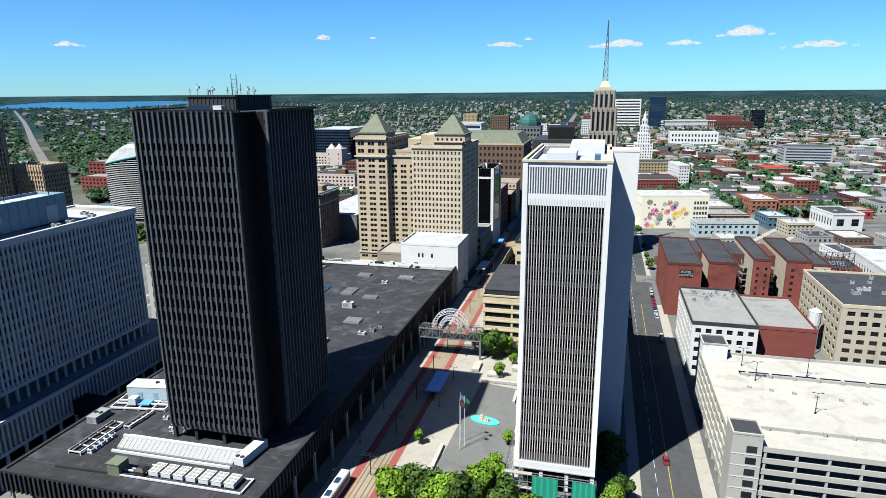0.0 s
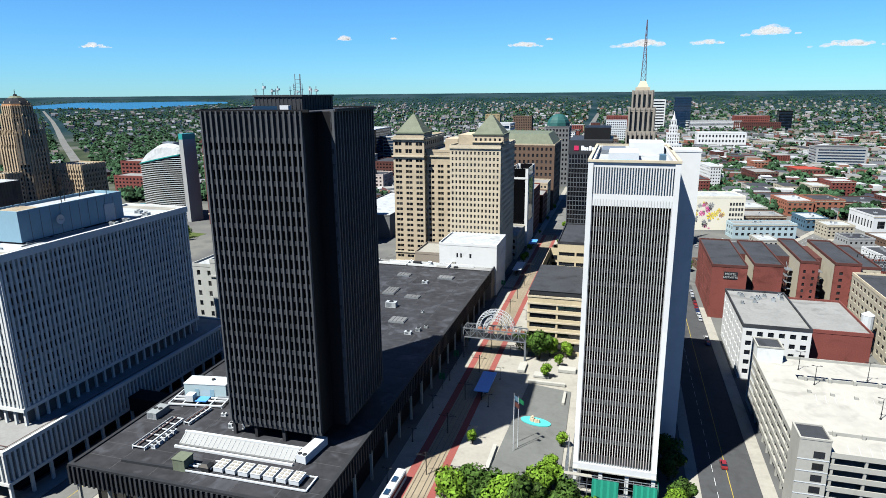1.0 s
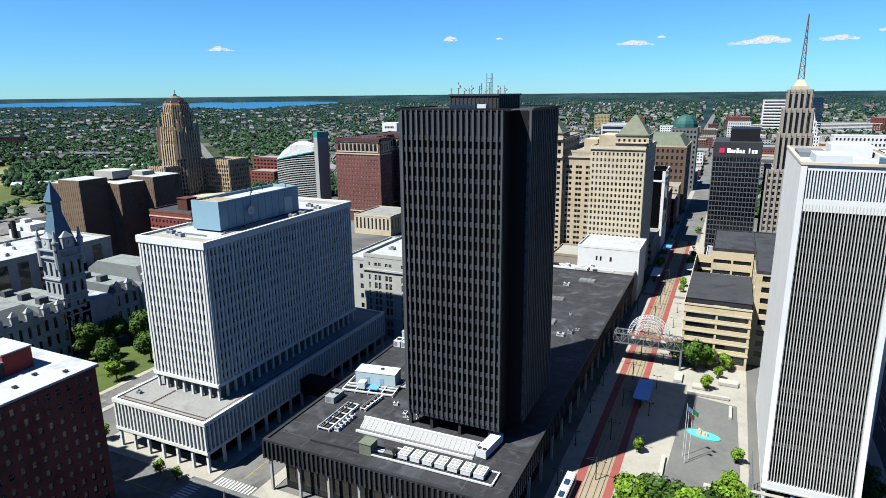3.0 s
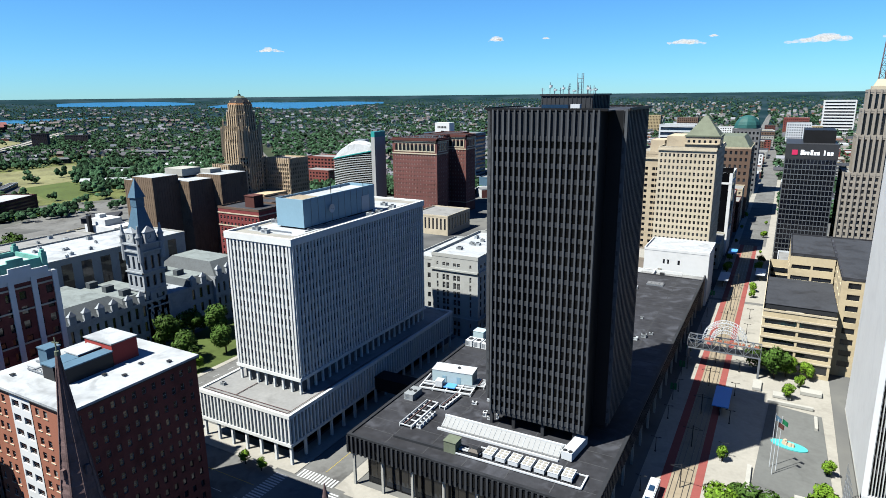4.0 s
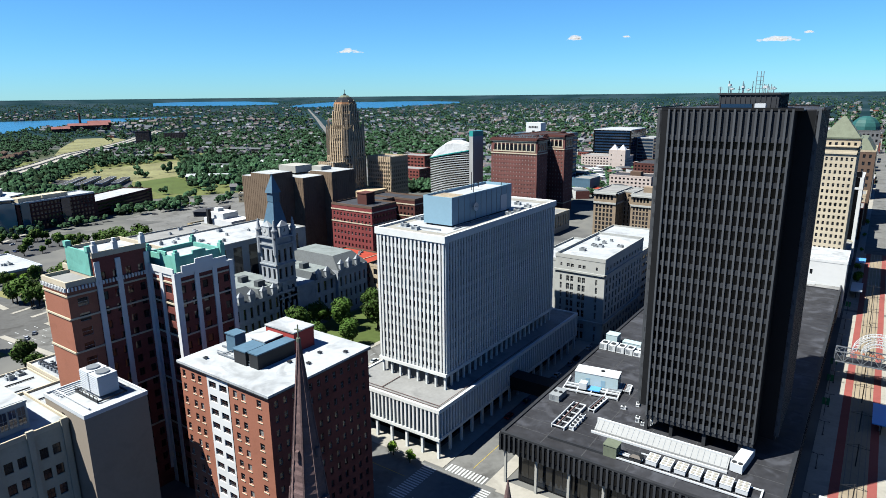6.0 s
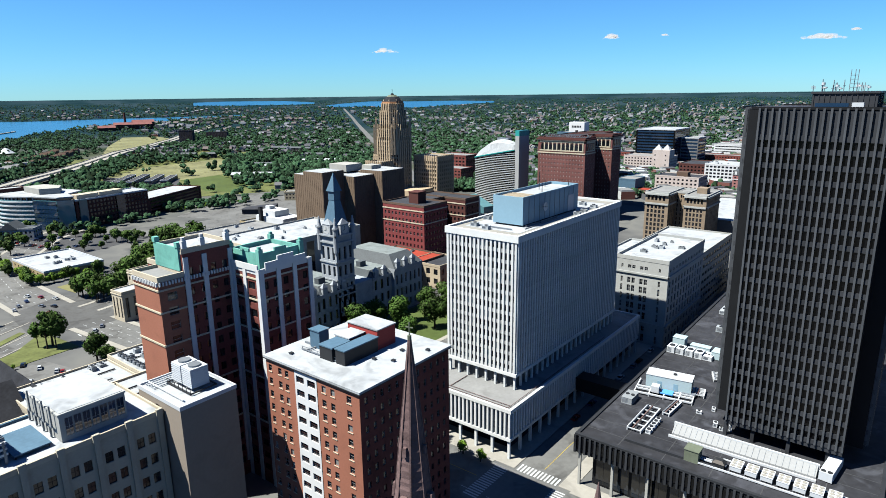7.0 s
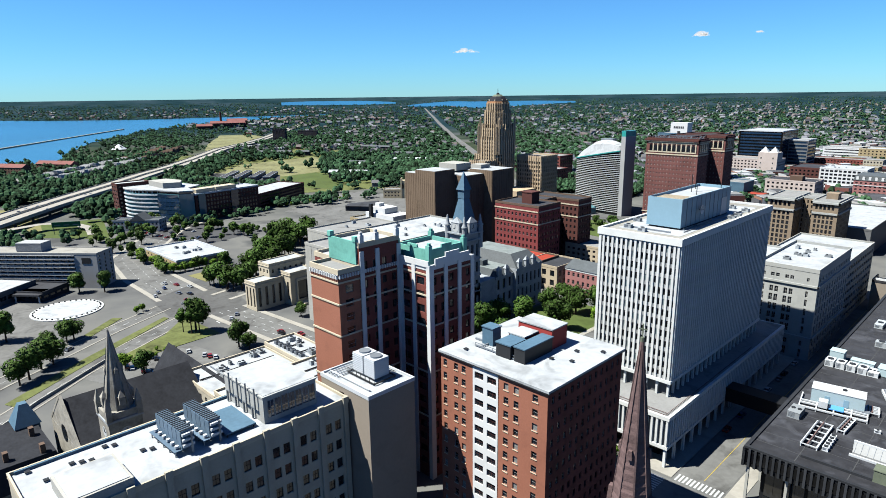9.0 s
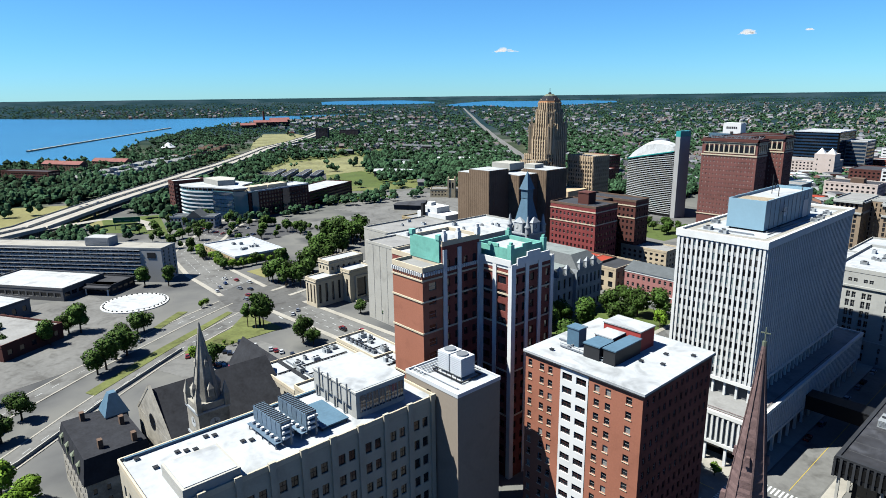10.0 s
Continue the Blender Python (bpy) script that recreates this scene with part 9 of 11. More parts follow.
    t = building("flat_roof_building", "low tan building with broad white roof", -559, 99, 54, 36, 5.6, M["tan_brick"], 8, 6, 1, share=0.3, roof_mat=M["roof_white"], rim=M["steel_white"], cap=0)
    scatter_units(-545, 108, -522, 126, 5.6, 9, 91, (2, 4))
    c = thing("round_basin", -468, 24, 0, "round white covered basin with low kerb in a drive", "round basin")
    b = Build()
    b.ring(0, 0, 17.5, 0.05, 0.5, 40)
    part("kerb", b, M["paint_white"], c)
    b = Build()
    b.ring(0, 0, 14.5, 0.5, 0.62, 40)
    part("cover", b, M["roof_white"], c)
    b = Build()
    for i in range(36):
        a = 2 * math.pi * i / 36
        b.box(16 * math.cos(a) - 0.35, 16 * math.sin(a) - 0.35, 0.5, 16 * math.cos(a) + 0.35, 16 * math.sin(a) + 0.35, 1.0)
    part("bollard_ring", b, M["steel_dark"], c)
    # elevated highway
    line = [(-520, -268), (-640, -98), (-712, 12), (-782, 68), (-850, 126), (-936, 203), (-1025, 272), (-1100, 334), (-1225, 430), (-1399, 563), (-1520, 696), (-1688, 841), (-2027, 1113), (-2391, 1405)]
    hs = [9, 9, 8.6, 8.6, 8.6, 8.4, 7, 5, 3.2, 3, 3, 2, 2, 2]
    hw = thing("highway", 0, 0, 0, "elevated pale concrete highway with parapets", "highway", kind="structure")
    for off, w in ((-10, 14), (8, 14)):
        pts = []
        for i, (x, y) in enumerate(line):
            a, c2 = Vector(line[max(i - 1, 0)]), Vector(line[min(i + 1, len(line) - 1)])
            d = (c2 - a).normalized()
            pts.append((x - d.y * off, y + d.x * off, hs[i]))
        strip("deck", pts, w, M["pavement"], "", parent=hw)
        for s in (-w / 2, w / 2):
            b = Build()
            for i in range(len(pts) - 1):
                p, q = Vector(pts[i]), Vector(pts[i + 1])
                d = (q - p).normalized()
                n = Vector((-d.y, d.x, 0)) * s
                A, B2 = far(p.x + n.x, p.y + n.y, p.z), far(q.x + n.x, q.y + n.y, q.z)
                A0, B0 = Vector(A), Vector(B2)
                m = n.normalized() * 0.3
                up, dn = Vector((0, 0, 1.1)), Vector((0, 0, -1.8))
                b.poly([A0 + dn, B0 + dn, B0 + up, A0 + up]), b.poly([B0 + m + dn, A0 + m + dn, A0 + m + up, B0 + m + up]), b.poly([A0 + up, B0 + up, B0 + m + up, A0 + m + up])
            part("parapet", b, M["concrete"], hw)
        b = Build()
        for i in range(len(pts) - 6):
            for k in range(3):
                p = Vector(pts[i]).lerp(Vector(pts[i + 1]), k / 3)
                b.box(p.x - 1, p.y - 1, 0, p.x + 1, p.y + 1, p.z - 0.4)
        part("pier", b, M["precast_dark"], hw)
    strip("road", [(-700, 20, 7.4), (-720, 70, 6.2), (-712, 92, 4.5), (-690, 100, 2.5), (-668, 96, 0.6)], 9, M["pavement"], "curving slip ramp off the highway")
    gs = thing("road_sign", -690, 82, 0, "green overhead highway sign on posts", "road sign", 60)
    b = Build()
    b.box(-11, -0.2, 6, 11, 0.2, 10.5)
    part("panel", b, M["dark_green"], gs)
    b = Build()
    b.bar((-10, 0.3, 0), (-10, 0.3, 10), 0.4), b.bar((10, 0.3, 0), (10, 0.3, 10), 0.4)
    for k in range(3):
        b.box(-9 + k * 7, -0.26, 7.4, -4.5 + k * 7, -0.22, 8.2)
    part("post", b, M["steel_grey"], gs)
    # breakwater, red roofed waterworks, marina houses
    b = Build()
    for i in range(24):
        p, q = far(-1734 - 848 * i / 24, 169 + 588 * i / 24, 0.4), far(-1734 - 848 * (i + 1) / 24, 169 + 588 * (i + 1) / 24, 0.4)
        b.bar(p, q, 7)
    solid("breakwater", b, M["dark_stone"], "long low dark stone breakwater in the lake", "breakwater")
    for X, Y, W, D, H in ((-2330, 925, 52, 40, 12), (-2400, 1010, 120, 60, 17), (-2425, 1090, 70, 50, 23)):
        x, y, z = far(X, Y)
        t = building("waterworks", "low red roofed brick waterworks hall by the lake", x, y, W, D, H, M["maroon_brick"], 10, 4, 2, z0=z, rz=68, roof_mat=M["roof_rust"], cap=4, parapet=0)
        gable(t, 0, 0, W, D, H, 7, M["roof_rust"])
    x, y, z = far(-2440, 1070)
    ch = thing("chimney", x, y, z, "tall dark brick chimney by the lake", "chimney")
    b = Build()
    b.ring(0, 0, 4.5, 0, 56, 12, r1=3.2)
    part("stack", b, M["maroon_brick"], ch)
    # terraces of narrow gabled town houses between the highway and the lake
    r = random.Random(12)
    path = [Vector((-1062, 140)), Vector((-1190, 262)), Vector((-1300, 368)), Vector((-1489, 500))]
    wall_b, dark_b = Build(), Build()
    for wb, wide in ((wall_b, 6.0), (dark_b, 7.0)):
        wb.box(-wide, -5, 0, wide, 5, 7.5)
        e = wide / 3
        for k in range(3):
            u = -wide + k * 2 * e
            wb.poly([(u, -5.3, 7.3), (u + e, -5.3, 10.8), (u + e, 5.3, 10.8), (u, 5.3, 7.3)], 1), wb.poly([(u + e, -5.3, 10.8), (u + 2 * e, -5.3, 7.3), (u + 2 * e, 5.3, 7.3), (u + e, 5.3, 10.8)], 1)
            wb.poly([(u, -5.3, 7.3), (u + 2 * e, -5.3, 7.3), (u + e, -5.3, 10.8)]), wb.poly([(u + 2 * e, 5.3, 7.3), (u, 5.3, 7.3), (u + e, 5.3, 10.8)])
    pale = wall_b.mesh("terrace", M["precast_mid"])
    pale.materials.append(M["slate_grey"])
    brown = dark_b.mesh("terrace", M["brown_brick"])
    brown.materials.append(M["slate"])
    for i in range(46):
        q = i / 46 * 2.999
        a, c2 = path[int(q)], path[int(q) + 1]
        p = a.lerp(c2, q % 1)
        d = (c2 - a).normalized()
        for row in (0, 1):
            off = (row - 0.5) * 34 + r.uniform(-5, 5)
            x, y = p.x - d.y * off, p.y + d.x * off
            FOOT[(int(x // 8), int(y // 8))] = 1
            t = thing("town_house", x, y, 0, "terrace of grey gabled town houses" if q < 1.7 else "terrace of brown gabled town houses", "house", math.degrees(math.atan2(d.y, d.x)) + r.choice((0, 0, 90)) + r.uniform(-6, 6), "lakeside terraces")
            part("terrace", pale if q < 1.7 else brown, None, t)
    for X, Y, L in ((-1290, 120, 80), (-1275, 190, 70)):
        t = building("apartment_block", "long lakeside flats with rust brown roof", X, Y, L, 16, 11, M["brown_brick"], 14, 3, 3, rz=30, cap=0, parapet=0, roof_mat=M["roof_rust"])
        gable(t, 0, 0, L, 16, 11, 5, M["roof_rust"])
    building("office_building", "dark lakeside office slab with white roof edge", -1160, 50, 84, 18, 16, M["maroon_brick"], 16, 3, 4, rz=32, share=0.8, cap=0, roof_mat=M["roof_dark"])
    tn = thing("tent_pavilion", -1590, 420, 0, "white tensile tent pavilion in the park", "tent")
    b = Build()
    b.ring(0, 0, 16, 3, 14, 10, r1=1.0)
    part("canopy", b, M["steel_white"], tn)
    # dark slabs of flats, park houses under white roofs, bus sheds
    for X, Y, W, D, H, rz in ((-1550, 780, 32, 20, 31, 45), (-1572, 868, 52, 18, 22, 40)):
        building("apartment_block", "dark brick slab of flats among trees", X, Y, W, D, H, M["flats_brick"], int(W / 4), 5, int(H / 3), rz=rz, share=0.6, cap=0, roof_mat=M["roof_dark"])
    for X, Y, W, D, rz in ((-826, 446, 22, 18, 45), (-806, 464, 26, 18, 30), (-876, 536, 34, 14, 40), (-925, 540, 40, 14, 30), (-905, 612, 42, 15, 40), (-868, 648, 34, 14, 20), (-1160, 762, 110, 14, 18), (-980, 700, 40, 14, 30), (-1212, 552, 26, 11, 39), (-1184, 576, 26, 11, 39), (-1156, 600, 26, 11, 39)):
        pale_roof = Y not in (552, 576, 600, 762, 700, 540)
        t = building("apartment_block", "low dark brick flats with pale pitched roof among park trees", X, Y, W, D, 8, M["flats_brick"], int(W / 5), 3, 2, rz=rz, cap=0, parapet=0, roof_mat=M["roof_grey"])
        gable(t, 0, 0, W, D, 8, 2.6, M["roof_white" if pale_roof else "slate_grey"], 1.0)
    for X, Y, L in ((-974, 378, 101), (-962, 392, 88), (-940, 402, 70), (-919, 410, 62)):
        t = building("bus_shed", "long open shed with dark flat roof and white edge", X, Y, L, 9, 5, M["precast_dark"], 10, 2, 1, rz=-41, share=0.8, cap=0, roof_mat=M["asphalt"], rim=M["steel_white"], parapet=0.5)
    # stone church hall with a square tower beside the parking lot
    t = building("church_hall", "low pinkish stone church hall with a square tower", -630, 382, 34, 16, 9, M["buff_stone"], 9, 4, 2, rz=43, cap=0, roof_mat=M["roof_grey"])
    b = Build()
    b.box(20, -2.5, 0, 28, 5.5, 20)
    for u, v in ((19.6, -2.9), (26.8, -2.9), (19.6, 4.3), (26.8, 4.3)):
        b.box(u, v, 0, u + 1.6, v + 1.6, 22.5)
    part("tower", b, M["buff_stone"], t)
    b = Build()
    for k in range(2):
        b.box(21.6 + k * 3, -2.62, 11, 23.2 + k * 3, -2.52, 17)
    part("louvre", b, M["glass_black"], t)
    # low black wedge-roofed pavilion in the lot
    t = thing("pavilion", -598, 306, 0, "low black pavilion with wedge shaped roof", "pavilion", 35)
    b = Build()
    b.box(0, 0, 0, 30, 14, 5)
    part("body", b, M["roof_dark"], t)
    b = Build()
    b.poly([(-1, -1, 5.02), (31, -1, 5.02), (31, 15, 8.5), (-1, 15, 5.02)]), b.poly([(31, -1, 5.02), (31, 15, 5.02), (31, 15, 8.5)]), b.poly([(31, 15, 5.02), (-1, 15, 5.02), (31, 15, 8.5)])
    part("wedge_roof", b, M["roof_dark"], t)


west_side()

# lots and lawns
sheet("parking_lot", [(-600, 200), (-480, 205), (-455, 330), (-600, 330)], M["asphalt_pale"], "open grey parking lot", 0.06)
sheet("parking_lot", [(-390, -5), (-300, 30), (-300, 66), (-370, 50)], M["asphalt_pale"], "small parking lot behind the church", 0.055)
sheet("parking_lot", [(-700, 100), (-560, 140), (-575, 200), (-640, 180)], M["asphalt"], "dark parking lot beside the glass office", 0.055)
sheet("parking_lot", [(-510, -60), (-380, -80), (-395, -10), (-440, 20), (-500, 10)], M["asphalt_pale"], "cracked grey hotel forecourt", 0.05)
sheet("lawn", [(-418, 56), (-414.4, 57), (-381.5, 8.2), (-360, -22), (-365, -24), (-387, 6)], M["verge"], "narrow dry grass verge between two roads", 0.22, thick=0.15)
sheet("lawn", [(-410, 63), (-375.2, 66), (-374, 48.7), (-371, 18), (-379, 19), (-392, 46)], M["verge"], "triangular half-dry lawn with trees", 0.22, thick=0.15)
sheet("lawn", [(-486, 98), (-464, 100), (-474, 122), (-488, 120)], M["dry_grass"], "dry lawn beside a low building", 0.08)
sheet("lawn", [(-420.4, 18.5), (-436.2, 36.5), (-432.7, 40.2), (-416.3, 20.5)], M["verge"], "narrow grass island by the drive", 0.22, thick=0.15)
sheet("lawn", [(-286, 130), (-246, 126), (-246, 222), (-286, 222)], M["grass"], "green lawn with trees in front of the county hall", 0.08)
sheet("lawn", [(-1330, 430), (-1000, 330), (-740, 330), (-690, 430), (-760, 600), (-1000, 760), (-1330, 700)], M["verge"], "wide park with patchy grass", 0.07)
sheet("parking_lot", [(-640, 262), (-455, 332), (-470, 420), (-690, 400), (-700, 350)], M["asphalt_pale"], "long grey parking lot beside a park", 0.058)
sheet("lawn", [(-1005, 366), (-1090, 450), (-1110, 610), (-1040, 590), (-900, 480), (-890, 412)], M["park_dry"], "broad dry park meadow", 0.1)
sheet("lawn", [(-890, 408), (-895, 470), (-800, 455), (-722, 390), (-770, 372)], M["grass"], "green park meadow", 0.14)
sheet("lawn", [(-1404, 530), (-1603, 630), (-2000, 860), (-1940, 910), (-1760, 870), (-1540, 690)], M["park_dry"], "long dry lakeside meadow", 0.12)
sheet("parking_lot", [(-1015, 362), (-905, 415), (-820, 365), (-890, 296)], M["asphalt"], "dark lot round long bus sheds", 0.12)
sheet("lawn", [(-900, 10), (-790, -20), (-720, 70), (-860, 96)], M["dry_grass"], "dry grass beside the highway", 0.1)
sheet("lawn", [(-760, 70), (-690, 60), (-640, 100), (-740, 125)], M["grass"], "grass between ramp and road", 0.09)
sheet("lawn", [(-420, 380), (-340, 370), (-335, 420), (-410, 430)], M["grass"], "round grassed square", 0.09)


def barrier_wall():
    t = thing("barrier_wall", 0, 0, 0, "low weathered concrete wall along a road", "wall")
    pts = [(-300, -98), (-325, -52), (-357, -15), (-382, 19)]
    for (x0, y0), (x1, y1) in zip(pts, pts[1:]):
        L, a = math.hypot(x1 - x0, y1 - y0), math.degrees(math.atan2(y1 - y0, x1 - x0))
        n = int(L / 6)
        b = Build()
        b.box(0, -0.2, 0, L / n - 0.05, 0.2, 1.3)
        panel = b.mesh("panel", M["concrete"])
        for i in range(n):
            part("panel", panel, None, t, "", (x0 + (x1 - x0) * i / n, y0 + (y1 - y0) * i / n, 0), a)


barrier_wall()


# ---- transit street furniture ----
def street_things():
    g = thing("gateway_bridge", -72.5, 240, 0, "steel truss footbridge with white tubular arches over the street", "gateway bridge")
    b = Build()
    for y in (0, 6):
        for z in (8.4, 12.4):
            b.bar((0, y, z), (27, y, z), 0.4)
        for i in range(10):
            b.bar((i * 3, y, 8.4), (i * 3, y, 12.4), 0.25)
            if i < 9:
                b.bar((i * 3, y, 8.4 if i % 2 else 12.4), ((i + 1) * 3, y, 12.4 if i % 2 else 8.4), 0.22)
    for i in range(10):
        b.bar((i * 3, 0, 8.4), (i * 3, 6, 8.4), 0.25), b.bar((i * 3, 0, 12.4), (i * 3, 6, 12.4), 0.22), b.bar((i * 3, 0, 12.4), (min(27, i * 3 + 3), 6, 12.4), 0.15)
    part("truss", b, M["steel_grey"], g)
    b = Build()
    b.box(0, 0.3, 8.45, 27, 5.7, 8.7)
    part("walkway", b, M["steel_dark"], g)
    for R in (8.2, 5.2):
        b = Build()
        k = 18
        for y in (1.5, 4.5):
            for i in range(k):
                a0, a1 = math.pi * i / k, math.pi * (i + 1) / k
                for rr in (R, R - 1.3):
                    b.bar((13.5 - rr * math.cos(a0), y, 12.4 + rr * math.sin(a0)), (13.5 - rr * math.cos(a1), y, 12.4 + rr * math.sin(a1)), 0.2)
                b.bar((13.5 - R * math.cos(a0), y, 12.4 + R * math.sin(a0)), (13.5 - (R - 1.3) * math.cos(a1), y, 12.4 + (R - 1.3) * math.sin(a1)), 0.14)
        for i in range(k + 1):
            a0 = math.pi * i / k
            b.bar((13.5 - R * math.cos(a0), 1.5, 12.4 + R * math.sin(a0)), (13.5 - R * math.cos(a0), 4.5, 12.4 + R * math.sin(a0)), 0.14)
        part("arch", b, M["steel_white"], g, "white tubular arch")
    b = Build()
    for x in (0.2, 26.8):
        for y in (0, 6):
            b.box(x - 0.4, y - 0.4, 0, x + 0.4, y + 0.4, 8.4)
    part("leg", b, M["steel_grey"], g)
    r = random.Random(2)
    b = Build()
    for i in range(24):
        x = r.uniform(6, 26)
        b.ring(x, 0.9, 0.5, 12.5, 13.3, 6, r1=0.2)
    part("flower_box", b, M["orange_brick"], g)
    # white tram, roof units
    tr = thing("tram", -68.3, 132, 0.25, "white light rail tram with roof boxes", "tram", -1)
    b = Build()
    b.box(-1.35, -26, 0.4, 1.35, 16, 3.4), b.box(-1.15, -25.8, 3.4, 1.15, 15.8, 3.6)
    part("body", b, M["steel_white"], tr)
    b = Build()
    b.box(-1.38, -25, 1.6, -1.36, 15, 2.7), b.box(1.36, -25, 1.6, 1.38, 15, 2.7)
    part("window_band", b, M["glass"], tr)
    b = Build()
    for y in (-18, -11, -4, 3, 9):
        b.box(-0.7, y, 3.6, 0.7, y + 2.4, 3.95)
    part("roof_box", b, M["glass_blue"], tr)
    b = Build()
    for y in (-24, -14, -4, 6, 13):
        b.ring(-0.9, y, 0.4, 0, 0.4, 10), b.ring(0.9, y, 0.4, 0, 0.4, 10)
    part("bogie", b, M["steel_dark"], tr)
    for x, y, L, mat in ((-56, 209, 17, "blue_roof"), (-69.5, 372, 20, "steel_white"), (-51, 392, 16, "steel_white"), (-70, 440, 14, "blue_roof")):
        c = thing("tram_stop_canopy", x, y, 0.2, "tram stop shelter with flat coloured canopy", "canopy")
        b = Build()
        b.box(-2.7, -L / 2, 3.7, 2.7, L / 2, 4.0)
        part("canopy", b, M[mat], c)
        b = Build()
        for k in range(4):
            b.ring(0, -L / 2 + 1 + k * (L - 2) / 3, 0.16, 0, 3.7, 8)
        part("post", b, M["steel_dark"], c)
        b = Build()
        b.box(-0.4, -L / 2 + 3, 0.3, 0.4, L / 2 - 3, 0.55)
        part("bench", b, M["steel_grey"], c)
    for i in range(11):
        y = 128 + i * 24
        p = thing("catenary_pole", -61.85, y, 0.2, "dark tram wire pole with two arms", "pole", 0, "tram wire poles") if i == 0 else None
        if i == 0:
            b = Build()
            b.ring(0, 0, 0.16, 0, 7.6, 8)
            part("pole", b, M["steel_dark"], p)
            b = Build()
            b.bar((-3, 0, 6.4), (3, 0, 6.4), 0.1), b.bar((0, 0, 7.4), (3, 0, 6.5), 0.06), b.bar((0, 0, 7.4), (-3, 0, 6.5), 0.06)
            part("arm", b, M["steel_dark"], p)
            first = p
        else:
            copy_thing(first, pose(-61.85, y, 0.2))
    for i in range(9):
        lamp_post(-71.6, 122 + i * 23, 0.2, 5.0, "dark street lamp on the transit mall", 0)
        lamp_post(-52.5, 128 + i * 23, 0.2, 5.0, "dark street lamp on the transit mall", 0)
    for i, (x, y) in enumerate(((-72.6, 246), (-72.6, 228), (-72.4, 206), (-71.8, 330))):
        ob = thing("banner_pole", x, y, 0.2, "pole with two green banners", "banner pole", 0, "banner poles")
        b = Build()
        b.ring(0, 0, 0.1, 0, 7, 8)
        part("pole", b, M["steel_dark"], ob)
        for s in (-1, 1):
            b = Build()
            b.box(s * 0.15 if s > 0 else -1.1, -0.03, 4.2, 1.1 if s > 0 else -0.15, 0.03, 6.8)
            part("banner", b, M["dark_green"], ob)
    # plaza: pool with rock sculpture, flagpoles, planters
    pl = thing("fountain", -34.4, 190.5, 0.42, "shallow turquoise pool with bronze rock sculpture", "fountain", -12)
    b = Build()
    b.prism([(5.4 * math.cos(2 * math.pi * i / 28), 2.6 * math.sin(2 * math.pi * i / 28)) for i in range(28)], 0, 0.3)
    part("pool", b, M["turquoise"], pl)
    rr = random.Random(9)
    for i in range(9):
        b = Build()
        x, y, s = rr.uniform(-2, 2), rr.uniform(-0.7, 0.7), rr.uniform(0.5, 0.9)
        b.prism([(x + s * rr.uniform(0.7, 1.1) * math.cos(k * 1.05), y + s * rr.uniform(0.7, 1.1) * math.sin(k * 1.05)) for k in range(6)], 0.3, 0.3 + s * 1.5, taper=0.55)
        part("rock", b, M["limestone"], pl)
    for k, (x, y) in enumerate(((-38.9, 171), (-37.9, 173.5), (-39.6, 175))):
        fp = thing("flagpole", x, y, 0.42, "tall white flagpole with a hanging flag", "flagpole", 0, "flagpoles")
        b = Build()
        b.ring(0, 0, 0.13, 0, 18, 8, r1=0.06)
        part("pole", b, M["steel_white"], fp)
        b = Build()
        for j in range(6):
            x0, x1 = 0.1 + j * 0.26, 0.1 + (j + 1) * 0.26
            b.poly([(x0, 0.15 * math.sin(j), 15.6 - j * 0.12), (x1, 0.15 * math.sin(j + 1), 15.48 - j * 0.12), (x1, 0.15 * math.sin(j + 1), 17.1 - j * 0.15), (x0, 0.15 * math.sin(j), 17.25 - j * 0.15)])
        part("flag", b, (M["maroon_brick"], M["dark_green"], M["slate_blue"])[k], fp)
    for x0, y0, x1, y1, h in ((-45.5, 157, -44.3, 172, 0.9), (-41.5, 219.5, -27, 220.8, 1.0), (-33, 155, -26, 162, 0.8), (-31, 232, -24, 236, 1.2), (-47, 228, -44, 236, 1.0), (-27, 205, -26, 214, 0.9), (-40, 225, -34, 229, 0.8)):
        b = Build()
        b.box(x0, y0, 0.4, x1, y1, 0.4 + h)
        solid("planter", b, M["concrete"], "low pale concrete planter wall on the plaza", "planter", "plaza planters")


street_things()


# ---- trees ----
def crown_mesh(name, seed, n, R, H, leaf, mat, lobes=9):
    r = random.Random(seed)
    b = Build()
    centres = []
    for i in range(lobes):
        a, d = r.uniform(0, 6.28), R * r.uniform(0.15, 0.62)
        centres.append((d * math.cos(a), d * math.sin(a), H * r.uniform(0.40, 0.82), R * r.uniform(0.32, 0.52)))
    centres.append((0, 0, H * 0.78, R * 0.5))
    for i in range(n):
        cx, cy, cz, s = centres[i % len(centres)]
        v = Vector((r.gauss(0, 1), r.gauss(0, 1), r.gauss(0.15, 0.9))).normalized()
        p = Vector((cx, cy, cz)) + v * s * r.uniform(0.72, 1.08)
        u = Vector((r.gauss(0, 1), r.gauss(0, 1), r.gauss(0, 0.6))).normalized()
        w = u.cross(v)
        if w.length < 0.05:
            continue
        w.normalize()
        u = (w.cross(v) + v * r.uniform(-0.5, 0.5)).normalized()
        e = leaf * r.uniform(0.6, 1.3)
        b.poly([p - u * e, p - w * e * 0.6, p + u * e + v * e * 0.2, p + w * e * 0.6])
    return b.mesh(name, mat)


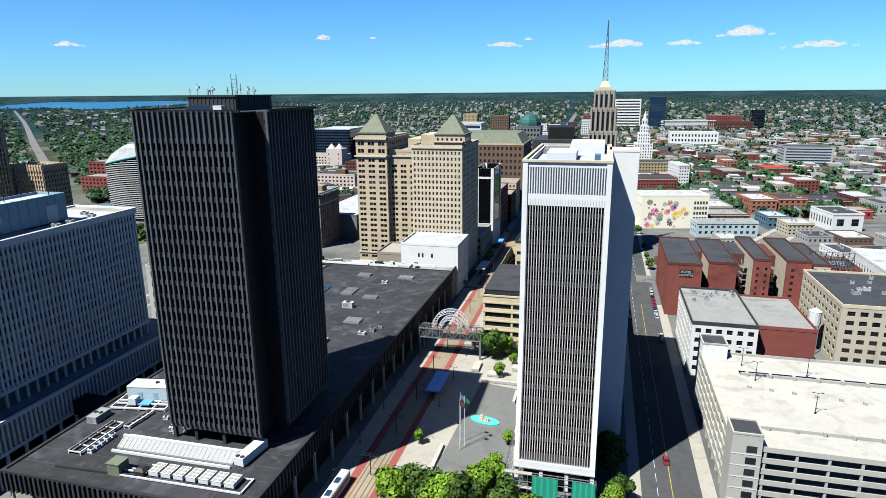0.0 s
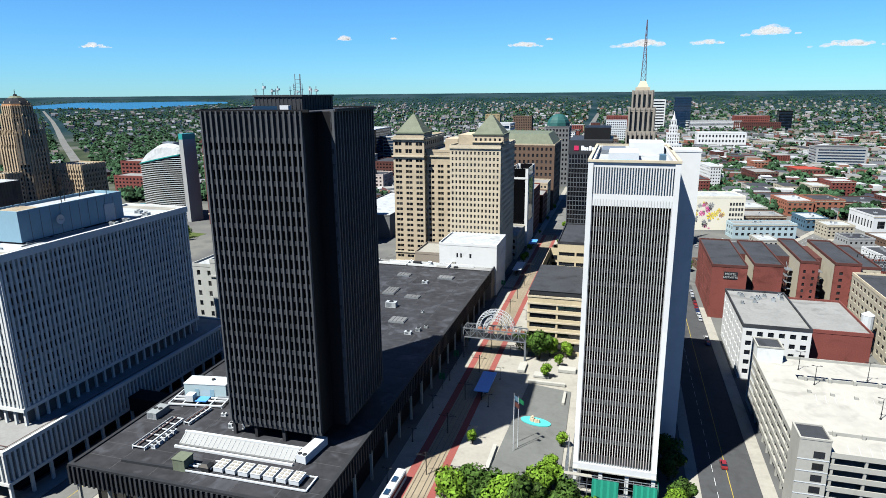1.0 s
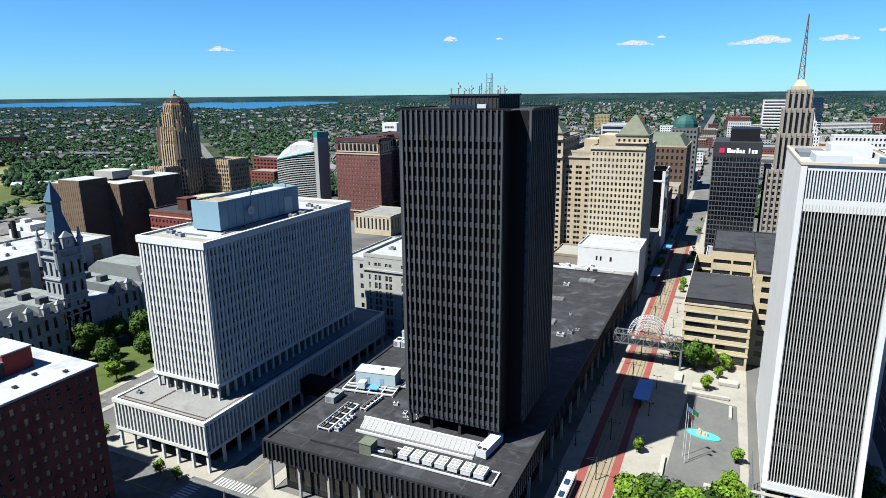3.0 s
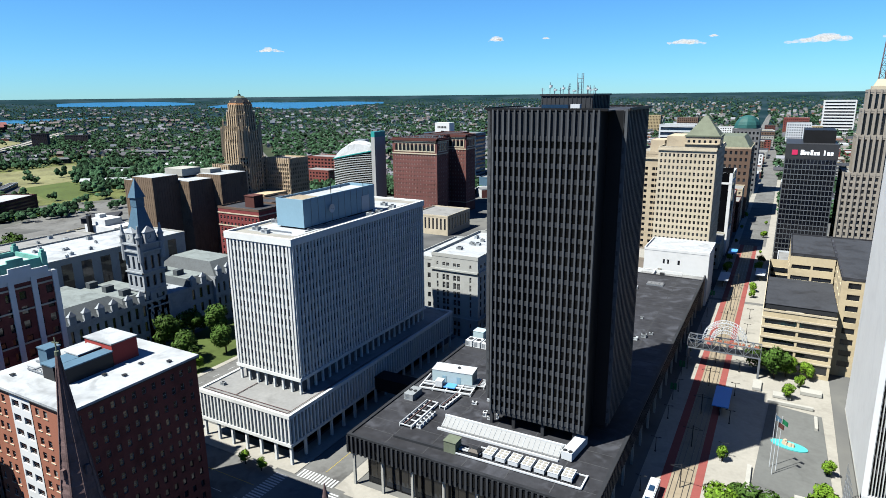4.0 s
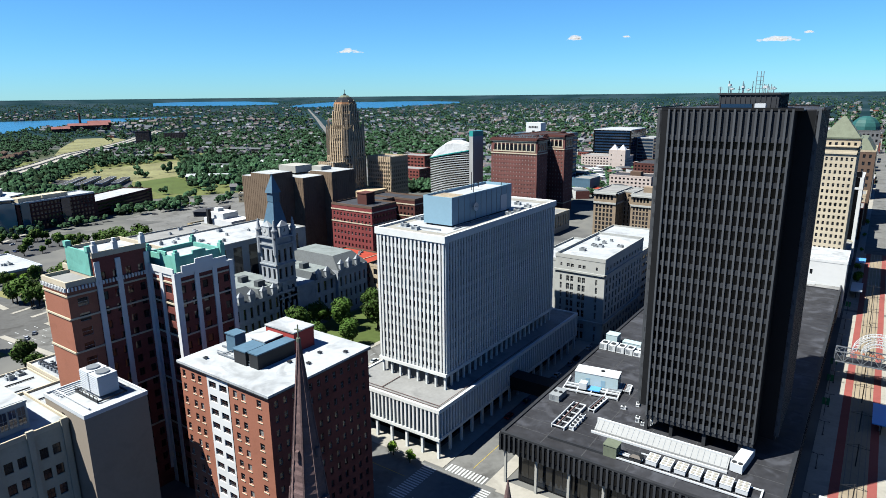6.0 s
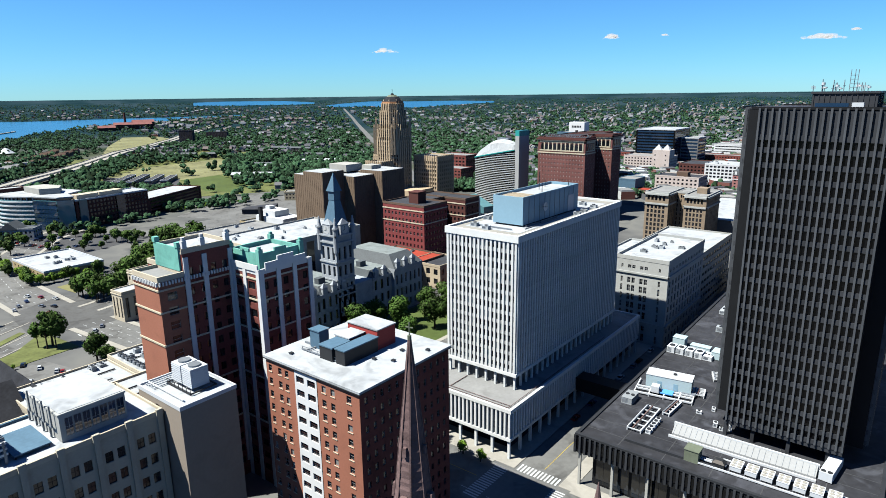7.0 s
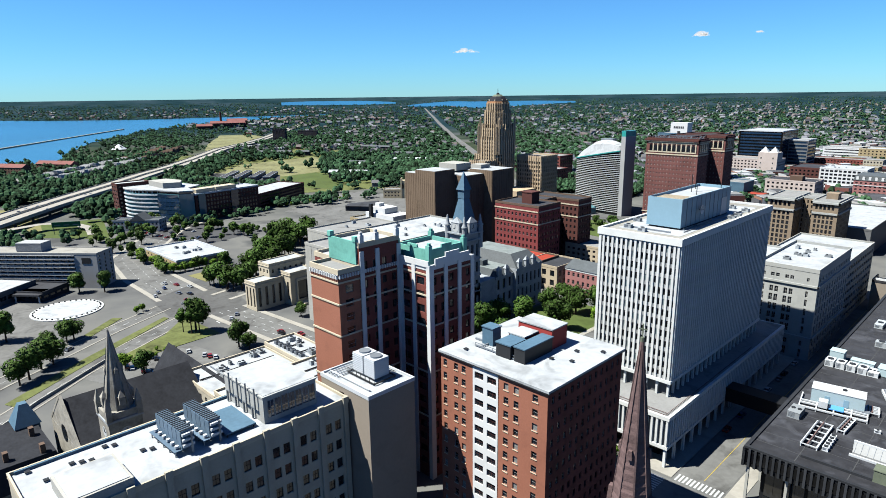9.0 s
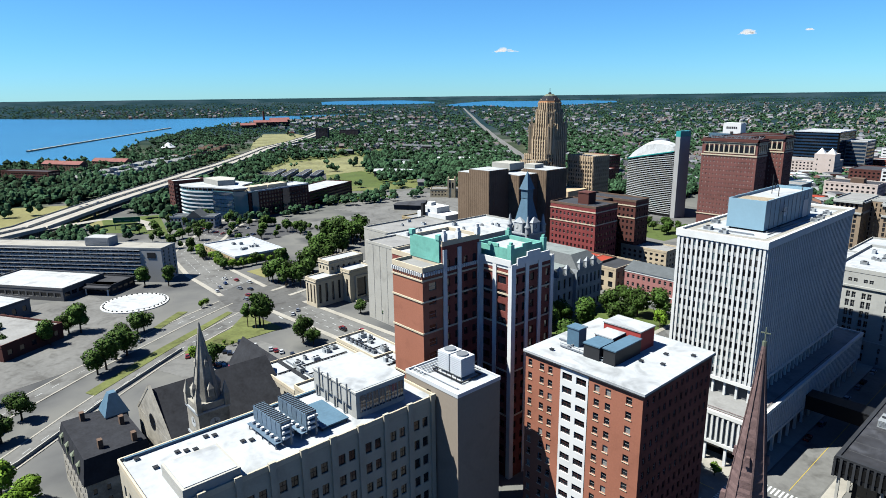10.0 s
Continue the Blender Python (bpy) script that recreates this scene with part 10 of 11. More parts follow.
def trunk_mesh(seed, H, R):
    r = random.Random(seed)
    b = Build()
    b.ring(0, 0, 0.05 * R + 0.1, 0, H * 0.5, 8, r1=0.03 * R + 0.05)
    for i in range(5):
        a = r.uniform(0, 6.28)
        b.bar((0, 0, H * r.uniform(0.25, 0.45)), (R * 0.5 * math.cos(a), R * 0.5 * math.sin(a), H * r.uniform(0.55, 0.75)), 0.16)
    return b.mesh("trunk", M["bark"])


KINDS = []
for k, (R, H, n, leaf, mat) in enumerate(((4.6, 9.5, 2100, 0.46, "leaf"), (3.8, 8.0, 2000, 0.40, "leaf_bright"), (5.4, 12.0, 2100, 0.56, "leaf"), (2.6, 13.0, 1500, 0.42, "leaf"), (2.2, 5.0, 800, 0.32, "leaf_bright"))):
    KINDS.append((trunk_mesh(k, H, R), crown_mesh("crown", 50 + k, n, R, H, leaf, M[mat])))
LIGHT = []
for k, (R, H) in enumerate(((4.8, 10.0), (3.6, 8.0), (6.0, 12.5))):
    LIGHT.append((trunk_mesh(10 + k, H, R), crown_mesh("crown", 80 + k, 640, R, H, 0.78, M["leaf"], 9)))


def tree(x, y, z, kind, s=1.0, seed=0):
    r = random.Random(seed * 7 + int(x * 10))
    ob = thing("tree", x, y, z, "leafy green street tree with rounded crown" if kind != 3 else "tall slim dark green tree", "tree", r.uniform(0, 360), "town trees")
    trunk, crown = KINDS[kind] if kind < 10 else LIGHT[kind - 10]
    part("trunk", trunk, None, ob), part("crown", crown, None, ob)
    ob.scale = (s, s, s * r.uniform(0.88, 1.12))
    return ob


for i, (x, y, k, s) in enumerate(((-44, 141, 0, 1.5), (-50, 136, 1, 1.5), (-37, 137, 1, 1.6), (-27, 145, 1, 1.5), (-20, 142, 0, 1.3), (-31, 138, 0, 1.4), (-13, 139, 1, 1.4), (-25, 153, 1, 1.2), (-26, 164, 4, 1.2), (-24.5, 158, 4, 1.3),
                                  (-46, 246, 0, 1.25), (-40, 243, 0, 1.3), (-36, 247, 1, 1.2), (-35.5, 226, 4, 1.2), (-31, 238, 4, 1.0), (-29, 247, 1, 0.8), (-52.4, 172, 4, 1.0), (-24.5, 178, 4, 1.0), (7, 150, 1, 1.0), (10, 156, 0, 0.9), (8, 143, 1, 1.1), (7.5, 168, 0, 1.1), (7, 178, 0, 1.0), (-4, 138, 1, 0.9),
                                  (-182, 101.8, 4, 1.0), (-175, 101.4, 4, 0.9), (-54, 360, 1, 0.7), (-53, 410, 1, 0.7), (-70, 402, 1, 0.7), (-70, 395, 1, 0.7), (-52, 430, 0, 0.6))):
    tree(x, y, 0.2, k, s, i)
for i, (x, y, k, s) in enumerate(((-279, 148, 2, 1.45), (-262, 146, 0, 1.59), (-270, 172, 2, 1.38), (-258, 182, 0, 1.59), (-272, 196, 2, 1.30), (-264, 206, 0, 1.59), (-276, 214, 0, 1.45), (-254, 160, 2, 1.16), (-282, 166, 0, 1.45), (-250, 140, 1, 1.0), (-248, 200, 1, 1.0), (-256, 214, 0, 1.45), (-215, 108, 4, 1.2),
                                  (-386, 59, 2, 1.5), (-384, 56, 3, 1.6), (-389, 54, 3, 1.2), (-382, 59, 3, 1.5), (-352, 64, 0, 1.25), (-346, 66, 0, 0.9), (-366, 106, 0, 0.8), (-346, 110, 0, 0.8), (-383, -12, 2, 1.25), (-391, -6, 2, 1.3), (-393, -1, 0, 1.4), (-417, 10.5, 2, 1.05), (-419, 14, 0, 1.1), (-380, -16, 2, 1.1), (-398, -1, 2, 1.1),
                                  (-438, -9.5, 2, 1.3), (-442, -14, 0, 1.2), (-497, 38, 2, 1.15), (-488, 49, 2, 1.1), (-365, 19, 4, 1.5), (-355, 23, 0, 1.1), (-434, 48, 4, 0.8), (-436, 52, 4, 0.9), (-372, 27, 4, 0.5), (-368, 33, 4, 0.5), (-371, 38, 4, 0.45), (-375, 36, 4, 0.45), (-357, -46, 0, 1.1), (-345, -60, 2, 1.0), (-300, -52, 1, 1.2), (-292, -56, 1, 1.1), (-284, -54, 1, 1.2), (-310, -58, 1, 1.2), (-366, -62, 2, 1.0), (-380, -56, 2, 0.9))):
    tree(x, y, 0.05, k, s, 100 + i)
rt = random.Random(77)
for i in range(60):
    a = rt.random()
    tree(-432 - 100 * a + rt.uniform(-16, 16), 104 + 100 * a + rt.uniform(-14, 14), 0.05, rt.choice((10, 10, 12, 12, 3)), rt.uniform(1.0, 1.5), 200 + i)
for i in range(60):
    x, y = rt.uniform(-690, -560), rt.uniform(80, 190)
    if -562 < x < -503 and 96 < y < 138:
        continue
    tree(x, y, 0.05, rt.choice((10, 11)), rt.uniform(0.6, 1.1), 300 + i)
for i in range(30):
    tree(-600 + i * 4.2, 196 + rt.uniform(-4, 4) + i * 0.3, 0.05, 11, rt.uniform(0.4, 0.6), 400 + i)
for i in range(26):
    q = i / 26
    tree(-560 + 62 * min(1, q * 1.6), 92 + rt.uniform(-3, 3) + max(0, q * 1.6 - 1) * 70, 0.05, 1 if i % 3 else 0, rt.uniform(0.6, 0.95), 540 + i)
for i in range(24):
    tree(-668 + rt.uniform(-2, 2) + 0.3 * i, 278 + i * 3.5, 0.05, 1 if i % 2 else 4, rt.uniform(0.35, 0.6), 700 + i)
for i in range(22):
    tree(rt.uniform(-420, -335), rt.uniform(370, 430), 0.05, rt.choice((10, 11)), rt.uniform(0.6, 1.0), 440 + i)
for i in range(26):
    tree(rt.choice((16, 32)) + rt.uniform(-1, 1), 400 + i * 26, 0.05, 11, rt.uniform(0.5, 0.9), 470 + i)


for i in range(10):
    tree(-71 if i % 2 else -53.6, 350 + i * 27 + rt.uniform(-3, 3), 0.2, 4 if i % 3 else 1, rt.uniform(0.5, 0.75), 600 + i)
for i in range(18):
    tree(rt.uniform(-478, -430), rt.uniform(-60, -22), 0.05, rt.choice((0, 2)), rt.uniform(0.9, 1.2), 640 + i) if i % 4 == 1 else tree(rt.uniform(-370, -330), rt.uniform(-78, -52), 0.05, rt.choice((0, 1)), rt.uniform(0.8, 1.2), 640 + i)


# ---- cars ----
def car_master():
    ob = thing("car", 24, 180, 0.05, "parked car at the kerb", "car", 0, "cars")
    b = Build()
    b.prism([(-0.88, -2.2), (0.88, -2.2), (0.92, 2.1), (-0.92, 2.1)], 0.3, 0.9, taper=0.97)
    b.box(-0.62, -1.1, 1.45, 0.62, 0.7, 1.48)
    part("body", b, M["car"], ob)
    b = Build()
    b.prism([(-0.82, -1.5), (0.82, -1.5), (0.82, 1.0), (-0.82, 1.0)], 0.9, 1.45, taper=0.8)
    part("cabin", b, M["glass"], ob)
    w = Build()
    for k in range(10):
        a0, a1 = 2 * math.pi * k / 10, 2 * math.pi * (k + 1) / 10
        for x in (-0.1, 0.1):
            w.poly([(x, 0, 0), (x, 0.32 * math.cos(a0), 0.32 * math.sin(a0)), (x, 0.32 * math.cos(a1), 0.32 * math.sin(a1))])
        w.poly([(-0.1, 0.32 * math.cos(a0), 0.32 * math.sin(a0)), (0.1, 0.32 * math.cos(a0), 0.32 * math.sin(a0)), (0.1, 0.32 * math.cos(a1), 0.32 * math.sin(a1)), (-0.1, 0.32 * math.cos(a1), 0.32 * math.sin(a1))])
    wheel = w.mesh("wheel", M["steel_dark"])
    for x in (-0.85, 0.85):
        for y in (-1.35, 1.3):
            part("wheel", wheel, None, ob, "", (x, y, 0.32))
    return ob


def far_car(car):
    """The same car without wheels of its own, for far lots and the highway."""
    ob = thing("car", -640, 128, 0.06, "small car far off on a lot or road", "car", 20, "cars")
    for c in car.children:
        if not c.name.startswith("wheel"):
            part(c.name.split(".")[0], c.data, None, ob)
    b = Build()
    b.box(-0.9, -1.7, 0, 0.9, -1.0, 0.31), b.box(-0.9, 1.0, 0, 0.9, 1.65, 0.31)
    part("running_gear", b, M["steel_dark"], ob)
    return ob


CAR = car_master()
FAR_CAR = far_car(CAR)
rc = random.Random(5)
spots = [(-472, 72, 80), (-468, 76, 80), (-462, 70, 85), (-456, 66, 80), (-405.6, 8.4, 35), (-330, 88, 95), (-344, 92, 275), (-352, 86, 95), (-337, 86, 95), (22, 150, 2), (20.3, 122, 0), (-389, 79, 60), (-393, 84, 60), (-354, 87, 95), (-430, 72, 100), (-436, 76, 100), (-452, 78, 100), (-470, 84, 95), (-478, 80, 95), (-446, 82, 100), (-460, 88, 95)]
spots += [(31.0, 240 + i * 6.4, 0) for i in range(20) if rc.random() < 0.6] + [(17.4, 300 + i * 6.6, 180) for i in range(24) if rc.random() < 0.5]
spots += [(-372 + i * 3.0, 18 + i * 1.1 + j * 12, 68) for i in range(16) for j in range(3) if rc.random() < 0.6]
spots += [(-640 + i * 3.1, 128 + i * 0.6 + j * 13, 20) for i in range(18) for j in range(3) if rc.random() < 0.4]
spots += [(-590 + i * 3.0, 215 + j * 17, 2) for i in range(34) for j in range(2) if rc.random() < 0.12]
spots += [(-163.4, 130 + i * 6.6, 0) for i in range(18) if rc.random() < 0.4] + [(-234, 110 + i * 7, 0) for i in range(14) if rc.random() < 0.6]
spots += [(45 + (i % 16) * 3.0, 470 + (i // 16) * 12, 3) for i in range(48) if rc.random() < 0.4]
for x, y, a in spots[1:]:
    copy_thing(CAR if math.hypot(x + 60, y + 20) < 390 else FAR_CAR, pose(x, y, 0.06, 0, 0, a + rc.uniform(-3, 3)))
for i in range(26):
    a = rc.random()
    x, y = -640 - 250 * a, -118 + 310 * a
    d = rc.choice((-12, -8, 6, 10))
    copy_thing(FAR_CAR, pose(x - 0.78 * d + 6, y - 0.62 * d, 8.6 - 1.2 * a, 0, 0, 39))


# ---- low blocks to the north-east and the wider town ----
def low_town():
    t = building("mural_building", "cream building with flower mural on its side wall", 34, 525.5, 54, 26, 27, M["mural_white"], 1, 8, 1, rz=12, cap=12, plain="S", share=0.4, roof_mat=M["roof_white"])
    rr = random.Random(8)
    for i in range(46):
        x, z, s = rr.uniform(3, 37), min(23, abs(rr.gauss(9, 7)) + 1.5), rr.choice((0.8, 1.0, 1.3, 1.7, 2.2, 3.0))
        b = Build()
        for k in range(7):
            a0, a1 = k * 0.9, k * 0.9 + 0.55
            b.poly([(x, -0.06 - i * 0.002, z), (x + s * math.cos(a0), -0.06 - i * 0.002, z + s * math.sin(a0)), (x + s * 1.15 * math.cos((a0 + a1) / 2), -0.06 - i * 0.002, z + s * 1.15 * math.sin((a0 + a1) / 2)), (x + s * math.cos(a1), -0.06 - i * 0.002, z + s * math.sin(a1))])
        part("mural_flower", b, M[rr.choice(("flower", "flower", "pink_brick", "yellow", "precast_mid", "steel_dark", "copper_pale"))], t)
    for i in range(5):
        for k in range(5):
            part("window", pane_mesh(1.6, 2.4, "pair", M["glass"], M["sash"]), None, t, "", (42 + i * 2.3, -0.04, 3 + k * 4.3))
    t = thing("white_tower", 42, 890, 0, "white terracotta tower stepping up to a lantern", "office tower")
    bud = [10]
    for h, z0, z1, nf in ((12, 0, 40, 10), (8, 40, 54, 3), (5.2, 54, 64, 2), (3.4, 64, 72, 1)):
        block(t, 12 - h, 12 - h, 2 * h, 2 * h, z0, z1, M["white_stone"], max(2, int(h / 1.6)), max(2, int(h / 1.6)), floors(z0 + 0.6, z1 - 0.8, nf, 0.6), 0.4, budget=bud, style="plain")
        roof(t, 2 * h, 2 * h, z1, M["white_stone"], 0.8, M["white_stone"], 12 - h, 12 - h)
    b = Build()
    b.ring(12, 12, 2.6, 72, 77, 10, r1=1.6), b.ring(12, 12, 1.4, 77, 84, 8, r1=0.1)
    part("lantern", b, M["white_stone"], t)
    for nm, lab, x, y, W, D, H, w, g, nS, nf in (
        ("hospital", "white hospital tower with ribbon windows", 30, 1960, 74, 40, 84, "white_stone", "glass", 1, 10),
        ("glass_tower", "blue and white glass tower", 128, 1960, 46, 40, 90, "glass_blue", "glass_blue", 1, 12),
        ("hospital", "long white hospital wing with ribbon windows", 163, 1960, 150, 50, 24, "white_stone", "glass_blue", 1, 6),
        ("brick_office", "large red brick institute", 292, 1960, 92, 40, 38, "red_brick", "glass", 16, 8),
        ("glass_tower", "dark blue glass block", 405, 1950, 34, 30, 52, "glass_black", "glass_blue", 1, 12),
        ("brick_office", "long low red brick hall", 306, 1920, 100, 24, 22, "maroon_brick", "glass", 20, 5),
        ("glass_office", "brick and blue glass research building", 264, 1030, 66, 40, 27, "precast_mid", "glass_blue", 1, 6),
        ("white_hall", "long white low hall", 128, 1306, 88, 40, 30, "white_stone", "glass", 14, 3),
        ("white_hall", "large white roofed exhibition hall", 150, 345, 90, 70, 16, "white_stone", "glass", 8, 1),
        ("brick_office", "tall red brick apartment blocks", -60, 1900, 60, 30, 40, "red_brick", "glass", 12, 8),
        ("white_hall", "white and red storey block", -50, 1500, 46, 40, 44, "steel_white", "glass", 10, 8),
        ("brick_office", "slender brown brick flats tower", -300, 1700, 50, 30, 46, "brown_brick", "glass", 10, 10),
        ("brick_office", "slender tan brick flats tower", -420, 1900, 44, 30, 44, "tan_brick", "glass", 10, 10),
        ("office_block", "pale concrete medical slab block", -190, 1500, 60, 30, 34, "precast", "glass", 12, 7)):
        building(nm, lab, x, y, W, D, H, M[w], nS, max(1, int(D / 4)) if nS > 1 else 1, nf, share=0.5 if nS > 1 else 0.96, glass=M[g], cap=0, roof_mat=M[rr.choice(("roof_white", "roof_grey", "roof_dark"))])
    near = (
        ("white_hall", "long pale blue low warehouse", 74, 503, 47, 14, 11, "mint_metal", 10, 2, "roof_grey"),
        ("brick_office", "orange brick loft with white coping", 134, 608, 23, 34, 13.5, "orange_brick", 5, 3, "roof_white"),
        ("brick_office", "orange brick loft with four windows in a row", 158, 615, 26, 30, 14, "orange_brick", 5, 3, "roof_dark"),
        ("shop_building", "blue walled shop with white roof", 134, 545, 17, 24, 10, "slate_blue", 4, 2, "roof_white"),
        ("shop_building", "cream corner house with bracketed cornice", 142, 518, 20, 18, 10, "beige_brick", 6, 3, "roof_white"),
        ("white_hall", "white walled hall with dark blue roof", 181, 545, 24, 34, 14, "white_stone", 2, 1, "roof_dark"),
        ("brick_office", "square red brick block with white roof", 204, 736, 25, 26, 15.5, "red_brick", 6, 4, "roof_white"),
        ("shop_building", "cream two storey works", 186, 734, 17, 28, 10.5, "beige_brick", 8, 2, "roof_white"),
        ("brick_office", "bright orange stucco block", 164, 931, 19, 24, 15, "orange_brick", 4, 4, "roof_white"),
        ("brick_office", "dark red brick warehouse", 145, 820, 28, 40, 13.5, "maroon_brick", 8, 3, "roof_grey"),
        ("brick_office", "long low red brick works", 208, 889, 34, 36, 10.5, "red_brick", 7, 2, "roof_red"),
        ("tan_office", "tan brick loft block", 46, 840, 49, 36, 20, "tan_brick", 12, 5, "roof_dark"),
        ("brick_office", "red brick loft with rows of small windows", 38, 690, 43, 34, 19, "red_brick", 14, 5, "roof_dark"),
        ("white_office", "white corner loft building", 86, 752, 12, 40, 27, "white_stone", 4, 7, "roof_white"),
        ("shop_building", "long dark roofed market hall", 188, 639, 42, 36, 9, "maroon_brick", 8, 1, "roof_dark"),
        ("shop_building", "low red walled shop", 213, 602, 19, 20, 7.6, "red_panel", 3, 1, "roof_grey"),
        ("shop_building", "flat grey roofed works", 90, 560, 36, 26, 7, "brown_brick", 6, 1, "roof_grey"),
        ("shop_building", "flat white roofed works", 70, 590, 48, 30, 8, "concrete", 8, 1, "roof_white"),
        ("shop_building", "dark roofed brick row", 126, 660, 40, 30, 8, "maroon_brick", 8, 2, "roof_dark"))
    taken = [(36, 880, 70, 920), (146, 340, 244, 418), (260, 1028, 336, 1078), (124, 1300, 220, 1350), (95, 262, 170, 380), (28, 515, 92, 560)]
    for k, (nm, lab, x, y, W, D, H, w, nS, nf, rf) in enumerate(near):
        building(nm, lab, x, y, W, D, H, M[w], nS, max(2, int(D / 4)), nf, rz=12, share=0.5, cap=4 if y < 560 else 0, roof_mat=M[rf], parapet=0.8, cornice=M["limestone_pale"], band=((H - 0.8, 0.5, 0.3),))
        taken.append((x - 6, y - 3, x + W + 3, y + D + 8))
        if y < 660:
            scatter_units(x + 2, y + 8, x + W - 6, y + D - 3, H, 2, k)
    walls = ["red_brick", "red_brick", "maroon_brick", "orange_brick", "beige_brick", "brown_brick", "concrete", "white_stone", "tan_brick", "precast_mid"]
    roofs = ["roof_white", "roof_grey", "roof_dark", "roof_dark", "roof_grey", "roof_tar", "roof_white", "roof_tan"]
    ca, sa = math.cos(radians(12)), math.sin(radians(12))
    def grid(u, v):
        return 42 + u * ca - v * sa, 388 + u * sa + v * ca
    for gu in range(2, 12):
        strip("road", [grid(gu * 62 - 8, 0), grid(gu * 62 - 8, 1000)], 9, M["asphalt_pale"], "town street between low blocks", 0.045)
    for gv in range(1, 14):
        strip("road", [grid(30 + gv * 14, gv * 78 - 8), grid(700, gv * 78 - 8)], 9, M["asphalt_pale"], "town street between low blocks", 0.047)
    for gu in range(12):
        for gv in range(14):
            u0, v0 = gu * 62, gv * 78
            x, y = grid(u0, v0)
            if x > 70 + y * 0.55 or x < 34:
                continue
            for k in range(4):
                u, v = u0 + (k % 2) * 26 + rr.uniform(0, 3), v0 + (k // 2) * 35 + rr.uniform(0, 4)
                W, D, H = rr.uniform(13, 24), rr.uniform(16, 30), rr.choice((4, 4.5, 5, 6, 7, 8, 10, 12))
                x, y = grid(u, v)
                if any(x < c and x + W > a and y < d and y + D > b0 for a, b0, c, d in taken) or x < 36:
                    continue
                if rr.random() < 0.36:
                    if y < 900:
                        sheet("parking_lot", [grid(u, v), grid(u + W, v), grid(u + W, v + D), grid(u, v + D)], M["asphalt_mid"], "small patched parking lot between shops", 0.06)
                    continue
                building("shop_building", "low brick commercial building with flat roof", x, y, W, D, H, M[rr.choice(walls)], max(2, int(W / 3.4)), max(2, int(D / 3.6)), max(1, int(H / 3.6)), rz=12, cap=0, roof_mat=M[rr.choice(roofs)], parapet=0.7 if y < 650 else 0, share=0.45, group="low town blocks")
                if y < 560:
                    scatter_units(x + 3, y + 7, x + W - 5, y + D - 2, H, rr.choice((1, 2)), gu * 40 + gv)
    for gy in range(26):
        for x0 in (-104, -44, -150, 0):
            y = 800 + gy * 44 + rr.uniform(-4, 4)
            if rr.random() < 0.3:
                continue
            building("shop_building", "street block on the long main street", x0 + rr.uniform(-3, 3), y, rr.uniform(22, 34), rr.uniform(24, 36), rr.choice((8, 12, 16, 20)), M[rr.choice(walls)], 6, 6, 4, cap=0, parapet=0, roof_mat=M[rr.choice(roofs)], group="main street blocks")
    for i in range(40):
        x, y = rr.uniform(-560, -120), rr.uniform(560, 1100)
        if -640 < x < -260 and y < 880 or -150 < x:
            continue
        building("shop_building", "mixed low city block", x, y, rr.uniform(18, 40), rr.uniform(18, 36), rr.choice((7, 9, 12, 16)), M[rr.choice(walls)], 6, 6, 3, cap=0, parapet=0, roof_mat=M[rr.choice(roofs)], group="mixed low blocks")


low_town()


WATER = [(102, 1250, 6500), (90, 1290, 5400), (86, 1321, 5000), (82.4, 1362, 4500), (78.6, 1353, 4100), (77.6, 1553, 4000), (76.2, 1819, 3950), (71.8, 2426, 3800), (68.4, 2820, 3850), (65.1, 2961, 3900), (60.5, 3615, 3950), (56.0, 4018, 4120)]
STRAIT = [(60, 8900, 13500), (57.4, 8550, 15800), (52.7, 8420, 15000), (50, 9000, 11000)]
RIVER = [(60, 6500, 6500), (49, 6500, 7400), (45, 6350, 11500), (43, 5500, 10600), (40.9, 5680, 10700), (37.4, 6700, 11000), (34, 8200, 9600)]
def wet(a, D):
    for nodes in (WATER, RIVER, STRAIT):
        for (a0, n0, f0), (a1, n1, f1) in zip(nodes, nodes[1:]):
            if a1 <= a <= a0:
                t = (a - a0) / (a1 - a0)
                if n0 + (n1 - n0) * t - 20 < D < f0 + (f1 - f0) * t + 40:
                    return True
    return False


EXPRESSWAY = [(-640, -98), (-712, 12), (-782, 68), (-936, 203), (-1100, 334), (-1225, 430), (-1399, 563), (-1520, 696), (-1688, 841), (-2027, 1113)]
MEADOWS = [[(-1000, 362), (-1090, 450), (-1110, 610), (-1040, 590), (-900, 480), (-722, 390), (-820, 330), (-890, 290)], [(-1404, 530), (-1603, 630), (-2000, 860), (-1940, 910), (-1760, 870), (-1540, 690)]]


def inside(poly, x, y):
    hit = False
    for (x0, y0), (x1, y1) in zip(poly, poly[1:] + poly[:1]):
        if (y0 > y) != (y1 > y) and x < x0 + (y - y0) * (x1 - x0) / (y1 - y0):
            hit = not hit
    return hit


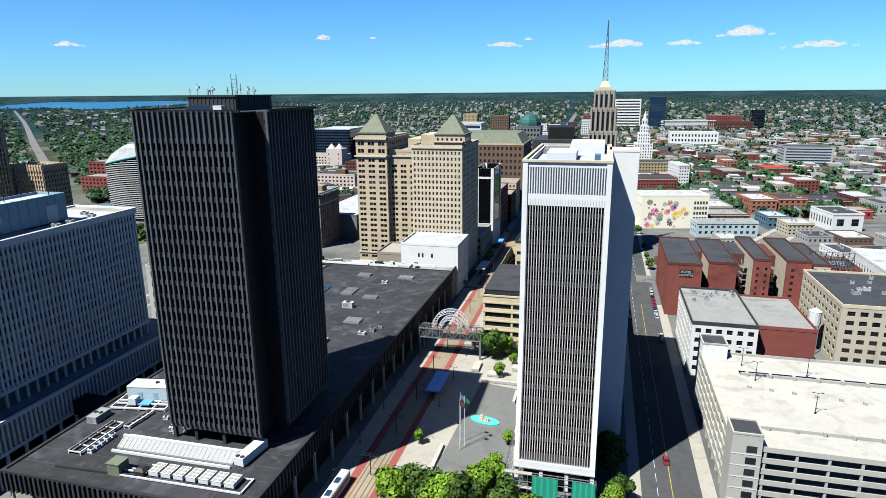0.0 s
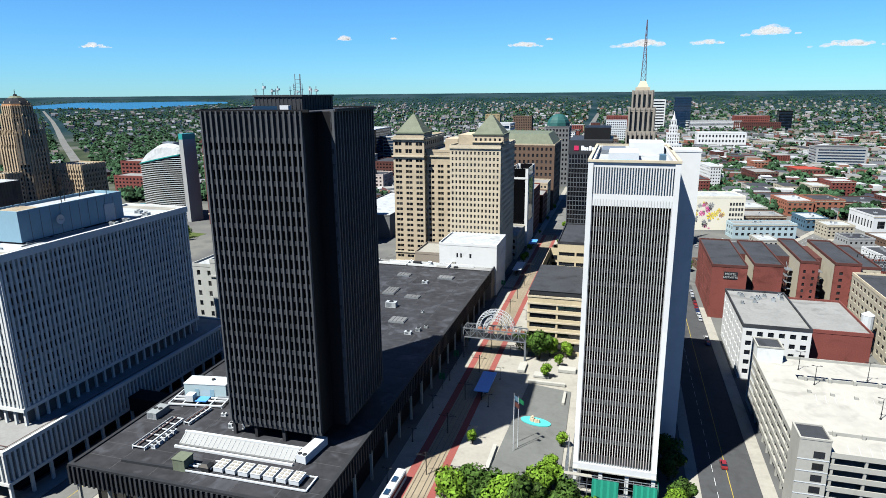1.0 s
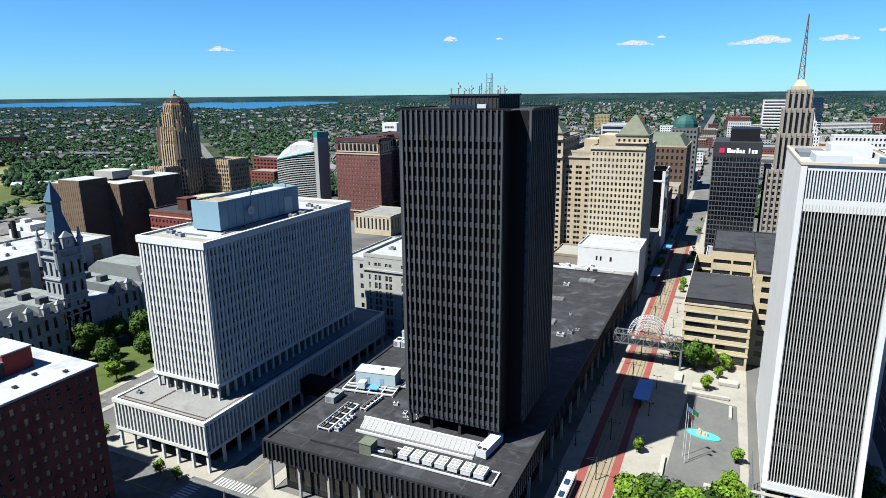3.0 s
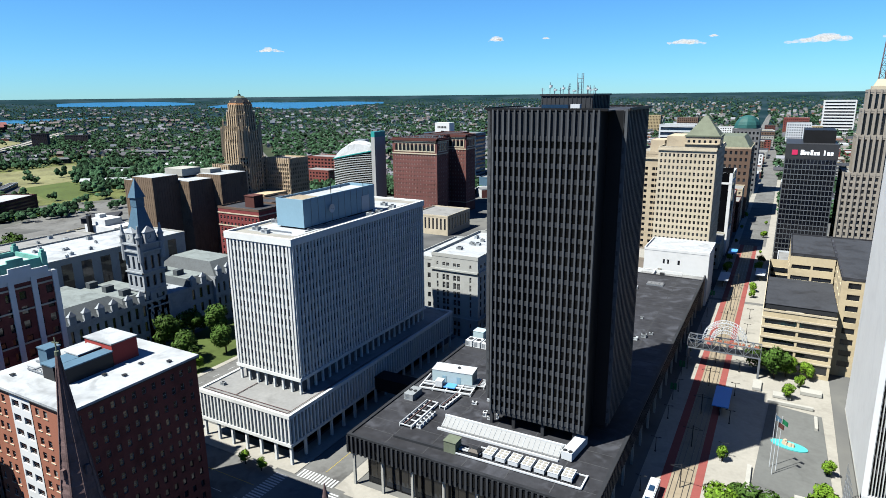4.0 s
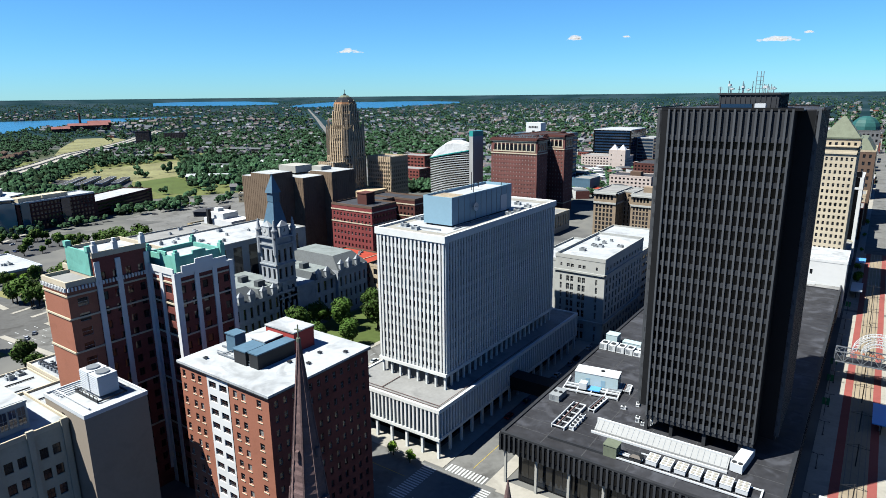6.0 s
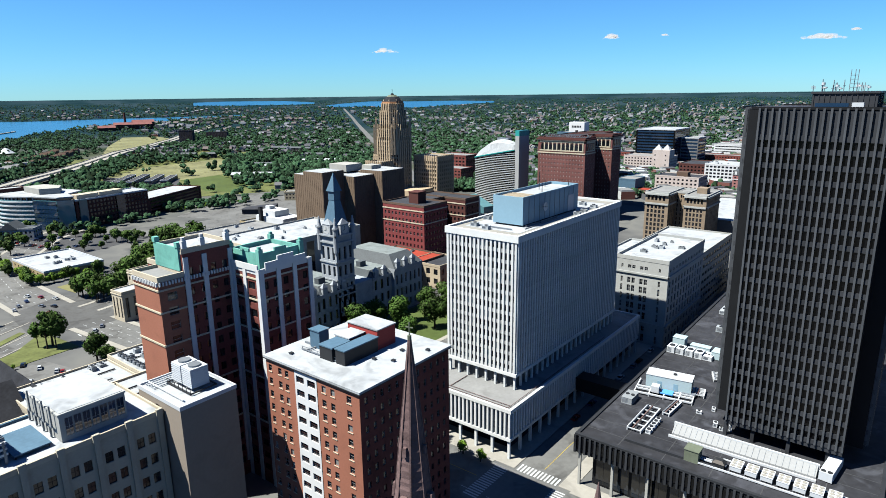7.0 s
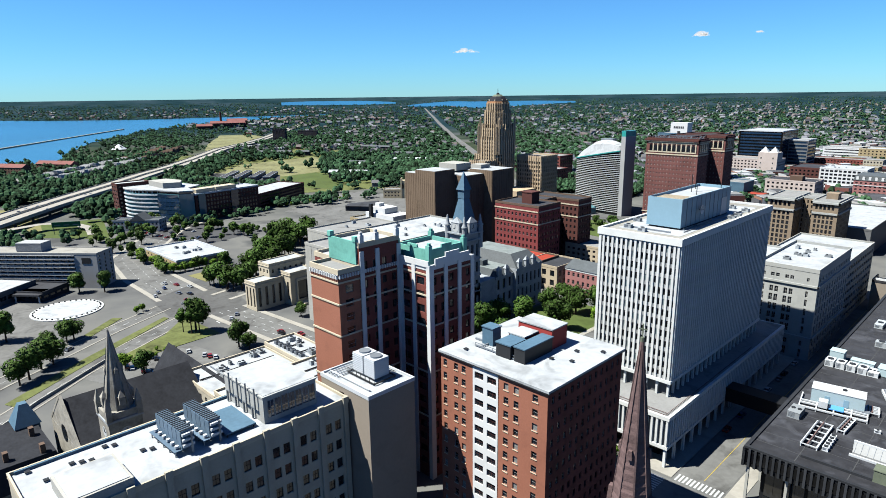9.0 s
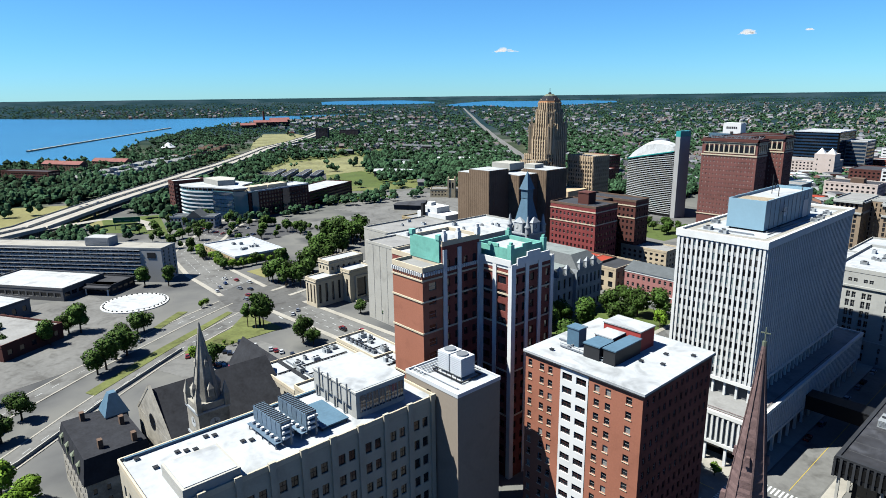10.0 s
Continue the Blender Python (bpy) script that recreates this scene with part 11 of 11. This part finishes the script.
def open_land(x, y):
    """Meadows, roads and the built centre, kept free of the wider town's trees."""
    if -430 < x < 620 and 0 < y < 600 or -640 < x < -60 and -300 < y < 560 and math.hypot(x + 50, y + 20) < 720:
        return True
    if abs((x + 682) * 0.665 + (y - 649) * 0.747) < 24:
        return True
    if abs(x + 60 + (y - 480) * 0.033) < 23 and y > 440:
        return True
    if x < -600 and y < 1200:
        for (x0, y0), (x1, y1) in zip(EXPRESSWAY, EXPRESSWAY[1:]):
            L = math.hypot(x1 - x0, y1 - y0)
            u, v = ((x - x0) * (x1 - x0) + (y - y0) * (y1 - y0)) / L, ((x - x0) * (y1 - y0) - (y - y0) * (x1 - x0)) / L
            if -10 < u < L + 10 and -30 < v < 34:
                return True
    return False


def far_field():
    r = random.Random(31)
    # crowns: clumps of small tilted facets
    tv, tf = [], []
    near_shapes, far_shapes = [], []
    for s in range(12):
        vs, fs = [], []
        near = s < 8
        rings = ((0.62, 0.55), (1.0, -0.12)) if near else ((1.0, 0.0),)
        for k in range(9 if near else 3):
            ox, oy, oz, q = r.uniform(-0.6, 0.6), r.uniform(-0.6, 0.6), r.uniform(0.35, 1.0), r.uniform(0.2, 0.42) if near else r.uniform(0.34, 0.55)
            base, ring = len(vs), 6 if near else 5
            vs.append((ox, oy, oz + q * 0.85))
            for rad, up in rings:
                for j in range(ring):
                    a = 6.283 * j / ring + r.uniform(-0.3, 0.3)
                    e = q * rad * r.uniform(0.75, 1.2)
                    vs.append((ox + e * math.cos(a), oy + e * math.sin(a), oz + q * up + q * r.uniform(-0.18, 0.18)))
            vs.append((ox, oy, oz - q * 0.7))
            last = len(vs) - 1
            for j in range(ring):
                n = (j + 1) % ring
                fs.append((base, base + 1 + j, base + 1 + n))
                if near:
                    fs.append((base + 1 + j, base + 1 + ring + j, base + 1 + ring + n)), fs.append((base + 1 + j, base + 1 + ring + n, base + 1 + n))
                fs.append((last, last - ring + n, last - ring + j))
        (near_shapes if near else far_shapes).append((np.array(vs), np.array(fs)))
    V, F, off = [], [], 0
    hv, hf, hm = [], [], []
    made = 0
    count = 0
    while made < 32000 and count < 170000:
        count += 1
        a = r.uniform(-24, 90)
        u = r.random() ** 1.25
        D = 1 / (1 / 14000 + u * (1 / 520 - 1 / 14000))
        x, y = HUB[0] - D * math.sin(radians(a)), HUB[1] + D * math.cos(radians(a))
        if wet(a, D) or open_land(x, y) or (int(x // 8), int(y // 8)) in FOOT:
            continue
        nz = noise.noise(Vector((x / 260, y / 260, 0))) + 0.5 * noise.noise(Vector((x / 70, y / 70, 3)))
        park = any(inside(q, x, y) for q in MEADOWS) or -900 < x < -690 and -40 < y < 110
        if park and r.random() < 0.965 or (D < 2000 and nz < -0.04 and r.random() < 0.72) or -430 < x < -120 and 600 < y < 1500 and r.random() < 0.6:
            continue
        if -760 < x < -540 and 40 < y < 440 and r.random() < 0.9 or -1330 < x < -690 and 330 < y < 700 and r.random() < 0.25:
            continue
        if x > 30 and y < 1300 and y > 380 and x < 80 + y * 0.6 and r.random() < 0.4:
            continue
        s = r.uniform(4.0, 7.5) * (1.35 if x < -690 and D < 2000 else 1.0 if D < 2500 else 1.4 if D < 6000 else 1.7)
        px, py, pz = far(x, y)
        k = math.hypot(px - HUB[0], py - HUB[1]) / D
        vs, fs = r.choice(near_shapes if D < 1050 else far_shapes)
        c, sn = math.cos(r.uniform(0, 6.28)), math.sin(r.uniform(0, 6.28))
        w = vs * np.array([s * k * r.uniform(0.9, 1.3), s * k * r.uniform(0.9, 1.3), s * k * r.uniform(1.0, 1.5)])
        V.append(w + np.array([px, py, pz])), F.append(fs + off)
        off += len(vs)
        made += 1
    me = bpy.data.meshes.new("woods")
    me.from_pydata(np.concatenate(V).tolist(), [], np.concatenate(F).tolist())
    me.materials.append(M["wood_far"])
    tagged(new("woods", me), "wooded suburbs and street trees to the horizon", "trees", kind="stuff")
    # houses
    b = Build()
    made = count = 0
    while made < 5200 and count < 44000:
        count += 1
        a = r.uniform(-24, 86)
        D = 1 / (1 / 7000 + r.random() ** 1.1 * (1 / 640 - 1 / 7000))
        x, y = HUB[0] - D * math.sin(radians(a)), HUB[1] + D * math.cos(radians(a))
        if made % 9 == 0 and count % 2:
            y = r.uniform(600, 1700)
            x = r.uniform(40, 120 + 0.62 * y)
            a, D = 0.0, math.hypot(x - HUB[0], y - HUB[1])
        elif made % 9 == 4 and count % 2:
            x, y = r.uniform(-430, -130), r.uniform(620, 1600)
            a, D = 0.0, math.hypot(x - HUB[0], y - HUB[1])
        if wet(a, D + 40) or wet(a, D) or open_land(x, y):
            continue
        if -1250 < x < -700 and 280 < y < 680 or any(inside(q, x, y) for q in MEADOWS) or -960 < x < -690 and -100 < y < 240:
            continue
        if x < -900 and y < 500 or x < -1400 and y < 900:
            continue
        ang = radians(42 if a > 12 else 0) + r.choice((0, math.pi / 2))
        g = 26.0
        ca, sa = math.cos(radians(42 if a > 12 else 0)), math.sin(radians(42 if a > 12 else 0))
        gx, gy = x * ca + y * sa, -x * sa + y * ca
        gx, gy = round(gx / g) * g, round(gy / (g * 0.6)) * g * 0.6
        x, y = gx * ca - gy * sa, gx * sa + gy * ca
        if open_land(x, y):
            continue
        if (int(x // 8), int(y // 8)) in FOOT or (int((x + 10) // 8), int(y // 8)) in FOOT or (int((x - 10) // 8), int(y // 8)) in FOOT:
            continue
        if -700 < x < -430 and y < 620 or -760 < x < -640 and y < 360:
            continue
        px, py, pz = far(x, y)
        k = min(1.0, math.hypot(px - HUB[0], py - HUB[1]) / max(D, 1)) * (1.0 if D < 2500 else 1.4)
        town = x > 30 and y < 1750 and x < 120 + 0.75 * y or -430 < x < -130 and 600 < y < 1600
        big = town or r.random() < 0.035
        wm, rm = (3, 4) if town else (0, 1 if made % 3 else 2)
        w, d, h = (r.uniform(5, 7) * k, r.uniform(7, 11) * k, r.uniform(5, 7) * k) if not big else (r.uniform(8, 13) * k, r.uniform(12, 22) * k, r.uniform(5, 9) * k) if not town else (r.uniform(5, 11), r.uniform(9, 20), r.uniform(4, 11))
        c, s = math.cos(ang), math.sin(ang)
        def P(u, v, z):
            return (px + u * c - v * s, py + u * s + v * c, pz + z)
        b.poly([P(-w, -d / 2, 0), P(w, -d / 2, 0), P(w, -d / 2, h), P(-w, -d / 2, h)], wm), b.poly([P(w, -d / 2, 0), P(w, d / 2, 0), P(w, d / 2, h), P(w, -d / 2, h)], wm)
        b.poly([P(w, d / 2, 0), P(-w, d / 2, 0), P(-w, d / 2, h), P(w, d / 2, h)], wm), b.poly([P(-w, d / 2, 0), P(-w, -d / 2, 0), P(-w, -d / 2, h), P(-w, d / 2, h)], wm)
        top = h + (0.45 * d if not big else 0.02)
        if big:
            b.poly([P(-w, -d / 2, h), P(w, -d / 2, h), P(w, d / 2, h), P(-w, d / 2, h)], rm)
        else:
            e = 0.5 * k
            b.poly([P(-w - e, -d / 2 - e, h - 0.3 * k), P(w + e, -d / 2 - e, h - 0.3 * k), P(w + e, 0, top), P(-w - e, 0, top)], 1), b.poly([P(w + e, d / 2 + e, h - 0.3 * k), P(-w - e, d / 2 + e, h - 0.3 * k), P(-w - e, 0, top), P(w + e, 0, top)], 1)
            b.poly([P(w, -d / 2, h), P(w, d / 2, h), P(w, 0, top)]), b.poly([P(-w, d / 2, h), P(-w, -d / 2, h), P(-w, 0, top)])
        made += 1
    solid("houses", b, [M["house_wall"], M["house_roof"], M["roof_white"], M["town_wall"], M["town_roof"]], "thousands of small houses in streets reaching to the horizon", "houses", kind="stuff")


far_field()


# ---- clouds ----
def cloud(bearing, up, wide, tall, seed):
    r = random.Random(seed)
    D = 4300
    x, y, z = -D * math.sin(radians(bearing)), D * math.cos(radians(bearing)), 111 + D * math.tan(radians(up))
    ob = thing("cloud", x, y, z, "small white fair-weather cloud with flat base", "cloud", bearing, "clouds")
    bm = bmesh.new()
    tall *= 0.7
    for i in range(24):
        t = max(-1, min(1, r.gauss(0, 0.45)))
        s = tall * r.uniform(0.2, 0.5) * max(0.3, 1 - 0.6 * abs(t))
        bmesh.ops.create_icosphere(bm, subdivisions=2, radius=s, matrix=Matrix.Translation((t * wide / 2, r.uniform(-20, 20), s * 0.5 + r.uniform(0, 0.5) * tall * (1 - abs(t)))) @ Matrix.Diagonal((r.uniform(1.4, 2.6), 1.2, 0.6, 1)))
    for v in bm.verts:
        n = noise.noise_vector(v.co / 12)
        v.co += n * 5
    me = bpy.data.meshes.new("puff")
    bm.to_mesh(me)
    bm.free()
    me.materials.append(M["cloud"])
    me.polygons.foreach_set("use_smooth", [True] * len(me.polygons))
    o = new("puff", me)
    o.parent = ob
cloud(44.26, 3.61, 165, 44, 328)
cloud(24.72, 4.43, 91, 50, 741)
cloud(20.39, 4.53, 58, 19, 828)
cloud(8.99, 3.79, 231, 63, 1062)
cloud(6.79, 4.32, 58, 25, 1110)
cloud(-1.24, 3.55, 445, 88, 1292)
cloud(-6.05, 3.61, 272, 50, 1413)
cloud(-10.59, 4.13, 289, 94, 1540)
cloud(-15.91, 3.07, 412, 69, 1700)
